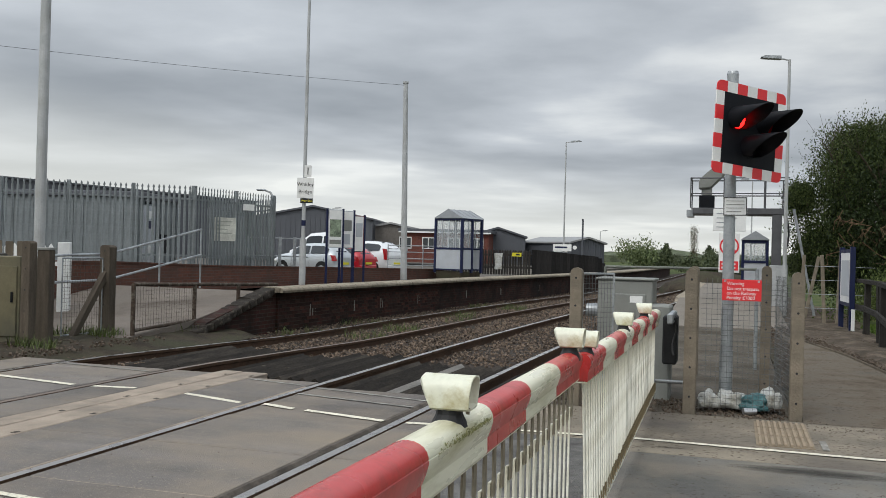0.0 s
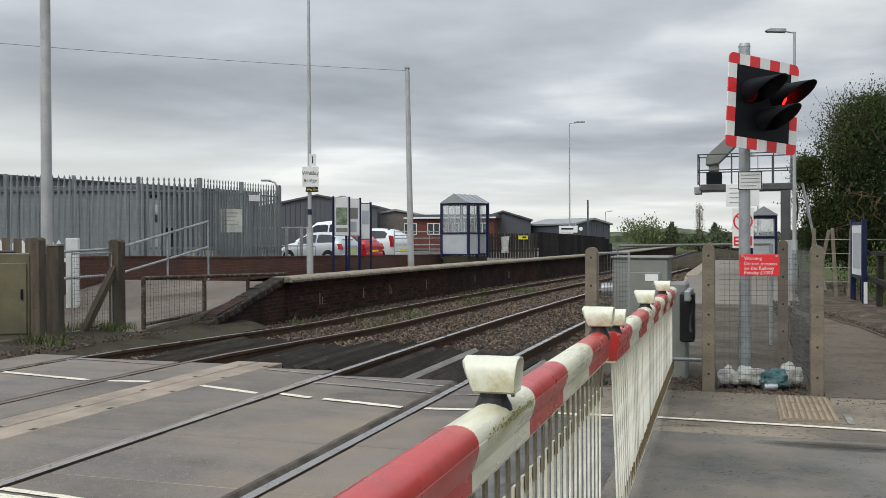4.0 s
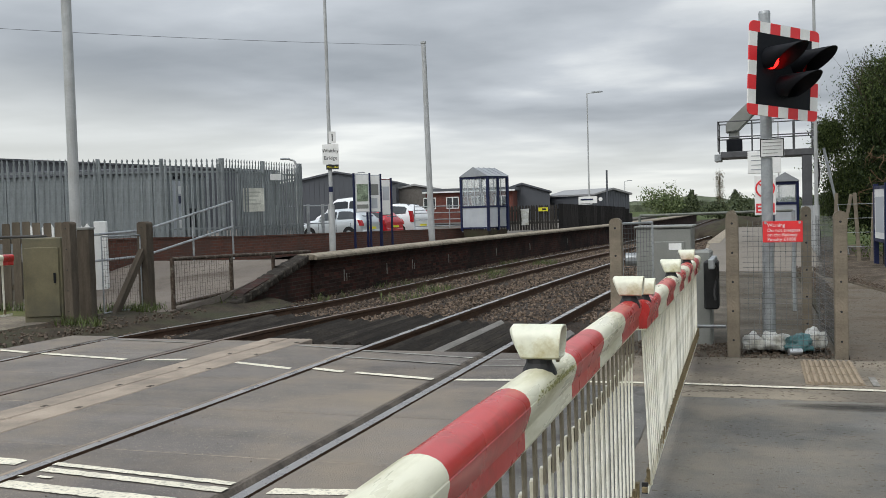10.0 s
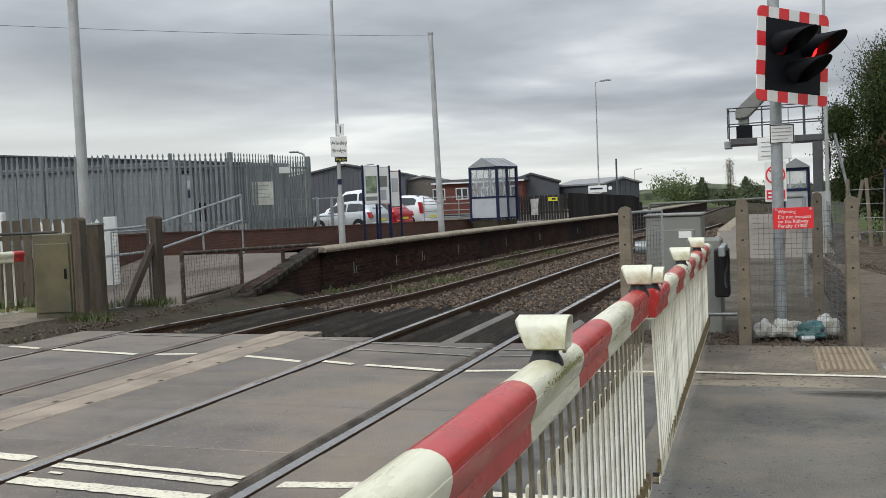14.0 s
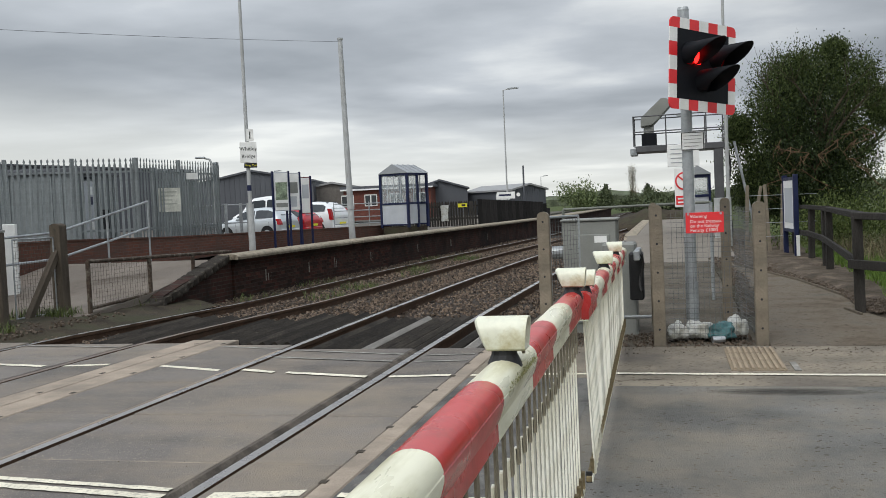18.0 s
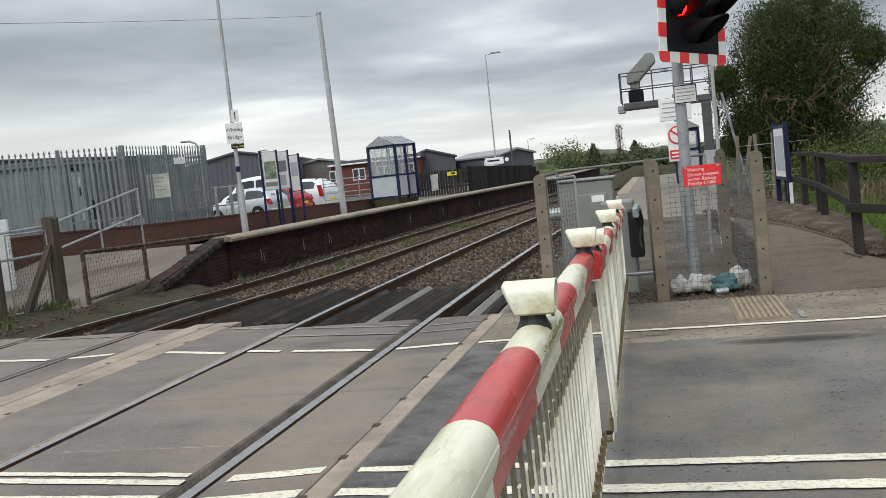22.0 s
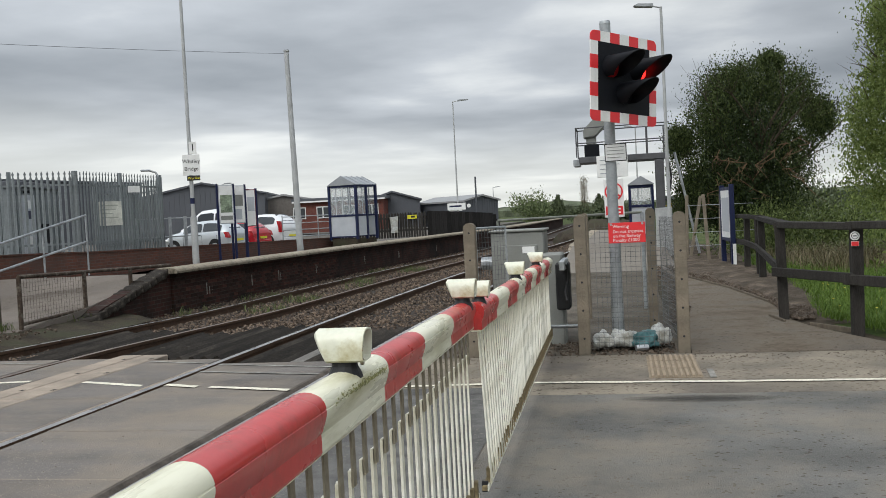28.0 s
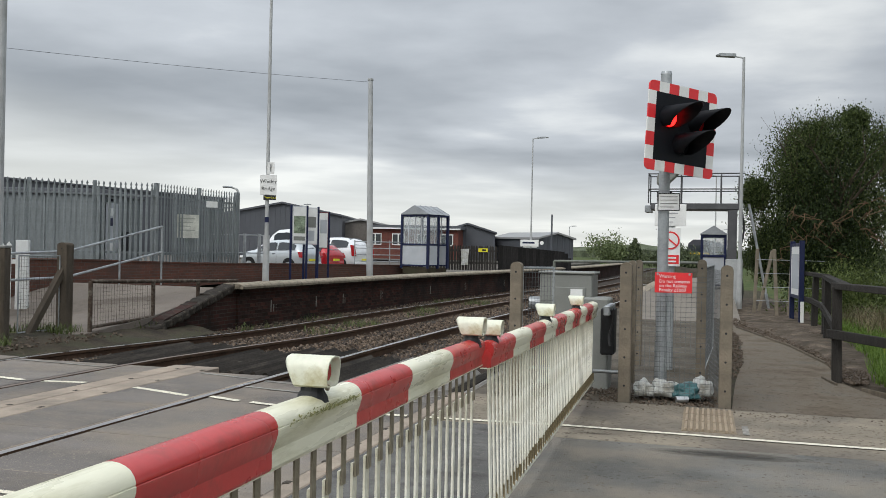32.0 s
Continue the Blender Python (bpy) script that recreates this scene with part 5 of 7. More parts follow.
rail_fence([(1.84, 11.45, 1.10), (2.32, 10.02, 1.09), (2.85, 8.75, 1.09), (3.6, 7.6, 1.09)], 1.11, "dark timber post and rail fence at the corner of the path")
rail_fence([(1.95, 11.75, 0), (2.42, 17.3, 1.08), (2.50, 18.2, 1.09), (2.52, 20.2, 1.10), (2.46, 22.2, 1.12)], 1.10, "dark timber post and rail fence along the footpath")
ns = thing("no_smoking_sign", "small white and red no smoking sign on a fence post", "sign", pose(2.305, 9.945, 0.98, 0, 0, -12) @ Matrix.Diagonal((0.8, 1, 0.8, 1)))
part("board", tube((0, -0.005, 0.02), (0, 0.0, 0.02), 0.056, None, 24), SIGNWHITE, ns)
part("band_plate", box(-0.045, 0.045, -0.006, 0.0, -0.108, -0.047), SIGNWHITE, ns)
part("red_band", box(-0.042, 0.042, -0.008, -0.0055, -0.105, -0.05), SIGNRED, ns)
part("symbol", tube((0, -0.009, 0.02), (0, -0.0055, 0.02), 0.042, None, 20), INK, ns, "round prohibition symbol")
part("symbol_field", tube((0, -0.0105, 0.02), (0, -0.0085, 0.02), 0.034, None, 20), SIGNWHITE, ns)
part("symbol_bar", box(-0.02, 0.02, -0.0125, -0.0100, 0.013, 0.026), INK, ns)

# blue edged station board seen on edge
bb = thing("station_board", "blue framed notice board on blue posts beside the footpath", "notice board", pose(2.30, 21.6, 0, 0, 0, 93.5))
for x in (-0.62, 0.62):
    part("post", box(x - 0.05, x + 0.05, -0.05, 0.05, -0.1, 1.78, bev=0.008), BLUE, bb)
part("panel", box(-0.57, 0.57, -0.02, 0.035, 0.55, 1.72, bev=0.008), SIGNWHITE, bb)
for z in (0.55, 1.66):
    part("panel_frame", box(-0.57, 0.57, -0.04, 0.041, z, z + 0.07), BLUE, bb)
part("poster", box(-0.45, 0.45, 0.0355, 0.040, 0.75, 1.5), PANEL_W, bb)
part("leaning_strip", box(-0.80, -0.74, -0.03, 0.03, -0.1, 0.5), SIGNWHITE, bb, "short white stake")
# leaning concrete posts with strands of wire behind
for x, y, lean in ((1.55, 24.0, 2), (1.72, 25.2, 11), (2.05, 23.6, -3), (2.30, 23.4, 2)):
    g = thing("fence_post", "old leaning concrete post of a wire fence", "fence post", pose(x, y, 0, 0, lean, 0), "old wire fence posts")
    part("shaft", box(-0.04, 0.04, -0.04, 0.04, -0.3, 1.62, bev=0.01), CONC, g)
wf = thing("wire_fence", "old wire fence strands between leaning posts", "fence", pose(0, 0, 0))
for k in range(4):
    part("strand", tube((1.55, 23.0, 0.4 + 0.32 * k), (2.9, 22.0, 0.45 + 0.30 * k), 0.006, None, 5), GALV, wf)

# ---- second platform, shelter, signal gantry ----
setting("platform_near", prism([(21.0, -0.3), (21.0, 0.0), (28.0, 0.36), (70.0, 0.36), (70.0, -0.3)], -1.45, 1.15, "x"), PLATTOP, "low pale platform with a ramp beside the near track", "platform")
setting("platform_near_edge", prism([(27.0, 0.25), (28.0, 0.375), (70.0, 0.375), (70.0, 0.25)], -1.55, -1.2, "x"), COPING, "pale worn coping of the near platform", "platform")


def shelter(m, label, W=1.9, D=1.3, H=2.3, rise=0.42, p=0.07, bars=4):
    """A glazed shelter: the gable faces -y, the ridge runs along y."""
    g = thing("platform_shelter", label, "shelter", m, "platform shelters")
    for x in (-W / 2, W / 2):
        for y in (0, D):
            part("post", box(x - p, x + p, y - p, y + p, 0, H, bev=0.006), BLUE, g)
    part("post", box(W / 2 - p, W / 2 + p, D / 2 - p, D / 2 + p, 0, H, bev=0.006), BLUE, g)
    for y in (0, D):
        part("rail", box(-W / 2 + p, W / 2 - p, y - 0.035, y + 0.035, H - 0.09, H), BLUE, g)
        part("rail", box(-W / 2 + p, W / 2 - p, y - 0.035, y + 0.035, 1.02, 1.10), BLUE, g)
        part("rail", box(-W / 2 + p, W / 2 - p, y - 0.03, y + 0.03, 0.10, 0.16), BLUE, g)
        part("panel", box(-W / 2 + p, W / 2 - p, y - 0.015, y + 0.015, 0.16, 1.02), PANEL_W, g, "pale grey lower panel")
        q = part("pane", box(-W / 2 + p, W / 2 - p, y - 0.006, y + 0.006, 1.10, H - 0.09), GLASS, g, "clear glazing")
        for k in range(1, bars):
            x = -W / 2 + W * k / bars
            part("glazing_bar", box(x - 0.014, x + 0.014, y - 0.012, y + 0.012, 1.10, H - 0.09), PANEL_W, g)
    for x in (-W / 2, W / 2):
        part("rail", box(x - 0.035, x + 0.035, p, D - p, H - 0.09, H), BLUE, g)
        part("rail", box(x - 0.03, x + 0.03, p, D / 2 if x > 0 else D - p, 1.02, 1.10), BLUE, g)
        part("panel", box(x - 0.015, x + 0.015, p, D / 2 if x > 0 else D - p, 0.16, 1.02), PANEL_W, g, "pale grey lower panel")
        part("pane", box(x - 0.006, x + 0.006, p, D / 2 if x > 0 else D - p, 1.10, H - 0.09), GLASS, g, "clear glazing")
    # base block in a dark colour, standing for the shadow gap below
    part("foot_block", box(-W / 2 + 0.05, W / 2 - 0.05, 0.02, D, -0.35, 0.04), EARTH, g)
    bm = prism([(-W / 2 - 0.06, H), (W / 2 + 0.06, H), (0, H + rise)], -0.08, D + 0.08, "y")
    part("roof", bm, ROOFGREY, g, "pale ribbed pitched roof")
    for k in range(5):
        y = -0.06 + (D + 0.12) * k / 4
        for s in (-1, 1):
            part("roof_rib", tube((s * (W / 2 + 0.05), y, H + 0.015), (0, y, H + rise + 0.015), 0.011, None, 6), ROOFGREY, g)
    return g


def lamp_post(m, h, arm, label, kind_two=False):
    g = thing("street_lamp", label, "lamp post", m, "lamp posts")
    part("base", tube((0, 0, -0.3), (0, 0, 1.15), 0.075, None, 14), GREYPOLE, g)
    part("pole", tube((0, 0, 1.15), (0, 0, h), 0.05, 0.035, 14), GREYPOLE, g)
    part("arm", tube((0, 0, h - 0.02), (arm * 0.35, 0, h + 0.03), 0.022, None, 8), GREYPOLE, g)
    bm = prism([(arm * 0.30, h + 0.0), (arm * 0.95, h + 0.03), (arm, h + 0.06), (arm * 0.85, h + 0.10), (arm * 0.3, h + 0.08)], -0.11, 0.11, "y")
    part("lantern", bm, GALV, g, "flat grey lantern")
    return g


lamp_post(pose(1.27, 26.0, 0.2, 0, 0, 8), 6.5, -0.72, "tall grey lamp post beside the signal gantry")
lamp_post(pose(1.0, 60.0, 0.36), 6.0, -0.7, "grey lamp post far along the platform")
lamp_post(pose(-9.9, 57.0, BASE, 0, 0, 0), 7.9, 0.95, "tall grey lamp post on the far platform")
ls = thing("platform_sign", "white and blue name board fixed to a far lamp post", "sign", pose(-9.95, 56.9, 1.98))
part("board", box(-0.58, 0.55, -0.03, 0.0, -0.21, 0.21, bev=0.005), SIGNWHITE, ls)
part("text_bar", box(-0.45, 0.30, -0.036, -0.0305, -0.03, 0.07), BLUE, ls)
part("roundel", tube((0.75, 0, 0.02), (0.75, -0.03, 0.02), 0.12, None, 16), SIGNWHITE, ls)
shelter(pose(0.64, 31.0, 0.36, 0, 0, 0), "blue framed glazed shelter with grey pitched roof on the near platform", 0.72, 1.0, 1.74, 0.26, 0.04, 1)

GANTRY = mat("dark_gantry_steel", (0.10, 0.10, 0.105), 0.6, 0.4, var=0.15, bump=0.1)
gan = thing("signal_gantry", "steel signal gantry with railings and a hooded signal head", "signal gantry", pose(0.232, 26.4, -0.28) @ Matrix.Diagonal((1.2, 1.2, 1.2, 1)))
part("column", box(0.60, 0.80, -0.1, 0.1, 0.3, 2.45, bev=0.01), GANTRY, gan, "dark steel column")
part("column_base", box(0.57, 0.83, -0.13, 0.13, 0.0, 1.35, bev=0.01), GREYPOLE, gan)
part("deck_beam", box(-1.10, 0.84, -0.10, 0.80, 2.46, 2.60, bev=0.01), GANTRY, gan, "dark steel walkway")
part("deck_edge", box(-1.24, -1.08, 0.1, 0.6, 2.40, 2.56, bev=0.01), GALV, gan)
for y in (-0.05, 0.75):
    for z in (2.92, 3.27):
        part("handrail", tube((-1.15, y, z), (0.95, y, z + 0.01), 0.014, None, 8), GANTRY, gan)
    for x in (-1.15, -0.43, 0.45, 0.85):
        part("stanchion", tube((x, y, 2.6), (x, y, 3.28), 0.014, None, 8), GANTRY, gan)
for z in (2.92, 3.27):
    part("handrail", tube((-1.15, -0.05, z), (-1.15, 0.75, z), 0.018, None, 8), GANTRY, gan)
bm = prism([(-0.99, 3.05), (-0.72, 3.08), (-0.31, 3.50), (-0.35, 3.67), (-0.51, 3.70), (-0.99, 3.26)], 0.25, 0.66, "y")
bmesh.ops.bevel(bm, geom=bm.edges[:], offset=0.02, segments=2, affect="EDGES")
part("signal_head", bm, CABGREY, gan, "tilted grey signal hood")
part("signal_foot", box(-0.98, -0.64, 0.25, 0.60, 2.60, 2.90, bev=0.02), BLACKP, gan, "black signal base")
part("signal_neck", box(-0.93, -0.70, 0.32, 0.55, 2.90, 3.10, bev=0.02), CABGREY, gan)
part("ladder_rail", tube((0.92, 0.1, 0.3), (0.88, 0.1, 3.2), 0.02, None, 8), GALV, gan)
part("ladder_rail", tube((1.55, 0.1, 0.1), (1.05, 0.1, 2.6), 0.03, None, 8), GALV, gan)
bm = hose([(0.9 + 0.05 * math.sin(0.9 * k), -0.05, 2.4 - 0.2 * k) for k in range(11)], 0.022)
part("cable", bm, BLACKR, gan, "black cables down the column")

# signs on the near platform end
sp = thing("platform_sign", "white notice and prohibition sign on a grey post", "sign", pose(-0.06, 11.9, 0))
part("post", tube((0.02, 0.05, -0.1), (0.02, 0.05, 2.1), 0.04, None, 12), GALV, sp)
part("panel", box(-0.19, 0.19, -0.02, 0.0, 1.78, 2.05, bev=0.005), SIGNWHITE, sp)
for k in range(4):
    part("text_bar", box(-0.15, 0.12 - 0.03 * k, -0.024, -0.0205, 1.99 - k * 0.055, 1.999 - k * 0.055), ROOFGREY, sp)
part("prohibition_panel", box(-0.115, 0.125, -0.02, 0.0, 1.28, 1.76, bev=0.005), SIGNWHITE, sp)
part("red_ring", tube((0.005, -0.026, 1.60), (0.005, -0.021, 1.60), 0.112, None, 28), SIGNRED, sp)
part("ring_field", tube((0.005, -0.030, 1.60), (0.005, -0.0265, 1.60), 0.093, None, 28), SIGNWHITE, sp)
o = part("ring_bar", box(-0.097, 0.097, -0.036, -0.0325, -0.009, 0.009), SIGNRED, sp)
o.matrix_basis = pose(0.005, 0, 1.60, 0, 40, 0)
part("red_caption", box(-0.10, 0.11, -0.025, -0.0205, 1.31, 1.42), SIGNRED, sp)
for k in range(2):
    part("text_bar", box(-0.08, 0.08, -0.029, -0.0255, 1.33 + k * 0.045, 1.35 + k * 0.045), SIGNWHITE, sp)

# ---- far platform furniture ----
shelter(pose(-12.08, 40.0, BASE + 0.10, 0, 0, -22), "blue framed glazed platform shelter with grey pitched roof", 1.5, 1.42, 2.40, 0.40, 0.055)


def board(m, w, h, z0, label, framecol, contents):
    g = thing("notice_board", label, "notice board", m, "platform notice boards")
    for x in (-w / 2 - 0.03, w / 2 + 0.03):
        part("post", box(x - 0.028, x + 0.028, -0.035, 0.035, -0.2, z0 + h + 0.03, bev=0.006), BLUE, g)
    part("frame", box(-w / 2, w / 2, -0.03, 0.03, z0, z0 + h, bev=0.006), framecol, g)
    part("poster", box(-w / 2 + 0.03, w / 2 - 0.03, -0.036, -0.0305, z0 + 0.03, z0 + h - 0.03), SIGNWHITE, g)
    for x0, x1, za, zb, mm in contents:
        part("poster_block", box(x0, x1, -0.041, -0.0365, z0 + za, z0 + zb), mm, g)
    return g


PIC = mat("poster_green_print", (0.22, 0.27, 0.19), 0.5, var=0.3, scale=5, grain=20, bump=0)
board(pose(-12.12, 27.6, BASE, 0, 0, 50), 0.50, 1.22, 1.02, "blue framed poster board with a printed landscape", PANEL_W, [(-0.2, 0.2, 0.35, 0.9, PIC), (-0.2, 0.2, 0.12, 0.25, CABGREY)])
board(pose(-11.92, 28.1, BASE, 0, 0, 50), 0.44, 1.20, 1.02, "blue framed timetable board", PANEL_W, [(-0.15, 0.15, 0.55, 0.9, CABGREY), (-0.15, 0.1, 0.12, 0.45, PANEL_W)])
board(pose(-11.80, 28.8, BASE, 0, 0, 48), 0.36, 1.20, 0.90, "narrow maroon framed timetable board", mat("maroon_frame", (0.12, 0.02, 0.03), 0.4, bump=0.0), [(-0.12, 0.12, 0.5, 0.95, PANEL_W)])

st = thing("station_sign", "white station name sign on a tall grey lamp column", "sign", pose(-11.86, 24.76, BASE, 0, 0, 18))
part("column_base", tube((0, 0, -0.22), (0, 0, 1.25), 0.095, None, 14), GREYPOLE, st)
part("column", tube((0, 0, 1.25), (0, 0, 8.55), 0.058, 0.04, 14), GREYPOLE, st)
part("arm", tube((0, 0, 8.50), (0.22, -0.05, 8.55), 0.022, None, 8), GREYPOLE, st)
bm = prism([(0.14, 8.50), (0.75, 8.46), (0.86, 8.50), (0.78, 8.57), (0.40, 8.62), (0.14, 8.58)], -0.13, 0.10, "y")
part("lantern", bm, GALV, st, "flat grey lantern")
nb = part("name_board", box(-0.20, 0.27, -0.09, -0.07, 2.42, 3.00, bev=0.006), SIGNWHITE, st, "white name board")
writing("Whitley", 0.15, INK, nb, pose(0.035, -0.093, 2.76, 90, 0, 0), align="CENTER")
writing("Bridge", 0.15, INK, nb, pose(0.035, -0.093, 2.55, 90, 0, 0), align="CENTER")
pn = part("platform_number", box(0.0, 0.20, -0.09, -0.07, 3.02, 3.36, bev=0.004), SIGNWHITE, st, "white platform number board")
writing("1", 0.30, INK, pn, pose(0.10, -0.093, 3.09, 90, 0, 0), align="CENTER")
wo = part("way_out_sign", box(-0.10, 0.26, -0.09, -0.07, 2.27, 2.41, bev=0.004), INK, st, "black way out sign")
writing("Way Out", 0.085, YELSIGN, wo, pose(0.09, -0.093, 2.31, 90, 0, 0), align="CENTER")
part("band", tube((0, 0, 1.62), (0, 0, 1.78), 0.062, None, 14), BLUE, st)


POLEDARK = mat("dark_grey_pole_paint", (0.085, 0.09, 0.10), 0.6, 0.2, var=0.1, scale=4, grain=40, bump=0.05)


def pole(x, y, z, h, r0, r1, label, lean=0.0, pm=None):
    pm = pm or GREYPOLE
    g = thing("tall_pole", label, "pole", pose(x, y, z, 0, lean, 0), "tall poles")
    part("shaft", tube((0, 0, -0.25), (0, 0, h), r0, r1, 16), pm, g)
    part("cap", tube((0, 0, h), (0, 0, h + 0.07), r1 * 1.3, None, 12), pm, g)
    part("collar", tube((0, 0, 1.0), (0, 0, 1.12), r0 * 1.15, None, 16), pm, g)
    return g


pole(-12.53, 35.4, BASE, 7.67, 0.13, 0.09, "tall grey telegraph pole behind the platform", -0.9)
pole(-12.13, 14.3, 0.0, 9.0, 0.10, 0.085, "tall grey lamp column beside the white railings")
pole(-15.45, 12.85, 0.0, 8.5, 0.075, 0.07, "dark grey pole near the timber fence", 0.0, POLEDARK)
ow = thing("overhead_wire", "thin overhead telephone wire between tall poles", "cable", pose(0, 0, 0))
A, B = Vector((-12.65, 35.4, 8.1)), Vector((-23.5, 17.0, 6.85))
bm = hose([A.lerp(B, k / 16) - Vector((0, 0, 0.5 * (k / 16) * (1 - k / 16))) for k in range(17)], 0.006, 5)
part("wire", bm, BLACKR, ow)
yard_lamp = thing("street_lamp", "grey yard lamp with a curved neck", "lamp post", pose(-20.8, 40.0, YZ, 0, 0, 20) @ pose(0, 0, 0.4), group="lamp posts")
part("footing", tube((0, 0, -0.4), (0, 0, 0), 0.08, None, 10), GREYPOLE, yard_lamp)
part("pole", tube((0, 0, 0), (0, 0, 3.3), 0.06, 0.05, 10), GREYPOLE, yard_lamp)
part("neck", cy(cy(bmesh.new(), (0, 0, 3.3), (-0.1, 0, 3.5), 0.05), (-0.1, 0, 3.5), (-0.35, 0, 3.58), 0.045), GREYPOLE, yard_lamp)
part("lantern", box(-0.75, -0.3, -0.12, 0.12, 3.55, 3.64, bev=0.03), GALV, yard_lamp)

# ---- palisade fence ----
pale_me = None


def palisade(p, q, h, z, label, posts=3, pitch=0.135):
    global pale_me
    p, q = Vector((*p, z)), Vector((*q, z))
    L = (q - p).length
    g = thing("palisade_fence", label, "fence", Matrix.Translation(p) @ pose(0, 0, 0, 0, 0, math.degrees(math.atan2(q.y - p.y, q.x - p.x))), "palisade fences")
    if pale_me is None:
        w = 0.034
        pts = [(-w, 0), (w, 0), (w, 2.28), (w * 0.45, 2.36), (w * 0.9, 2.42), (0, 2.5), (-w * 0.9, 2.42), (-w * 0.45, 2.36), (-w, 2.28)]
        bm = prism(pts, -0.003, 0.003, "y")
        for v in bm.verts:
            v.co.y += -0.018 * (1 - abs(v.co.x) / w)
        pale_me = to_mesh("pale", bm, PALIS)
    n = int(L / pitch)
    for i in range(n + 1):
        o = part("pale", pale_me, None, g)
        o.matrix_basis = pose(i * L / n, -0.03, 0.0, 0, random.uniform(-0.3, 0.3), 0) @ Matrix.Diagonal((1, 1, h / 2.5, 1))
    for i in range(posts):
        x = L * i / (posts - 1)
        part("post", box(x - 0.05, x + 0.05, 0, 0.10, 0, h * 1.0, bev=0.006), PALIS, g)
    for zz in (h * 0.16, h * 0.83):
        part("rail", box(0, L, -0.012, 0.03, zz, zz + 0.05), PALIS, g)
    return g


C0, C1, C2, C3 = (-22.6, 16.5), (-17.6, 19.3), (-13.9, 22.3), (-13.55, 26.2)
palisade(C0, C1, 2.28, 0.8, "grey galvanised palisade fence around the yard", 3)
palisade(C1, C2, 2.28, 0.8, "grey galvanised palisade fence beside the ramp", 4)
palisade(C2, C3, 2.28, 0.8, "grey galvanised palisade fence end with a notice", 3)
palisade(C3, (-17.6, 30.2), 2.28, 0.72, "grey galvanised palisade fence returning behind the yard", 3, 0.15)
palisade((-14.6, 24.4), (-15.6, 28.6), 2.2, 0.72, "grey galvanised palisade gate leaf standing open", 3, 0.14)
kiosk = thing("equipment_building", "flat roofed pale grey metal equipment building behind palisade", "building", pose(-16.9, 24.0, 0.7, 0, 0, 12))
part("wall_shell", box(-8.0, 0.0, 0, 3.2, 0, 2.15), PALIS, kiosk)
part("roof", box(-8.1, 0.1, -0.1, 3.3, 2.15, 2.33, bev=0.02), CLAD, kiosk)
for k in range(26):
    part("cladding_rib", box(-7.9 + 0.31 * k, -7.86 + 0.31 * k, -0.025, 0.0, 0.05, 2.12), PALIS, kiosk)
for k in range(10):
    part("cladding_rib", box(0.0, 0.025, 0.1 + 0.33 * k, 0.14 + 0.33 * k, 0.05, 2.12), PALIS, kiosk)
dr = part("door", box(0.03, 0.06, 0.35, 1.20, 0.05, 1.95), PANEL_W, kiosk, "pale grey door")
for z, c in ((1.55, SIGNWHITE), (1.25, BLUE), (0.5, SIGNWHITE)):
    part("notice", box(0.0605, 0.068, 0.62, 0.95, z, z + 0.24), c, dr)
part("grille", box(0.026, 0.05, 1.7, 2.2, 0.5, 1.1), BLACKP, kiosk)
part("lamp", box(0.026, 0.2, 0.5, 0.62, 1.99, 2.07), BLACKP, kiosk)
notice = thing("fence_notice", "weathered off-white notice fixed to the palisade", "sign", pose(-13.78, 23.6, 1.95, 0, 0, 55))
part("board", box(-0.33, 0.33, -0.10, -0.08, -0.33, 0.33), mat("weathered_notice", (0.56, 0.56, 0.50), 0.7, var=0.15, scale=4, grain=30, bump=0.05), notice)
PRINT = mat("faded_notice_print", (0.36, 0.38, 0.33), 0.7, bump=0)
for k in range(4):
    part("text_bar", box(-0.25, 0.22 - 0.07 * (k % 3), -0.106, -0.1005, 0.20 - k * 0.11, 0.235 - k * 0.11), PRINT, notice)
tag = thing("fence_notice", "small white label fixed high on the palisade", "sign", pose(-13.6, 24.6, 2.62, 0, 0, 60))
part("board", box(-0.18, 0.18, -0.10, -0.08, -0.09, 0.09), SIGNWHITE, tag)

# ramp handrails
hr = thing("ramp_handrail", "galvanised double handrail up the platform ramp", "handrail", pose(0, 0, 0))
for z in (0.0, 0.50):
    part("rail", tube((-11.6, 15.6, 0.75 + z), (-11.6, 18.9, 1.25 + z * 1.16), 0.024, None, 8), GALV, hr)
    part("rail", tube((-11.6, 15.6, 0.75 + z), (-11.75, 13.2, 0.70 + z * 0.94), 0.024, None, 8), GALV, hr)
for y, z0, z1, foot in ((13.2, -0.05, 1.17, 0), (15.6, 0.1, 1.25, 0), (17.3, 0.33, 1.55, 1), (18.9, 0.5, 1.83, 0)):
    part("stanchion", tube((-11.6, y, z0), (-11.6, y, z1), 0.022, None, 8), GALV, hr)
    if foot:
        part("foot_plate", box(-11.75, -11.45, y - 0.18, y + 0.18, z0, z0 + 0.03), RUSTRAIL, hr)
lr = thing("low_handrail", "rusty painted tube rail with mesh at the ramp end", "handrail", pose(0, 0, 0))
lx = EDGE - 0.40
part("rail", tube((lx, 12.96, 0.80), (lx, 17.9, 0.69), 0.032, None, 10), RUSTRAIL, lr)
part("rail", tube((lx, 12.96, 0.06), (lx, 14.75, 0.12), 0.028, None, 10), RUSTRAIL, lr)
for y, z0 in ((12.96, -0.25), (14.75, -0.1), (16.3, 0.3)):
    part("post", tube((lx, y, z0), (lx, y, 0.80 - 0.02 * (y - 12.96)), 0.038, None, 10), RUSTRAIL, lr)
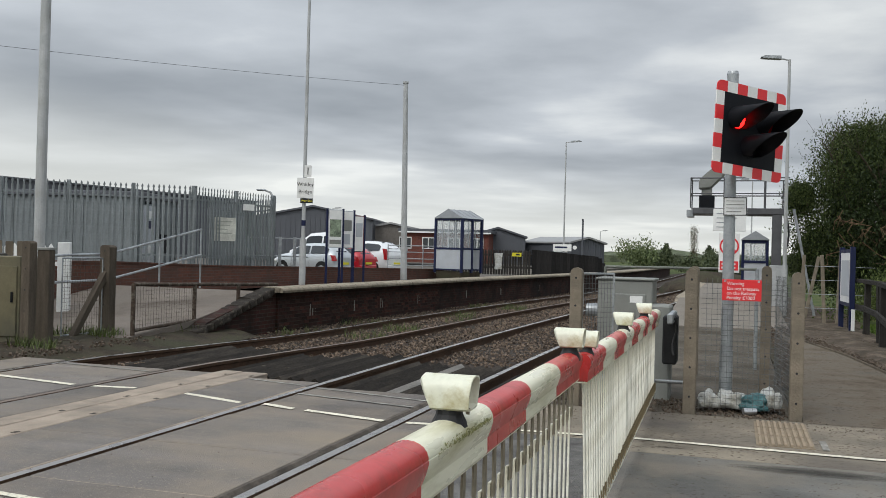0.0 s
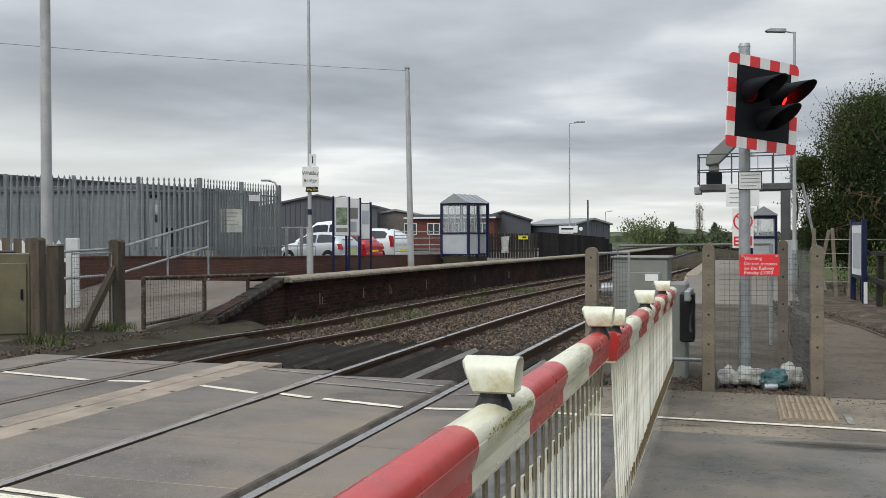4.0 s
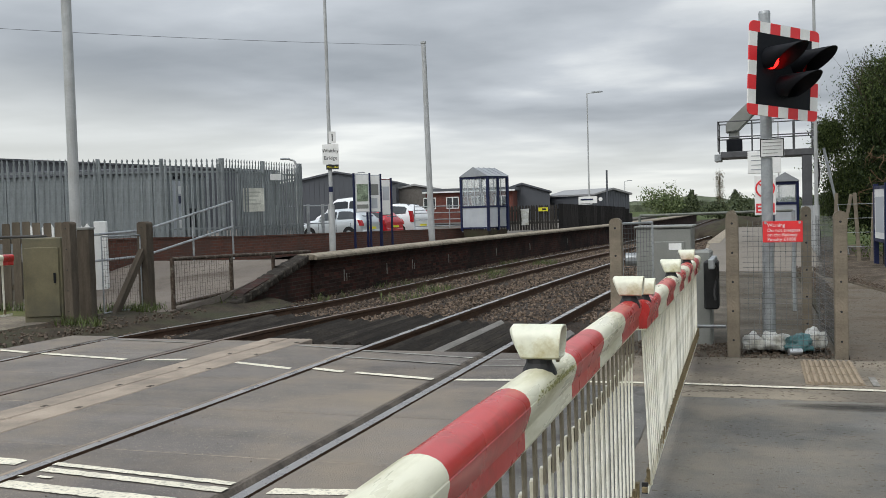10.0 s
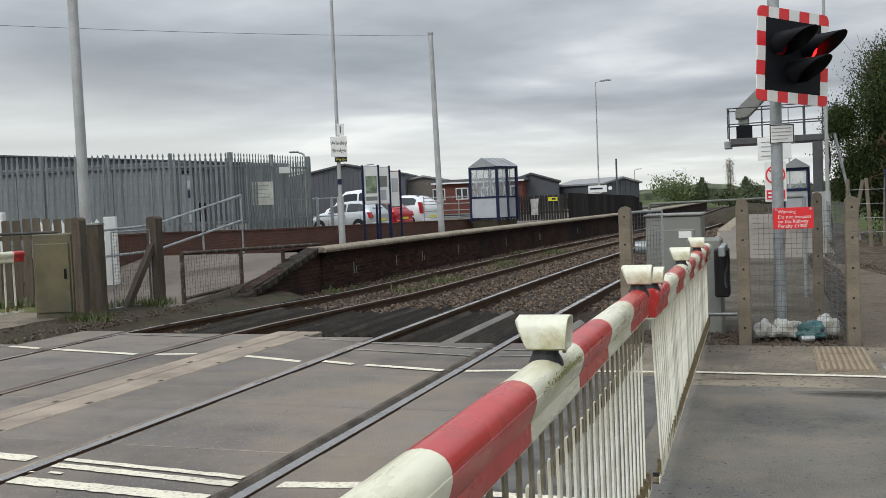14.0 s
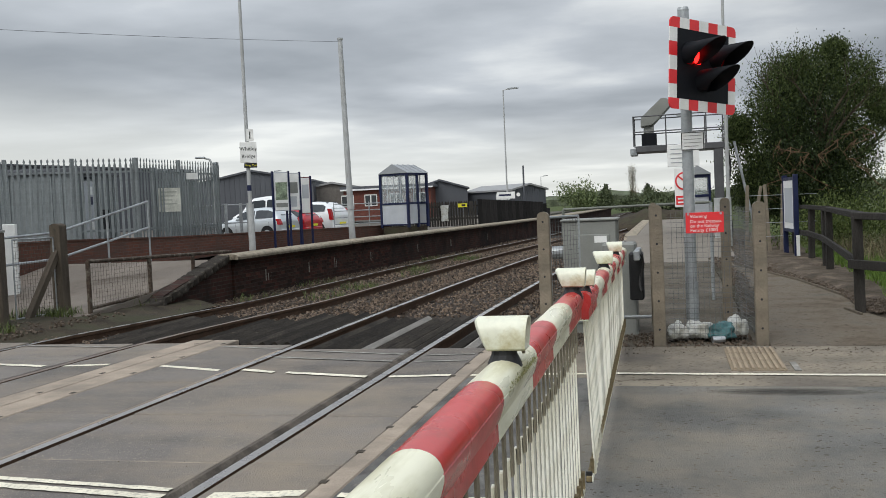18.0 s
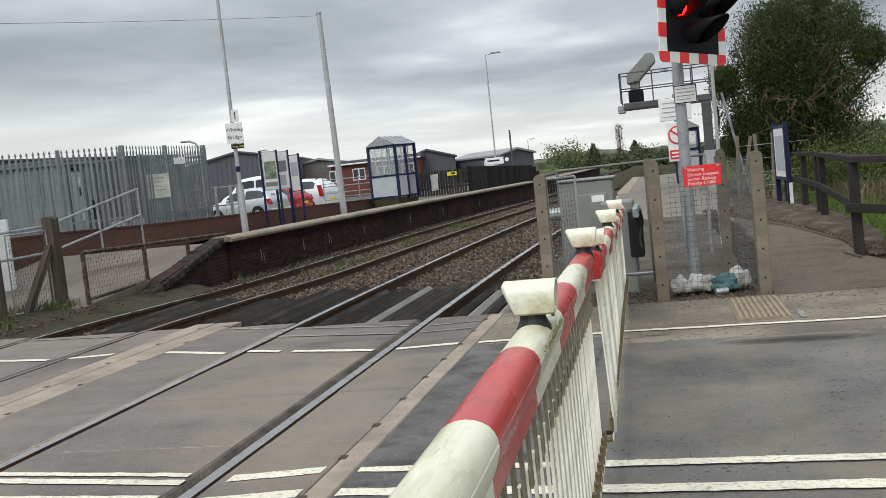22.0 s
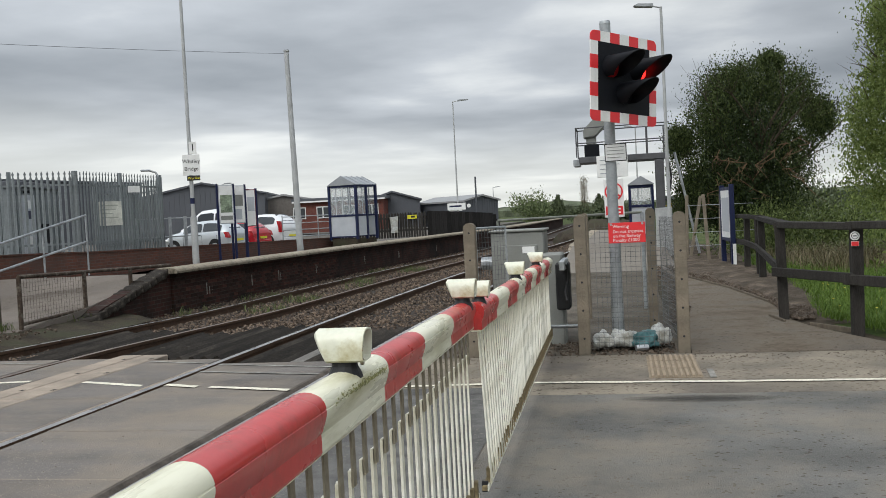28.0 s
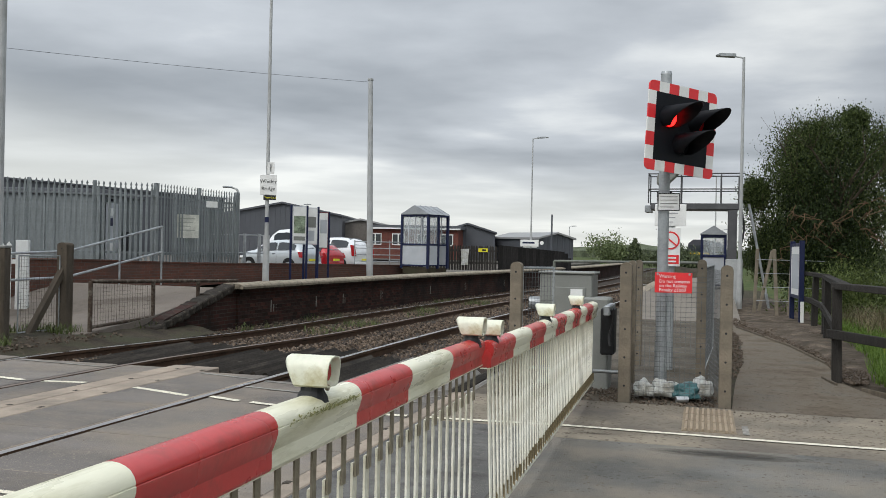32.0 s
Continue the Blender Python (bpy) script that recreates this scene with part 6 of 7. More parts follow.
mesh_panel("mesh_panel", (lx, 13.0), (lx, 14.72), 0.08, 0.76, 0.075, "rusty wire mesh under the low handrail", 0, RUSTRAIL)

# ---- far side of the road ----
oc = thing("control_cabinet", "olive grey steel cabinet beside the far barrier", "cabinet", pose(-10.2, 11.5, 0, 0, 0, 20))
part("body", box(-0.38, 0.20, -0.25, 0.25, -0.1, 1.22, bev=0.012), CABOLIVE, oc)
part("door", box(-0.34, 0.16, -0.272, -0.25, 0.05, 1.08, bev=0.008), CABOLIVE, oc)
part("side_unit", box(0.20, 0.34, -0.15, 0.22, -0.1, 1.20, bev=0.012), CABOLIVE, oc)
part("handle", box(0.08, 0.11, -0.29, -0.272, 0.55, 0.70), BLACKP, oc)
concrete_post(-9.62, 11.15, 1.45, 0.15, 0.15, "timber_post", WOODPOST, "weathered square timber post")
jb = thing("junction_box", "dark grey narrow equipment box beside a timber post", "equipment box", pose(-9.72, 11.62, 0, 0, 0, 20))
part("case", box(-0.09, 0.09, -0.12, 0.12, -0.1, 1.32, bev=0.01), WOODPOST, jb)
part("lid", box(-0.10, 0.10, -0.13, 0.13, 1.32, 1.36, bev=0.008), CABGREY, jb)
concrete_post(-9.82, 13.2, 1.42, 0.19, 0.19, "timber_post", WOODPOST, "thick weathered timber gate post")
br = thing("timber_brace", "leaning timber brace against a gate post", "brace", pose(0, 0, 0))
bm = box(-0.05, 0.05, -0.05, 0.05, 0, 1.35)
o = part("brace", bm, WOODPOST, br)
o.matrix_basis = Matrix.Translation((-9.85, 12.35, -0.1)) @ Vector((0.02, 0.75, 1.0)).to_track_quat("Z", "Y").to_matrix().to_4x4()
mesh_panel("mesh_panel", (-9.9, 12.2), (-9.85, 13.1), 0.0, 1.2, 0.06, "rusty wire mesh panel between timber posts", 0.012, RUSTRAIL)
FARB = [4.72, 5.27, 5.82, 6.37, 6.92, 7.47, 8.02, 8.57, 8.8, 9.35, 9.6, 10.2, 10.75, 10.95]
fb = barrier("far side barrier boom with white picket skirt, lowered", 10.95, 4.6, 1.0, 1.02, FARB, True, [(9.12, 0.95, 1)], -10.5, 0.0, False, 0.05, 0.0, 0.17)
fw = thing("warning_sign", "red warning sign with white bars on the far timber fence", "sign", pose(-12.05, 9.85, 1.1, 0, 0, 50))
part("board", box(-0.18, 0.18, -0.004, 0.004, -0.14, 0.14), SIGNRED, fw)
for k in range(4):
    part("text_bar", box(-0.13, 0.10, -0.008, -0.0045, 0.07 - k * 0.05, 0.095 - k * 0.05), SIGNWHITE, fw)
# back of the far warning light
POLETUBE = mat("dark_tube_paint", (0.06, 0.058, 0.055), 0.6, 0.3, var=0.15, bump=0.05)
BACKGREY = mat("dull_grey_sheet_back", (0.19, 0.195, 0.205), 0.6, 0.1, var=0.05, bump=0.03)


def rounded_plate(w, h, r, t):
    pts = []
    for cxx, czz, a0 in ((w - r, h - r, 0), (-w + r, h - r, 90), (-w + r, -h + r, 180), (w - r, -h + r, 270)):
        pts += [(cxx + r * math.cos(radians(a0 + q)), czz + r * math.sin(radians(a0 + q))) for q in (0, 30, 60, 90)]
    return prism(pts, -t / 2, t / 2, "y")


fs = thing("crossing_signal", "warning light seen from behind on a steel pole", "traffic signal", pose(-11.42, 11.07, 0))
part("pole", tube((0, 0, -0.1), (0, 0, 3.68), 0.057, None, 18), GALV, fs)
bk = part("backboard", rounded_plate(0.45, 0.49, 0.06, 0.02), BACKGREY, fs, "bare grey rear of the backboard")
bk.matrix_basis = pose(-0.05, -0.76, 2.99, 0, 0, 91) @ pose(0, 0, 0, 0, 2.5, 0)
part("spine", box(-0.40, 0.80, -0.09, -0.012, 0.08, 0.21, bev=0.02), BLACKP, bk)
part("spine", box(-0.05, 0.06, -0.07, -0.012, -0.2, 0.12, bev=0.01), BLACKP, bk)
part("visor_tip", tube((-0.42, -0.05, 0.18), (-0.62, 0.05, 0.22), 0.09, 0.05, 12), BLACKP, bk)
CABLE = mat("brown_cable", (0.08, 0.05, 0.045), 0.6, bump=0)
for loop in (((0.05, 3.28), (0.14, 3.22), (0.165, 3.09), (0.12, 2.93), (0.02, 2.84), (-0.07, 2.85), (-0.12, 2.96), (-0.09, 3.06)), ((0.03, 2.90), (0.14, 2.87), (0.20, 2.77), (0.15, 2.69), (0.05, 2.69))):
    part("cable", hose([(0.7 * u + 0.05, 0.72 * u - 0.05, z) for u, z in loop], 0.014), CABLE, fs, "looped dark cable")
part("cable_clamp", box(-0.075, 0.075, -0.075, 0.075, 2.86, 2.92, bev=0.01), RUSTRAIL, fs)
part("cable_clamp", tube((0, 0, 3.10), (0, 0, 3.24), 0.068, None, 16), BLACKP, fs)
tr = thing("tube_rail", "dark steel tube rail between signal pole and cabinet", "rail", pose(0, 0, 0))
part("rail", tube((-11.50, 11.3, 1.24), (-10.45, 11.62, 1.24), 0.022, None, 8), POLETUBE, tr)
for x, y in ((-11.50, 11.3), (-10.45, 11.62)):
    part("post", tube((x, y, -0.1), (x, y, 1.24), 0.022, None, 8), POLETUBE, tr)

# timber board fence on the far side
tf = thing("timber_fence", "weathered close boarded timber fence along the far road", "fence", pose(0, 0, 0))
fa, fbv = Vector((-11.7, 13.35, 0)), Vector((-20.5, 9.4, 0))
n = 55
fme = to_mesh("board", prism([(-0.064, 0), (0.064, 0), (0.064, 1.44), (0.05, 1.455), (-0.05, 1.455), (-0.064, 1.44)], -0.012, 0.012, "y"), FENCEWOOD)
ang = math.degrees(math.atan2((fa - fbv).y, (fa - fbv).x))
for i in range(n):
    p = fbv.lerp(fa, i / (n - 1))
    o = part("board", fme, None, tf)
    o.matrix_basis = pose(p.x, p.y, random.uniform(-0.03, 0.03), 0, random.uniform(-1, 1), ang)
for z in (0.3, 1.1):
    d = fa - fbv
    o = part("rail", box(0, d.length, 0.014, 0.06, z, z + 0.08), FENCEWOOD, tf)
    o.matrix_basis = Matrix.Translation(fbv) @ pose(0, 0, 0, 0, 0, ang)
wg = thing("white_railings", "white painted old railings and gate beside the ramp", "railings", pose(-12.38, 14.7, 0, 0, 0, 25))
for k in range(9):
    part("pale", prism([(-0.045, 0), (0.045, 0), (0.045, 1.35), (0, 1.42), (-0.045, 1.35)], -0.012, 0.012, "y"), SIGNWHITE, wg).location.x = -0.9 + k * 0.13
part("post", box(0.28, 0.50, -0.08, 0.08, 0, 1.45, bev=0.01), SIGNWHITE, wg)
part("rail", box(-0.95, 0.3, 0.013, 0.05, 1.0, 1.08), SIGNWHITE, wg)
wb = thing("white_box", "small white painted housing on the fence", "box", pose(-14.1, 14.2, 0.0, 0, 0, 25))
part("case", box(-0.13, 0.13, -0.1, 0.1, 0.0, 1.62, bev=0.02), SIGNWHITE, wb)
setting("far_pavement", box(-13.4, -10.1, 8.65, 11.9, -0.3, -0.029), APRON, "dusty pale pavement behind the far barrier", "pavement")
setting("far_bank", box(-26, -10.1, 8.65, 15.0, -0.3, -0.034), BANK, "rough pale grass behind the far barrier", "ground")


# ---- parked cars ----
SHAPES = {  # share of the length, belt height, roof height, half width at the belt and at the roof
    "hatch": ((-0.50, 0.36, 0.40, 0.60, 0.48), (-0.47, 0.47, 0.50, 0.84, 0.66), (-0.36, 0.57, 0.62, 0.95, 0.78), (-0.25, 0.60, 0.67, 0.98, 0.80), (-0.14, 0.615, 0.86, 0.99, 0.73), (-0.05, 0.625, 0.97, 1.0, 0.70), (0.12, 0.64, 1.0, 1.0, 0.70), (0.30, 0.66, 0.975, 0.99, 0.68), (0.40, 0.67, 0.87, 0.97, 0.68), (0.465, 0.66, 0.70, 0.95, 0.72), (0.50, 0.42, 0.55, 0.90, 0.78)),
    "suv": ((-0.50, 0.40, 0.44, 0.62, 0.5), (-0.47, 0.52, 0.55, 0.86, 0.70), (-0.34, 0.60, 0.65, 0.96, 0.80), (-0.25, 0.62, 0.70, 0.98, 0.80), (-0.13, 0.63, 0.90, 0.99, 0.74), (-0.04, 0.64, 0.985, 1.0, 0.71), (0.15, 0.66, 1.0, 1.0, 0.71), (0.34, 0.68, 0.965, 0.99, 0.68), (0.43, 0.69, 0.84, 0.97, 0.70), (0.475, 0.66, 0.70, 0.95, 0.76), (0.50, 0.40, 0.55, 0.92, 0.80)),
    "van": ((-0.50, 0.36, 0.40, 0.66, 0.6), (-0.47, 0.48, 0.52, 0.90, 0.8), (-0.36, 0.54, 0.60, 0.97, 0.85), (-0.30, 0.56, 0.66, 0.99, 0.84), (-0.20, 0.57, 0.88, 1.0, 0.80), (-0.12, 0.58, 0.97, 1.0, 0.80), (0.1, 0.58, 1.0, 1.0, 0.80), (0.40, 0.58, 0.99, 1.0, 0.80), (0.47, 0.58, 0.94, 0.98, 0.80), (0.49, 0.56, 0.75, 0.97, 0.85), (0.50, 0.40, 0.55, 0.95, 0.85)),
}


def car(m, label, paint, L, W, H, shape, lamps):
    """Nose towards -x, tail towards +x; a hull drawn through cross-sections."""
    g = thing("parked_car", label, "car", m, "parked cars")
    rows = SHAPES[shape]

    def at(u, k):
        return float(np.interp(u, [r[0] for r in rows], [r[k] for r in rows]))

    def skin(u, f, s, out=0.0):
        """A point of the glazed side: f runs from the belt (0) to the roof (1)."""
        zb, zt = at(u, 1) * H, at(u, 2) * H
        w = (at(u, 3) * (1 - f) + at(u, 4) * f) * W / 2
        return (u * L, s * (w + out), zb + (zt - zb) * f)

    bm = bmesh.new()
    prev = None
    us = sorted({r[0] for r in rows} | {-0.42, -0.30, -0.20, 0.0, 0.06, 0.2, 0.36})
    for u in us:
        zb, zt, wb, wt = at(u, 1) * H, at(u, 2) * H, at(u, 3) * W / 2, at(u, 4) * W / 2
        low = 0.20 if abs(u) < 0.45 else 0.27
        half = [(0.0, low), (wb * 0.86, low), (wb * 0.98, 0.34), (wb * 1.0, 0.24 + zb * 0.5), (wb, zb - 0.05), (wb * 0.965, zb), (wt + 0.04, zt - 0.07 * (zt - zb > 0.2)), (wt * 0.85, zt), (0.0, zt + 0.02)]
        ring = [bm.verts.new((u * L, y, z)) for y, z in half] + [bm.verts.new((u * L, -y, z)) for y, z in half[-2:0:-1]]
        if prev:
            n = len(ring)
            for k in range(n):
                bm.faces.new((prev[k], prev[(k + 1) % n], ring[(k + 1) % n], ring[k])).smooth = True
        else:
            bm.faces.new(ring)
        prev = ring
    bm.faces.new(prev)
    bmesh.ops.recalc_face_normals(bm, faces=bm.faces)
    part("body", bm, paint, g)
    a, b = (-0.17, 0.10), (0.125, 0.385 if shape != "van" else 0.30)
    for s in (-1, 1):
        for u0, u1 in (a, b):
            bm = bmesh.new()
            lo, hi = [], []
            for k in range(7):
                u = u0 + (u1 - u0) * k / 6
                lo.append(bm.verts.new(skin(u, 0.10, s, 0.012)))
                hi.append(bm.verts.new(skin(u, 0.80 if 0 < k < 6 else 0.74, s, 0.020)))
            for k in range(6):
                bm.faces.new((lo[k], lo[k + 1], hi[k + 1], hi[k]))
            part("side_window", bm, CARGLASS, g)
        for u in (-0.315, 0.30):
            x = u * L
            part("wheel_arch", tube((x, s * (W / 2 - 0.12), 0.34), (x, s * (W / 2 + 0.004), 0.34), 0.37, None, 22), TYRE, g)
            w = part("wheel", tube((x, s * (W / 2 - 0.18), 0.31), (x, s * (W / 2 + 0.012), 0.31), 0.31, None, 22), TYRE, g)
            part("rim", tube((x, s * (W / 2 + 0.0125), 0.31), (x, s * (W / 2 + 0.02), 0.31), 0.20, None, 16), GALV, w)
        zt0, zt1 = lamps
        pts = [(0.435 * L, zt1), (0.478 * L, zt1 - 0.02), (0.503 * L, zt0 + 0.1), (0.505 * L, zt0), (0.46 * L, zt0 + 0.02), (0.455 * L, (zt0 + zt1) / 2)]
        bm = prism(pts, 0, 0.22, "y")
        for v in bm.verts:
            v.co.y = s * (W / 2 * 0.80 + v.co.y * 0.85)
        part("tail_light", bm, LENSRED, g, "red tail light")
        bm = box(-0.475 * L, -0.41 * L, s * W / 2 * 0.82 - 0.14, s * W / 2 * 0.82 + 0.14, 0.40 * H, 0.475 * H, bev=0.03)
        part("headlight", bm, SIGNWHITE, g)
        part("door_mirror", box(-0.155 * L, -0.115 * L, s * (W / 2) - 0.02, s * (W / 2) + 0.14, 0.64 * H, 0.71 * H, bev=0.02), paint, g)
        for u in (-0.17, 0.11, 0.33):
            part("door_line", box(u * L, u * L + 0.012, s * (W / 2 + 0.001) - 0.003, s * (W / 2 + 0.001) + 0.003, 0.34, 0.56 * H), CARGLASS, g)
        part("door_handle", box(0.05 * L, 0.095 * L, s * (W / 2 + 0.012) - 0.012, s * (W / 2 + 0.012) + 0.012, 0.545 * H, 0.57 * H), CARGLASS, g)
    for nm, u0, u1, f in (("windscreen", -0.235, -0.075, 0.78), ("rear_window", 0.335, 0.455, 0.72)):
        bm = bmesh.new()
        r0 = [bm.verts.new((u0 * L, y * at(u0, 4) * W / 2 * f, at(u0, 2) * H + 0.03)) for y in (-1, 0, 1)]
        r1 = [bm.verts.new((u1 * L, y * at(u1, 4) * W / 2 * f, at(u1, 2) * H + 0.03)) for y in (-1, 0, 1)]
        for k in range(2):
            bm.faces.new((r0[k], r0[k + 1], r1[k + 1], r1[k]))
        part(nm, bm, CARGLASS, g)
    part("rear_bumper", box(0.455 * L, 0.512 * L, -W / 2 * 0.9, W / 2 * 0.9, 0.30, 0.52, bev=0.04), paint, g)
    part("number_plate", box(0.505 * L, 0.518 * L, -0.26, 0.26, 0.56, 0.67), YELSIGN, g, "yellow plate left blank")
    return g


car(pose(-20.15, 43.2, YZ, 0, 0, -13), "silver hatchback parked beyond the low wall", CARSILVER, 4.0, 1.70, 1.58, "hatch", (0.72, 1.02))
car(pose(-20.0, 46.4, YZ, 0, 0, -14), "red small car parked between pale ones", CARRED, 3.6, 1.64, 1.50, "hatch", (0.70, 0.98))
car(pose(-19.95, 49.6, YZ, 0, 0, -16), "white estate car with tall red tail lights", CARWHITE, 4.5, 1.86, 1.82, "suv", (0.80, 1.42))
car(pose(-22.1, 49.0, YZ, 0, 0, -13), "white van parked behind the hatchback", CARWHITE, 4.1, 1.8, 2.25, "van", (0.8, 1.2))


# ---- buildings in the distance ----
def warehouse(m, w, d, h, rise, label, wallm, roofm, ribs=24):
    g = thing("warehouse", label, "building", m, "industrial buildings")
    bm = prism([(-w / 2, 0), (w / 2, 0), (w / 2, h), (0, h + rise), (-w / 2, h)], 0, d, "y")
    part("wall_shell", bm, wallm, g)
    for s in (-1, 1):
        bm = prism([(s * (w / 2 + 0.2), h - 0.05), (0, h + rise + 0.02), (0, h + rise + 0.2), (s * (w / 2 + 0.2), h + 0.12)], -0.25, d + 0.25, "y")
        part("roof", bm, roofm, g)
    for k in range(ribs):
        x = -w / 2 + w * (k + 0.5) / ribs
        part("cladding_rib", box(x - 0.03, x + 0.03, -0.04, 0.0, 0.1, h - 0.1 + rise * (1 - abs(x) / (w / 2))), wallm, g)
    return g


warehouse(pose(-40.2, 86, 0.5, 0, 0, 14), 12.0, 22, 4.1, 1.15, "large dark grey clad warehouse with low gable", CLAD, CLAD)
warehouse(pose(-75.0, 77.4, 0.15, 0, 0, 60), 68, 22, 7.2, 0.9, "long grey clad warehouse behind the palisade", CLAD, CLAD, 40)
warehouse(pose(-22.9, 93, 0.5, 0, 0, 14), 5.6, 18, 2.75, 0.85, "grey clad workshop with shallow gable", CLAD, CLAD, 18)
shed = warehouse(pose(-14.4, 97, 0.4, 0, 0, 50), 4.7, 7.5, 2.45, 0.5, "low grey shed with a white sign board", CLAD, CLADLIGHT, 14)
part("sign_board", box(-2.45, -2.38, 0.3, 2.4, 1.5, 2.12), SIGNWHITE, shed, "white sign board")
for k in range(2):
    part("text_bar", box(-2.49, -2.452, 0.5, 2.2, 1.62 + 0.24 * k, 1.72 + 0.24 * k), CABGREY, shed)
office = thing("office_building", "low red brick office with white windows and flat roof", "building", pose(-27.0, 88, 0.5, 0, 0, 8))
part("wall_shell", box(-4.3, 4.3, 0, 8, 0, 3.0), BRICK_H, office)
part("roof", box(-4.6, 4.6, -0.3, 8.3, 3.0, 3.32), CLAD, office)
part("fascia", box(-4.55, 4.55, -0.36, -0.30, 2.92, 3.06), SIGNWHITE, office)
for x in (-3.9, -1.6, 0.9, 3.2):
    wdw = part("window", box(x - 0.62, x + 0.62, -0.06, 0.02, 1.35, 2.5), SIGNWHITE, office, "white framed window")
    for q in (-0.30, 0.30):
        part("pane", box(x + q - 0.24, x + q + 0.24, -0.09, -0.061, 1.45, 2.4), CARGLASS, wdw)
warehouse(pose(-33.4, 90, 0.5, 0, 0, 16), 5.4, 12, 3.3, 0.5, "plain brown grey shed behind the yard", mat("brown_grey_cladding", (0.16, 0.145, 0.13), 0.6, bump=0.05), CLADLIGHT, 16)

# picket fence, dark hedge boards and gate beyond the shelter
pk = thing("picket_fence", "dark timber picket fence beyond the shelter", "fence", pose(-13.1, 42.2, BASE, 0, 0, 33))
pkm = to_mesh("picket", prism([(-0.05, 0), (0.05, 0), (0.05, 1.12), (0, 1.2), (-0.05, 1.12)], -0.012, 0.012, "y"), DARKWOOD)
for k in range(33):
    part("picket", pkm, None, pk).matrix_basis = pose(k * 0.138, 0, 0, 0, random.uniform(-1, 1), 0)
for z in (0.3, 0.9):
    part("rail", box(0, 4.6, 0.014, 0.06, z, z + 0.08), DARKWOOD, pk)
sk = thing("litter_bag", "pale plastic litter bag hung on the pickets", "litter bag", pose(-10.72, 43.66, BASE + 0.26, 0, 0, 33))
bm = box(-0.20, 0.20, -0.10, -0.02, 0, 0.75)
bmesh.ops.subdivide_edges(bm, edges=bm.edges[:], cuts=5, use_grid_fill=True)
for v in bm.verts:
    v.co.x *= 0.75 + 0.3 * abs(v.co.z / 0.75 - 0.3) ** 0.7
    v.co += Vector((0.02, 0.02, 0.03)) * noise.noise(v.co * 6)
part("bag", bm, BAGWHITE, sk)
ys_ = thing("yellow_sign", "small yellow sign on the picket fence", "sign", pose(-9.95, 44.2, BASE + 0.97, 0, 0, 33))
part("board", box(-0.24, 0.24, -0.06, -0.04, -0.09, 0.09), YELSIGN, ys_)
part("text_bar", box(-0.05, 0.15, -0.064, -0.0605, -0.04, 0.05), INK, ys_)
DARKFENCE = mat("black_stained_boards", (0.026, 0.024, 0.023), 0.8, var=0.25, scale=3, grain=40, bump=0.4, stretch=(3, 3, 0.5), random_tint=0.3)
dw = thing("dark_fence", "tall dark close boarded fence along the platform end", "fence", pose(-9.2, 44.8, BASE, 0, 0, 62))
dwm = to_mesh("board", box(-0.145, 0.145, -0.012, 0.012, 0, 1.23), DARKFENCE)
for k in range(20):
    part("board", dwm, None, dw).matrix_basis = pose(k * 0.3, 0, 0.0, 0, 0, random.uniform(-3, 3)) @ Matrix.Diagonal((1, 1, 1 - 0.012 * k - (0.06 if k == 18 else 0.25 if k == 19 else 0), 1))
yg = thing("field_gate", "galvanised field gate and rails beyond the cars", "gate", pose(-13.6, 41.0, YZ, 0, 0, 20))
for k in range(5):
    part("bar", tube((-1.6, 0, 0.35 + k * 0.30), (1.6, 0, 0.35 + k * 0.30), 0.022, None, 6), GALV, yg)
for x in (-1.6, 0, 1.6):
    part("upright", tube((x, 0, 0), (x, 0, 1.62), 0.028, None, 6), GALV, yg)
cf2 = thing("yard_railing", "galvanised post and mesh railing before the parked cars", "railing", pose(-14.2, 29.0, YZ, 0, 0, 40))
for x in (-1.6, -0.5, 0.0, 0.25):
    part("post", box(x - 0.045, x + 0.045, -0.045, 0.045, 0, 1.65), GALV, cf2)
part("rail", tube((-1.6, 0, 1.6), (0.25, 0, 1.6), 0.02, None, 6), GALV, cf2)
part("rail", tube((-1.6, 0, 1.0), (0.25, 0, 1.0), 0.02, None, 6), GALV, cf2)
mast = thing("radio_mast", "thin dark pole above the distant sheds", "pole", pose(-14.6, 95, 0))
part("shaft", tube((0, 0, 0), (0, 0, 5.3), 0.09, None, 8), CLAD, mast)
for x, y, h in ((-31, 70, 4.6), (-13.5, 100, 4.0), (3, 150, 5.2)):
    lamp_post(pose(x, y, -0.26, 0, 0, 0), h + 0.5, 0.8, "small grey lamp post in the distance")


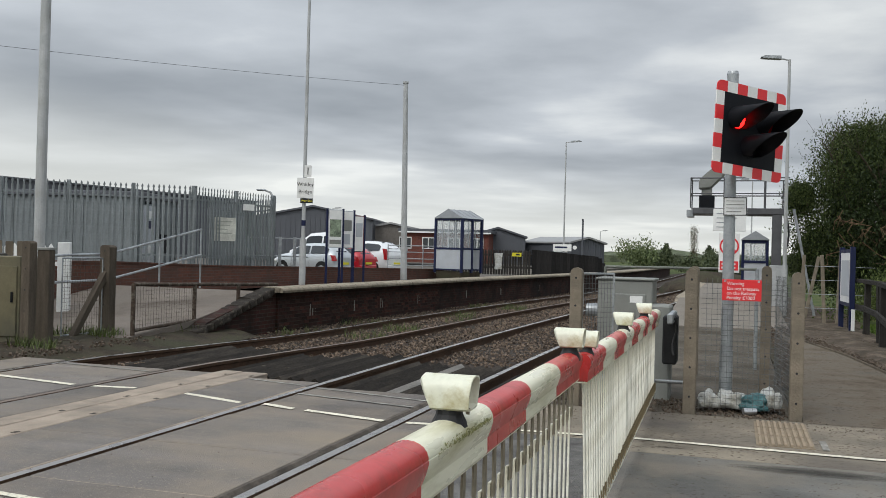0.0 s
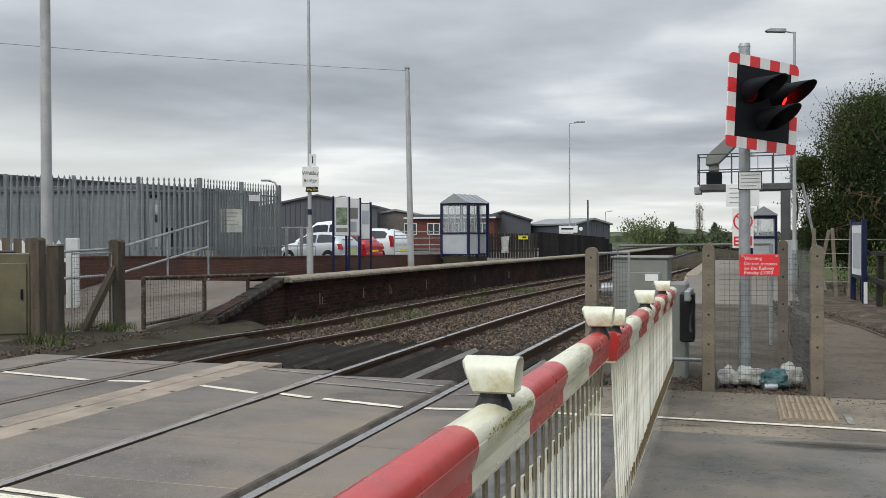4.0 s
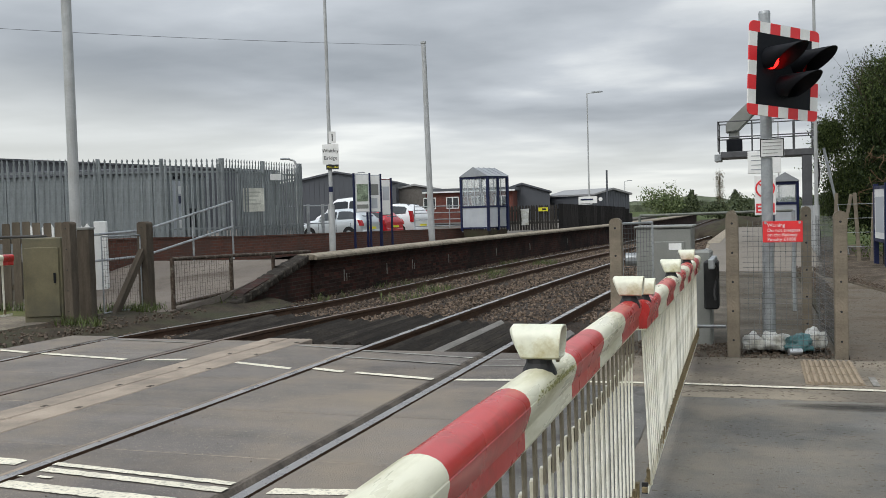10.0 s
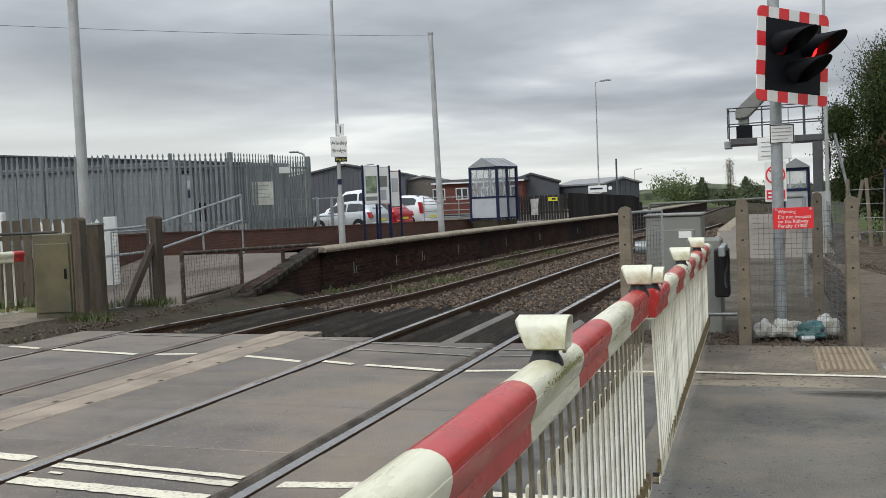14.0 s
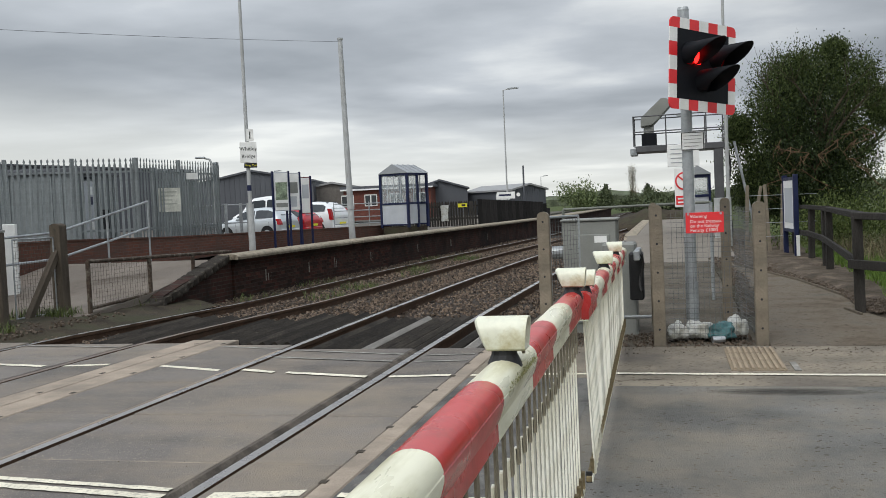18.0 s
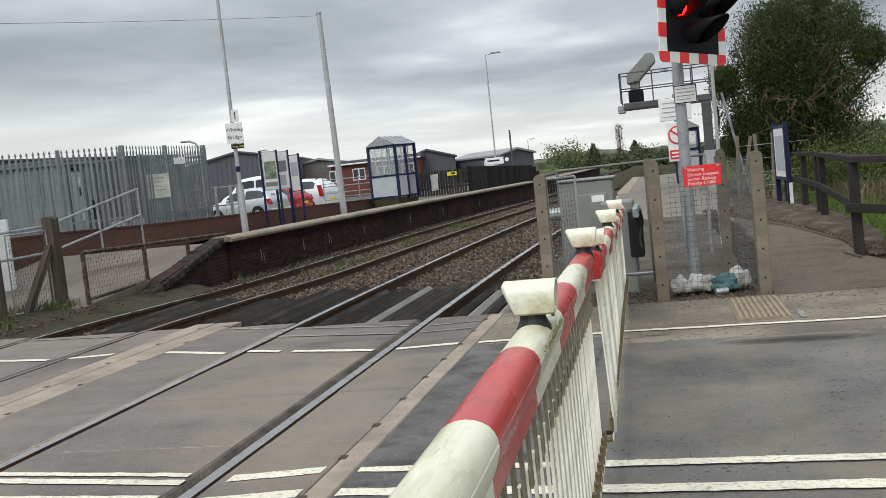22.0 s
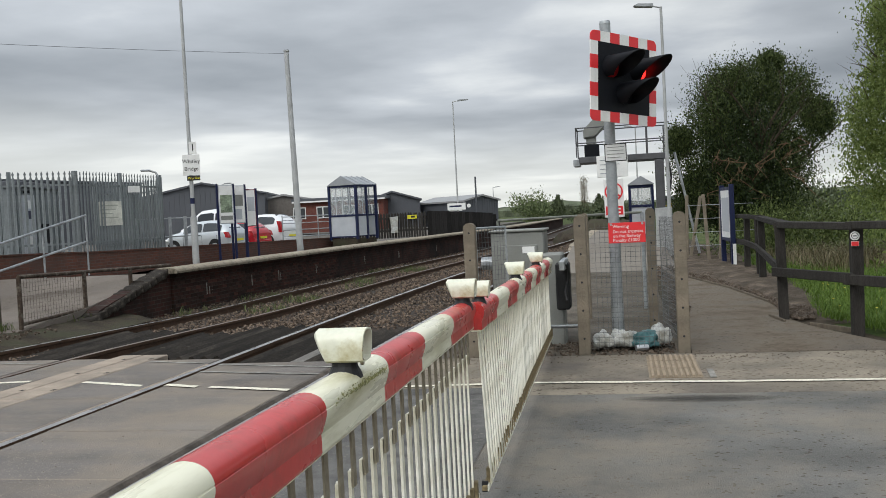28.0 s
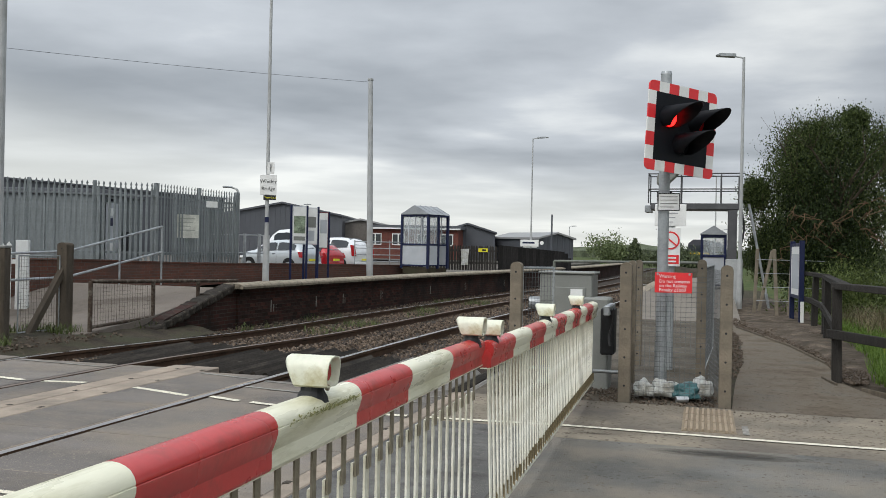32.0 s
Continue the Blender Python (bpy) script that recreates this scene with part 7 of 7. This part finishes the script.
# ---- trees ----
def foliage(name, blobs, count, size, material, seed, parent, lab=""):
    """Small leaf clumps scattered through several lobes, denser near their skins."""
    q = random.Random(seed)
    v, f = [], []
    for _ in range(count):
        cxx, cyy, czz, rx, ry, rz = q.choice(blobs)
        while True:
            a = Vector((q.gauss(0, 1), q.gauss(0, 1), q.gauss(0, 1)))
            if a.length > 0.01:
                break
        a.normalize()
        lump = 1 + 0.34 * noise.noise(a * 2.3 + Vector((seed, cxx, czz))) + 0.22 * noise.noise(a * 6.0 + Vector((cyy, seed, cxx)))
        rr = (0.25 + 0.65 * q.random() ** 0.6 + 0.55 * q.random() ** 5) * lump
        p = Vector((cxx + a.x * rx * rr, cyy + a.y * ry * rr, czz + a.z * rz * rr))
        if noise.noise(p * 1.7 + Vector((seed, 0, 0))) < -0.30 and q.random() < 0.5:
            continue
        if p.z < 0.1:
            continue
        e = Euler((q.uniform(0, 6), q.uniform(0, 6), q.uniform(0, 6))).to_matrix()
        s = size * q.uniform(0.55, 1.3)
        k = len(v)
        for c in ((-0.5, 0, 0), (0, -0.28, 0.04), (0.55, 0, 0), (0, 0.28, 0.04)):
            w = e @ (Vector(c) * s)
            v.append((p.x + w.x, p.y + w.y, p.z + w.z))
        f.append((k, k + 1, k + 2, k + 3))
    ob = new(name, soup(name, v, f, material))
    ob.parent = parent
    if lab:
        tagged(ob, lab)
    return ob


def limbs(parent, start, n, reach, top, seed, r0, twigs=5):
    q = random.Random(seed)
    trunk_top = Vector((q.uniform(-0.1, 0.1), q.uniform(-0.1, 0.1), start))
    part("trunk", tube((0, 0, -0.3), trunk_top, r0, r0 * 0.7, 10), BARK, parent)
    for _ in range(n):
        bm = bmesh.new()
        a = q.uniform(0, 6.28)
        p = trunk_top.copy()
        d = Vector((math.cos(a) * q.uniform(0.3, 1.0), math.sin(a) * q.uniform(0.3, 1.0), q.uniform(0.6, 1.3))).normalized()
        r = r0 * 0.5
        for s in range(4):
            e = p + d * reach * q.uniform(0.2, 0.3)
            cy(bm, p, e, r, r * 0.65, 6)
            for _t in range(twigs):
                td = (d + Vector((q.uniform(-1, 1), q.uniform(-1, 1), q.uniform(-0.4, 0.8)))).normalized()
                cy(bm, e, e + td * reach * q.uniform(0.15, 0.35), r * 0.28, r * 0.08, 4)
            p, r = e, r * 0.65
            d = (d + Vector((q.uniform(-0.4, 0.4), q.uniform(-0.4, 0.4), q.uniform(-0.2, 0.3)))).normalized()
        part("limb", bm, BARK, parent)


def sprays(parent, blobs, count, seed):
    """Fine bare twigs that stand out of the crown."""
    q = random.Random(seed)
    bm = bmesh.new()
    for _ in range(count):
        cxx, cyy, czz, rx, ry, rz = q.choice(blobs)
        for _k in range(10):
            a = Vector((q.gauss(0, 1), q.gauss(0, 1), abs(q.gauss(0, 1)) * 0.9)).normalized()
            p = Vector((cxx + a.x * rx * 0.75, cyy + a.y * ry * 0.75, czz + a.z * rz * 0.75))
            d = (a + Vector((q.uniform(-0.4, 0.4), q.uniform(-0.4, 0.4), q.uniform(0, 0.5)))).normalized()
            for s in range(3):
                e = p + d * q.uniform(0.12, 0.24)
                cy(bm, p, e, 0.010 - 0.003 * s, 0.007 - 0.003 * s, 4)
                p, d = e, (d + Vector((q.uniform(-0.35, 0.35), q.uniform(-0.35, 0.35), q.uniform(-0.2, 0.3)))).normalized()
    tagged(part("twigs", bm, BARK, parent), "fine bare twigs standing out of the crown", kind="stuff")


DEADTWIG = mat("dead_twig_bark", (0.14, 0.09, 0.055), 0.9, var=0.2, bump=0.2)


def tree(m, label, start, n, reach, r0, blobs, count, size, material, seed, second=None):
    g = thing("tree", label, "tree", m, "trees by the path")
    limbs(g, start, n, reach, 0, seed, r0)
    foliage("crown", blobs, count, size, material, seed, g)
    sprays(g, blobs, 12, seed + 9)
    if second:
        q = random.Random(seed + 5)
        for _ in range(14):
            bm = bmesh.new()
            p = Vector((q.uniform(-1.3, 1.2), -1.45 - q.uniform(0, 0.5), q.uniform(1.9, 3.3)))
            for _s in range(4):
                e = p + Vector((q.uniform(-0.35, 0.35), q.uniform(-0.15, 0.08), q.uniform(-0.3, 0.12)))
                cy(bm, p, e, 0.012, 0.008, 4)
                cy(bm, e, e + Vector((q.uniform(-0.3, 0.3), -0.05, q.uniform(-0.35, 0.1))), 0.006, 0.003, 4)
                p = e
            part("dead_twig", bm, DEADTWIG, g, "bare brown dead twigs")
        # dark leaves packed into the core, painting in the crown's inner shade
        foliage("ivy", second[0], second[1], second[2], second[3], seed + 1, g, "ivy in the lower crown, coloured dark to stand for its shade")
    return g


tree(pose(3.7, 28.0, 0.0), "dense dark hawthorn tree clad with ivy", 1.2, 11, 3.5, 0.22,
     [(0, 0, 3.5, 1.7, 1.7, 1.5), (-1.4, 0.2, 2.6, 1.0, 1.2, 1.2), (-0.9, -0.4, 3.9, 1.0, 1.1, 1.0), (1.2, 0, 3.5, 1.0, 1.1, 1.0), (0.2, 0, 4.7, 0.9, 1.0, 0.8), (1.1, 0.3, 4.5, 0.9, 0.9, 0.75), (-0.6, -0.3, 4.6, 0.8, 0.8, 0.75), (-0.8, 0, 1.8, 1.1, 1.3, 0.9), (1.9, 0.2, 3.7, 0.5, 0.5, 0.55), (-2.0, 0, 3.2, 0.4, 0.5, 0.5), (0.6, 0, 5.3, 0.4, 0.45, 0.3), (-1.7, 0, 1.5, 0.6, 0.8, 0.7), (0.9, 0, 2.3, 0.9, 1.1, 1.0), (0.3, 0, 1.2, 1.2, 1.2, 0.9)], 135000, 0.062, LEAF_DARK, 21,
     ([(-0.1, -0.2, 2.0, 1.3, 1.4, 1.4), (-0.3, -0.3, 3.2, 1.2, 1.3, 1.4), (-0.9, 0, 1.5, 1.0, 1.0, 1.0)], 45000, 0.08, LEAF_IVY_SHADE))
tree(pose(6.45, 19.0, 0.0), "tall fresh green willow overhanging the verge", 1.6, 9, 3.4, 0.2,
     [(0, 0, 4.2, 1.6, 1.7, 2.0), (-0.9, 0, 2.6, 1.1, 1.3, 1.5), (0.6, 0, 6.0, 1.5, 1.5, 1.6), (-0.9, 0.4, 5.0, 0.9, 1.0, 1.2), (-0.3, 0, 1.2, 1.4, 1.5, 1.0), (1.5, 0, 2.6, 1.6, 1.6, 2.2), (-1.3, 0, 3.6, 0.6, 0.7, 0.7), (-0.8, 0.2, 6.2, 0.6, 0.6, 0.8), (-1.6, 0, 1.9, 0.8, 0.8, 0.9), (-1.7, 0, 2.8, 0.6, 0.7, 0.8), (-1.2, 0, 4.6, 0.6, 0.7, 0.7), (-0.6, 0, 3.2, 1.0, 1.0, 1.2)], 86000, 0.058, LEAF_FRESH, 33)


def bush(x, y, z, rx, rz, count, size, material, label, seed, name="bush"):
    g = thing(name, label, "bush", pose(x, y, z), "bushes")
    q = random.Random(seed)
    bl = [(q.uniform(-rx * 0.6, rx * 0.6), q.uniform(-0.5, 0.5), rz * q.uniform(0.35, 0.7), rx * q.uniform(0.35, 0.6), rx * 0.4, rz * q.uniform(0.4, 0.65)) for _ in range(6)]
    bm = bmesh.new()
    for b in bl:
        cy(bm, (0, 0, -0.2), (b[0], b[1], b[2]), 0.03, 0.01, 5)
    part("stems", bm, BARK, g)
    foliage("crown", bl, count, size, material, seed, g)
    return g


bush(4.4, 24.0, 0.0, 2.2, 1.15, 14000, 0.07, LEAF_MID, "dense bramble bush behind the path fence", 41)
bush(8.6, 25.0, 0.0, 2.6, 1.0, 14000, 0.08, LEAF_MID, "broad bramble thicket behind the path fence", 44)
bush(12.5, 24.0, 0.0, 2.8, 1.6, 12000, 0.09, LEAF_FRESH, "green thicket beyond the verge", 45)
bush(6.4, 22.5, 0.0, 2.0, 1.0, 4000, 0.08, LEAF_FRESH, "low green scrub behind the path fence", 42)
bush(5.2, 15.5, 0.0, 1.3, 0.8, 2600, 0.07, LEAF_FRESH, "leafy green scrub on the verge", 43)
for k, (x, y, rx, rz, mm) in enumerate(((-12.2, 122, 3.0, 3.5, LEAF_HAZE), (-10, 128, 3, 2.2, LEAF_FAR), (-3.5, 110, 3, 1.9, LEAF_FAR), (1.5, 125, 5, 2.0, LEAF_FAR), (6, 100, 6, 2.0, LEAF_FAR), (-1, 84, 3, 1.5, LEAF_FAR), (11, 80, 8, 2.6, LEAF_FAR), (20, 60, 9, 2.4, LEAF_FAR), (14, 40, 6, 1.9, LEAF_FRESH))):
    bush(x, y, 0, rx, rz, 3000, 0.3, mm, "distant hedgerow scrub in spring leaf", 50 + k)
for x, y, h, w in ((-8.3, 124.4, 3.2, 2.3), (-3.0, 126, 3.1, 2.0)):
    g = thing("conifer", "small dark conifer in the distance", "tree", pose(x, y, 0), "distant conifers")
    part("trunk", tube((0, 0, 0), (0, 0, h), 0.12, 0.02, 6), BARK, g)
    foliage("crown", [(0, 0, h * f, w * (1.05 - f), w * (1.05 - f), h * 0.16) for f in (0.2, 0.35, 0.5, 0.65, 0.8, 0.93)], 2500, 0.28, LEAF_FAR, 71, g)
g = thing("poplar", "slender pale bare poplar in the distance", "tree", pose(-4.9, 125.6, 0), "distant poplars")
part("trunk", tube((0, 0, 0), (0, 0, 5.9), 0.12, 0.02, 6), BARK, g)
foliage("crown", [(0, 0, h, 0.6, 0.6, 1.0) for h in (1.8, 2.8, 3.9, 5.0)], 1300, 0.16, GRASS_DRY, 72, g)
bm = bmesh.new()
prev = None
for i in range(241):
    a = radians(-60 + i * 0.5)
    x, y = 420 * math.sin(a) - 60, 420 * math.cos(a)
    h = 4.5 + 3.0 * noise.noise((i * 0.09, 0, 0)) + 1.8 * noise.noise((i * 0.5, 4, 0))
    ring = [bm.verts.new((x, y, -1)), bm.verts.new((x, y, h * 0.6)), bm.verts.new((x, y + 6, h))]
    if prev:
        for k in range(2):
            bm.faces.new((prev[k], ring[k], ring[k + 1], prev[k + 1]))
    prev = ring
setting("backdrop", bm, mat("distant_woodland", (0.10, 0.115, 0.075), 0.95, var=0.25, scale=0.25, grain=2.0, bump=0), "distant woodland along the horizon", "woodland")
bm = bmesh.new()
bmesh.ops.create_icosphere(bm, subdivisions=3, radius=1)
for v in bm.verts:
    v.co = Vector((v.co.x * 2.6, v.co.y * 2, v.co.z * 1.3)) * (1 + 0.2 * noise.noise(v.co * 2))
o = part("spoil_mound", bm, EARTH, None, "", True)
o.location = (-0.9, 48, -0.45)
tagged(o, "grey brown heap of spoil beyond the fence", "heap")

# ---- train ----
train = thing("train", "approaching diesel train with yellow front and dark roof", "train", pose(0, 118, 0))
prof = [(-1.38, 0.95), (1.38, 0.95), (1.40, 2.4), (1.25, 3.2), (0.7, 3.68), (-0.7, 3.68), (-1.25, 3.2), (-1.40, 2.4)]
bm = prism(prof, 0.0, 22.0, "y")
bmesh.ops.bevel(bm, geom=[e for e in bm.edges if e.verts[0].co.y == 0 and e.verts[1].co.y == 0], offset=0.15, segments=2, affect="EDGES")
part("body", bm, TRAINBODY, train)
part("yellow_front", box(-1.25, 1.25, -0.05, 0.02, 1.0, 2.12, bev=0.02), YELLOW, train, "yellow warning panel")
for x0, x1 in ((-1.15, -0.45), (-0.36, 0.36), (0.45, 1.15)):
    part("windscreen", box(x0, x1, -0.04, 0.03, 2.2, 3.0, bev=0.02), CARGLASS, train)
for x in (-0.95, 0.95):
    part("headlight", tube((x, -0.08, 1.28), (x, -0.04, 1.28), 0.13, None, 14), HEAD, train, "bright warm headlight")
part("coupler", box(-0.2, 0.2, -0.5, 0.0, 0.85, 1.1), BLACKP, train)
for y in (3, 5.4, 16.6, 19):
    for s in (-0.755, 0.755):
        part("wheel", tube((s - 0.06, y, 0.42), (s + 0.06, y, 0.42), 0.42, None, 18), RAILSIDE, train)
part("underframe", box(-1.2, 1.2, 0.4, 21.6, 0.55, 0.96), BLACKP, train)

# grit on the road
def stain_mat():
    m = bpy.data.materials.new("oily_road_stain")
    m.use_nodes = True
    n, l = m.node_tree.nodes, m.node_tree.links
    b = n["Principled BSDF"]
    b.inputs["Base Color"].default_value, b.inputs["Roughness"].default_value = (0.05, 0.045, 0.038, 1), 0.8
    co = n.new("ShaderNodeTexCoord")
    gr = n.new("ShaderNodeTexGradient")
    gr.gradient_type = "SPHERICAL"
    l.new(co.outputs["Object"], gr.inputs[0])
    no = n.new("ShaderNodeTexNoise")
    no.inputs["Scale"].default_value, no.inputs["Detail"].default_value = 4.0, 6.0
    l.new(co.outputs["Object"], no.inputs["Vector"])
    mu = n.new("ShaderNodeMath")
    mu.operation = "MULTIPLY"
    l.new(gr.outputs[1], mu.inputs[0])
    l.new(no.outputs[0], mu.inputs[1])
    rp = n.new("ShaderNodeValToRGB")
    rp.color_ramp.elements[0].position, rp.color_ramp.elements[1].position = 0.04, 0.42
    rp.color_ramp.elements[1].color = (0.45, 0.45, 0.45, 1)
    l.new(mu.outputs[0], rp.inputs[0])
    l.new(rp.outputs[0], b.inputs["Alpha"])
    return m


STAIN = stain_mat()
for x, y, w, d in ((0.55, 6.90, 0.65, 0.16), (-0.45, 7.36, 0.2, 0.05)):
    o = part("road_stain", box(-1, 1, -1, 1, 0, 0.0008), STAIN, None)
    o.matrix_basis = pose(x, y, -0.0035) @ Matrix.Diagonal((w, d, 1, 1))
    tagged(o, "dark oily stain spread on the asphalt", "stain", kind="structure")
verts, faces = [], []
rng = random.Random(77)
for _ in range(260):
    pebble(rng.uniform(-1.8, 5), rng.uniform(2.5, 9.0), -0.003, rng.uniform(0.001, 0.0035))
for _ in range(200):
    pebble(rng.uniform(-8.3, -2.1), rng.uniform(3.0, 9.0), 0.0, rng.uniform(0.0015, 0.004))
for _ in range(160):
    pebble(rng.uniform(-1.8, 2.5), rng.uniform(8.6, 9.1), -0.002, rng.uniform(0.002, 0.008))
tagged(new("road_grit", soup("road_grit", verts, faces, SOIL)), "scattered grit and small stones on the road", "grit", kind="stuff")

# the nearest bricks of the platform face, proud of the wall
bricks = [to_mesh("brick", box(-0.012, 0.006, 0.004, 0.219, 0.004, 0.071, bev=0.004), m) for m in (
    mat("sooty_brick", (0.052, 0.027, 0.021), 0.9, var=0.2, scale=6, grain=60, bump=0.5, dirt=(0.018, 0.015, 0.013), dirt_amount=0.45, dirt_scale=3, random_tint=0.5),
    mat("red_brick", (0.078, 0.030, 0.022), 0.9, var=0.2, scale=6, grain=60, bump=0.5, dirt=(0.02, 0.016, 0.014), dirt_amount=0.45, dirt_scale=3, random_tint=0.4))]
rng = random.Random(9)
for row in range(7):
    for k in range(43):
        y = 17.35 + k * 0.223 + 0.11 * (row % 2)
        o = part("brick", bricks[rng.random() < 0.35], None, plat)
        o.matrix_basis = pose(EDGE - 0.16 + cx(y) + rng.uniform(-0.002, 0.002), y, -0.15 + row * 0.075, 0, 0, -math.degrees(math.atan(cx(y + 0.5) - cx(y - 0.5))))


def train_pose(y):
    a = math.degrees(math.atan((cx(y + 1) - cx(y - 1)) / 2))
    return pose((R1 + R2) / 2 + cx(y), y, -0.3, 0, 0, -a)


def motions():
    rows = [(float(t), train_pose(118 + 20 * (32 - t))) for t in range(0, 33)]
    walk(train, rows)
    # the red lamps flash by turns, the left one first
    period, rows = 0.7334, []
    a, b = (pose(x, 0, z) for x, z in LENS[:2])
    for k in range(-25, 21):
        on = 18.004 + k * period - 0.03 * (k != 0)
        for lo, hi, m in ((on + 0.03 * (k == 0), on + 0.38, a), (on + 0.414, on + period - 0.034, b)):
            if hi > 0 and lo < 32:
                rows += [(max(0.0, lo), m), (min(32.0, hi), m)]
    walk(lamp, rows)


motions()
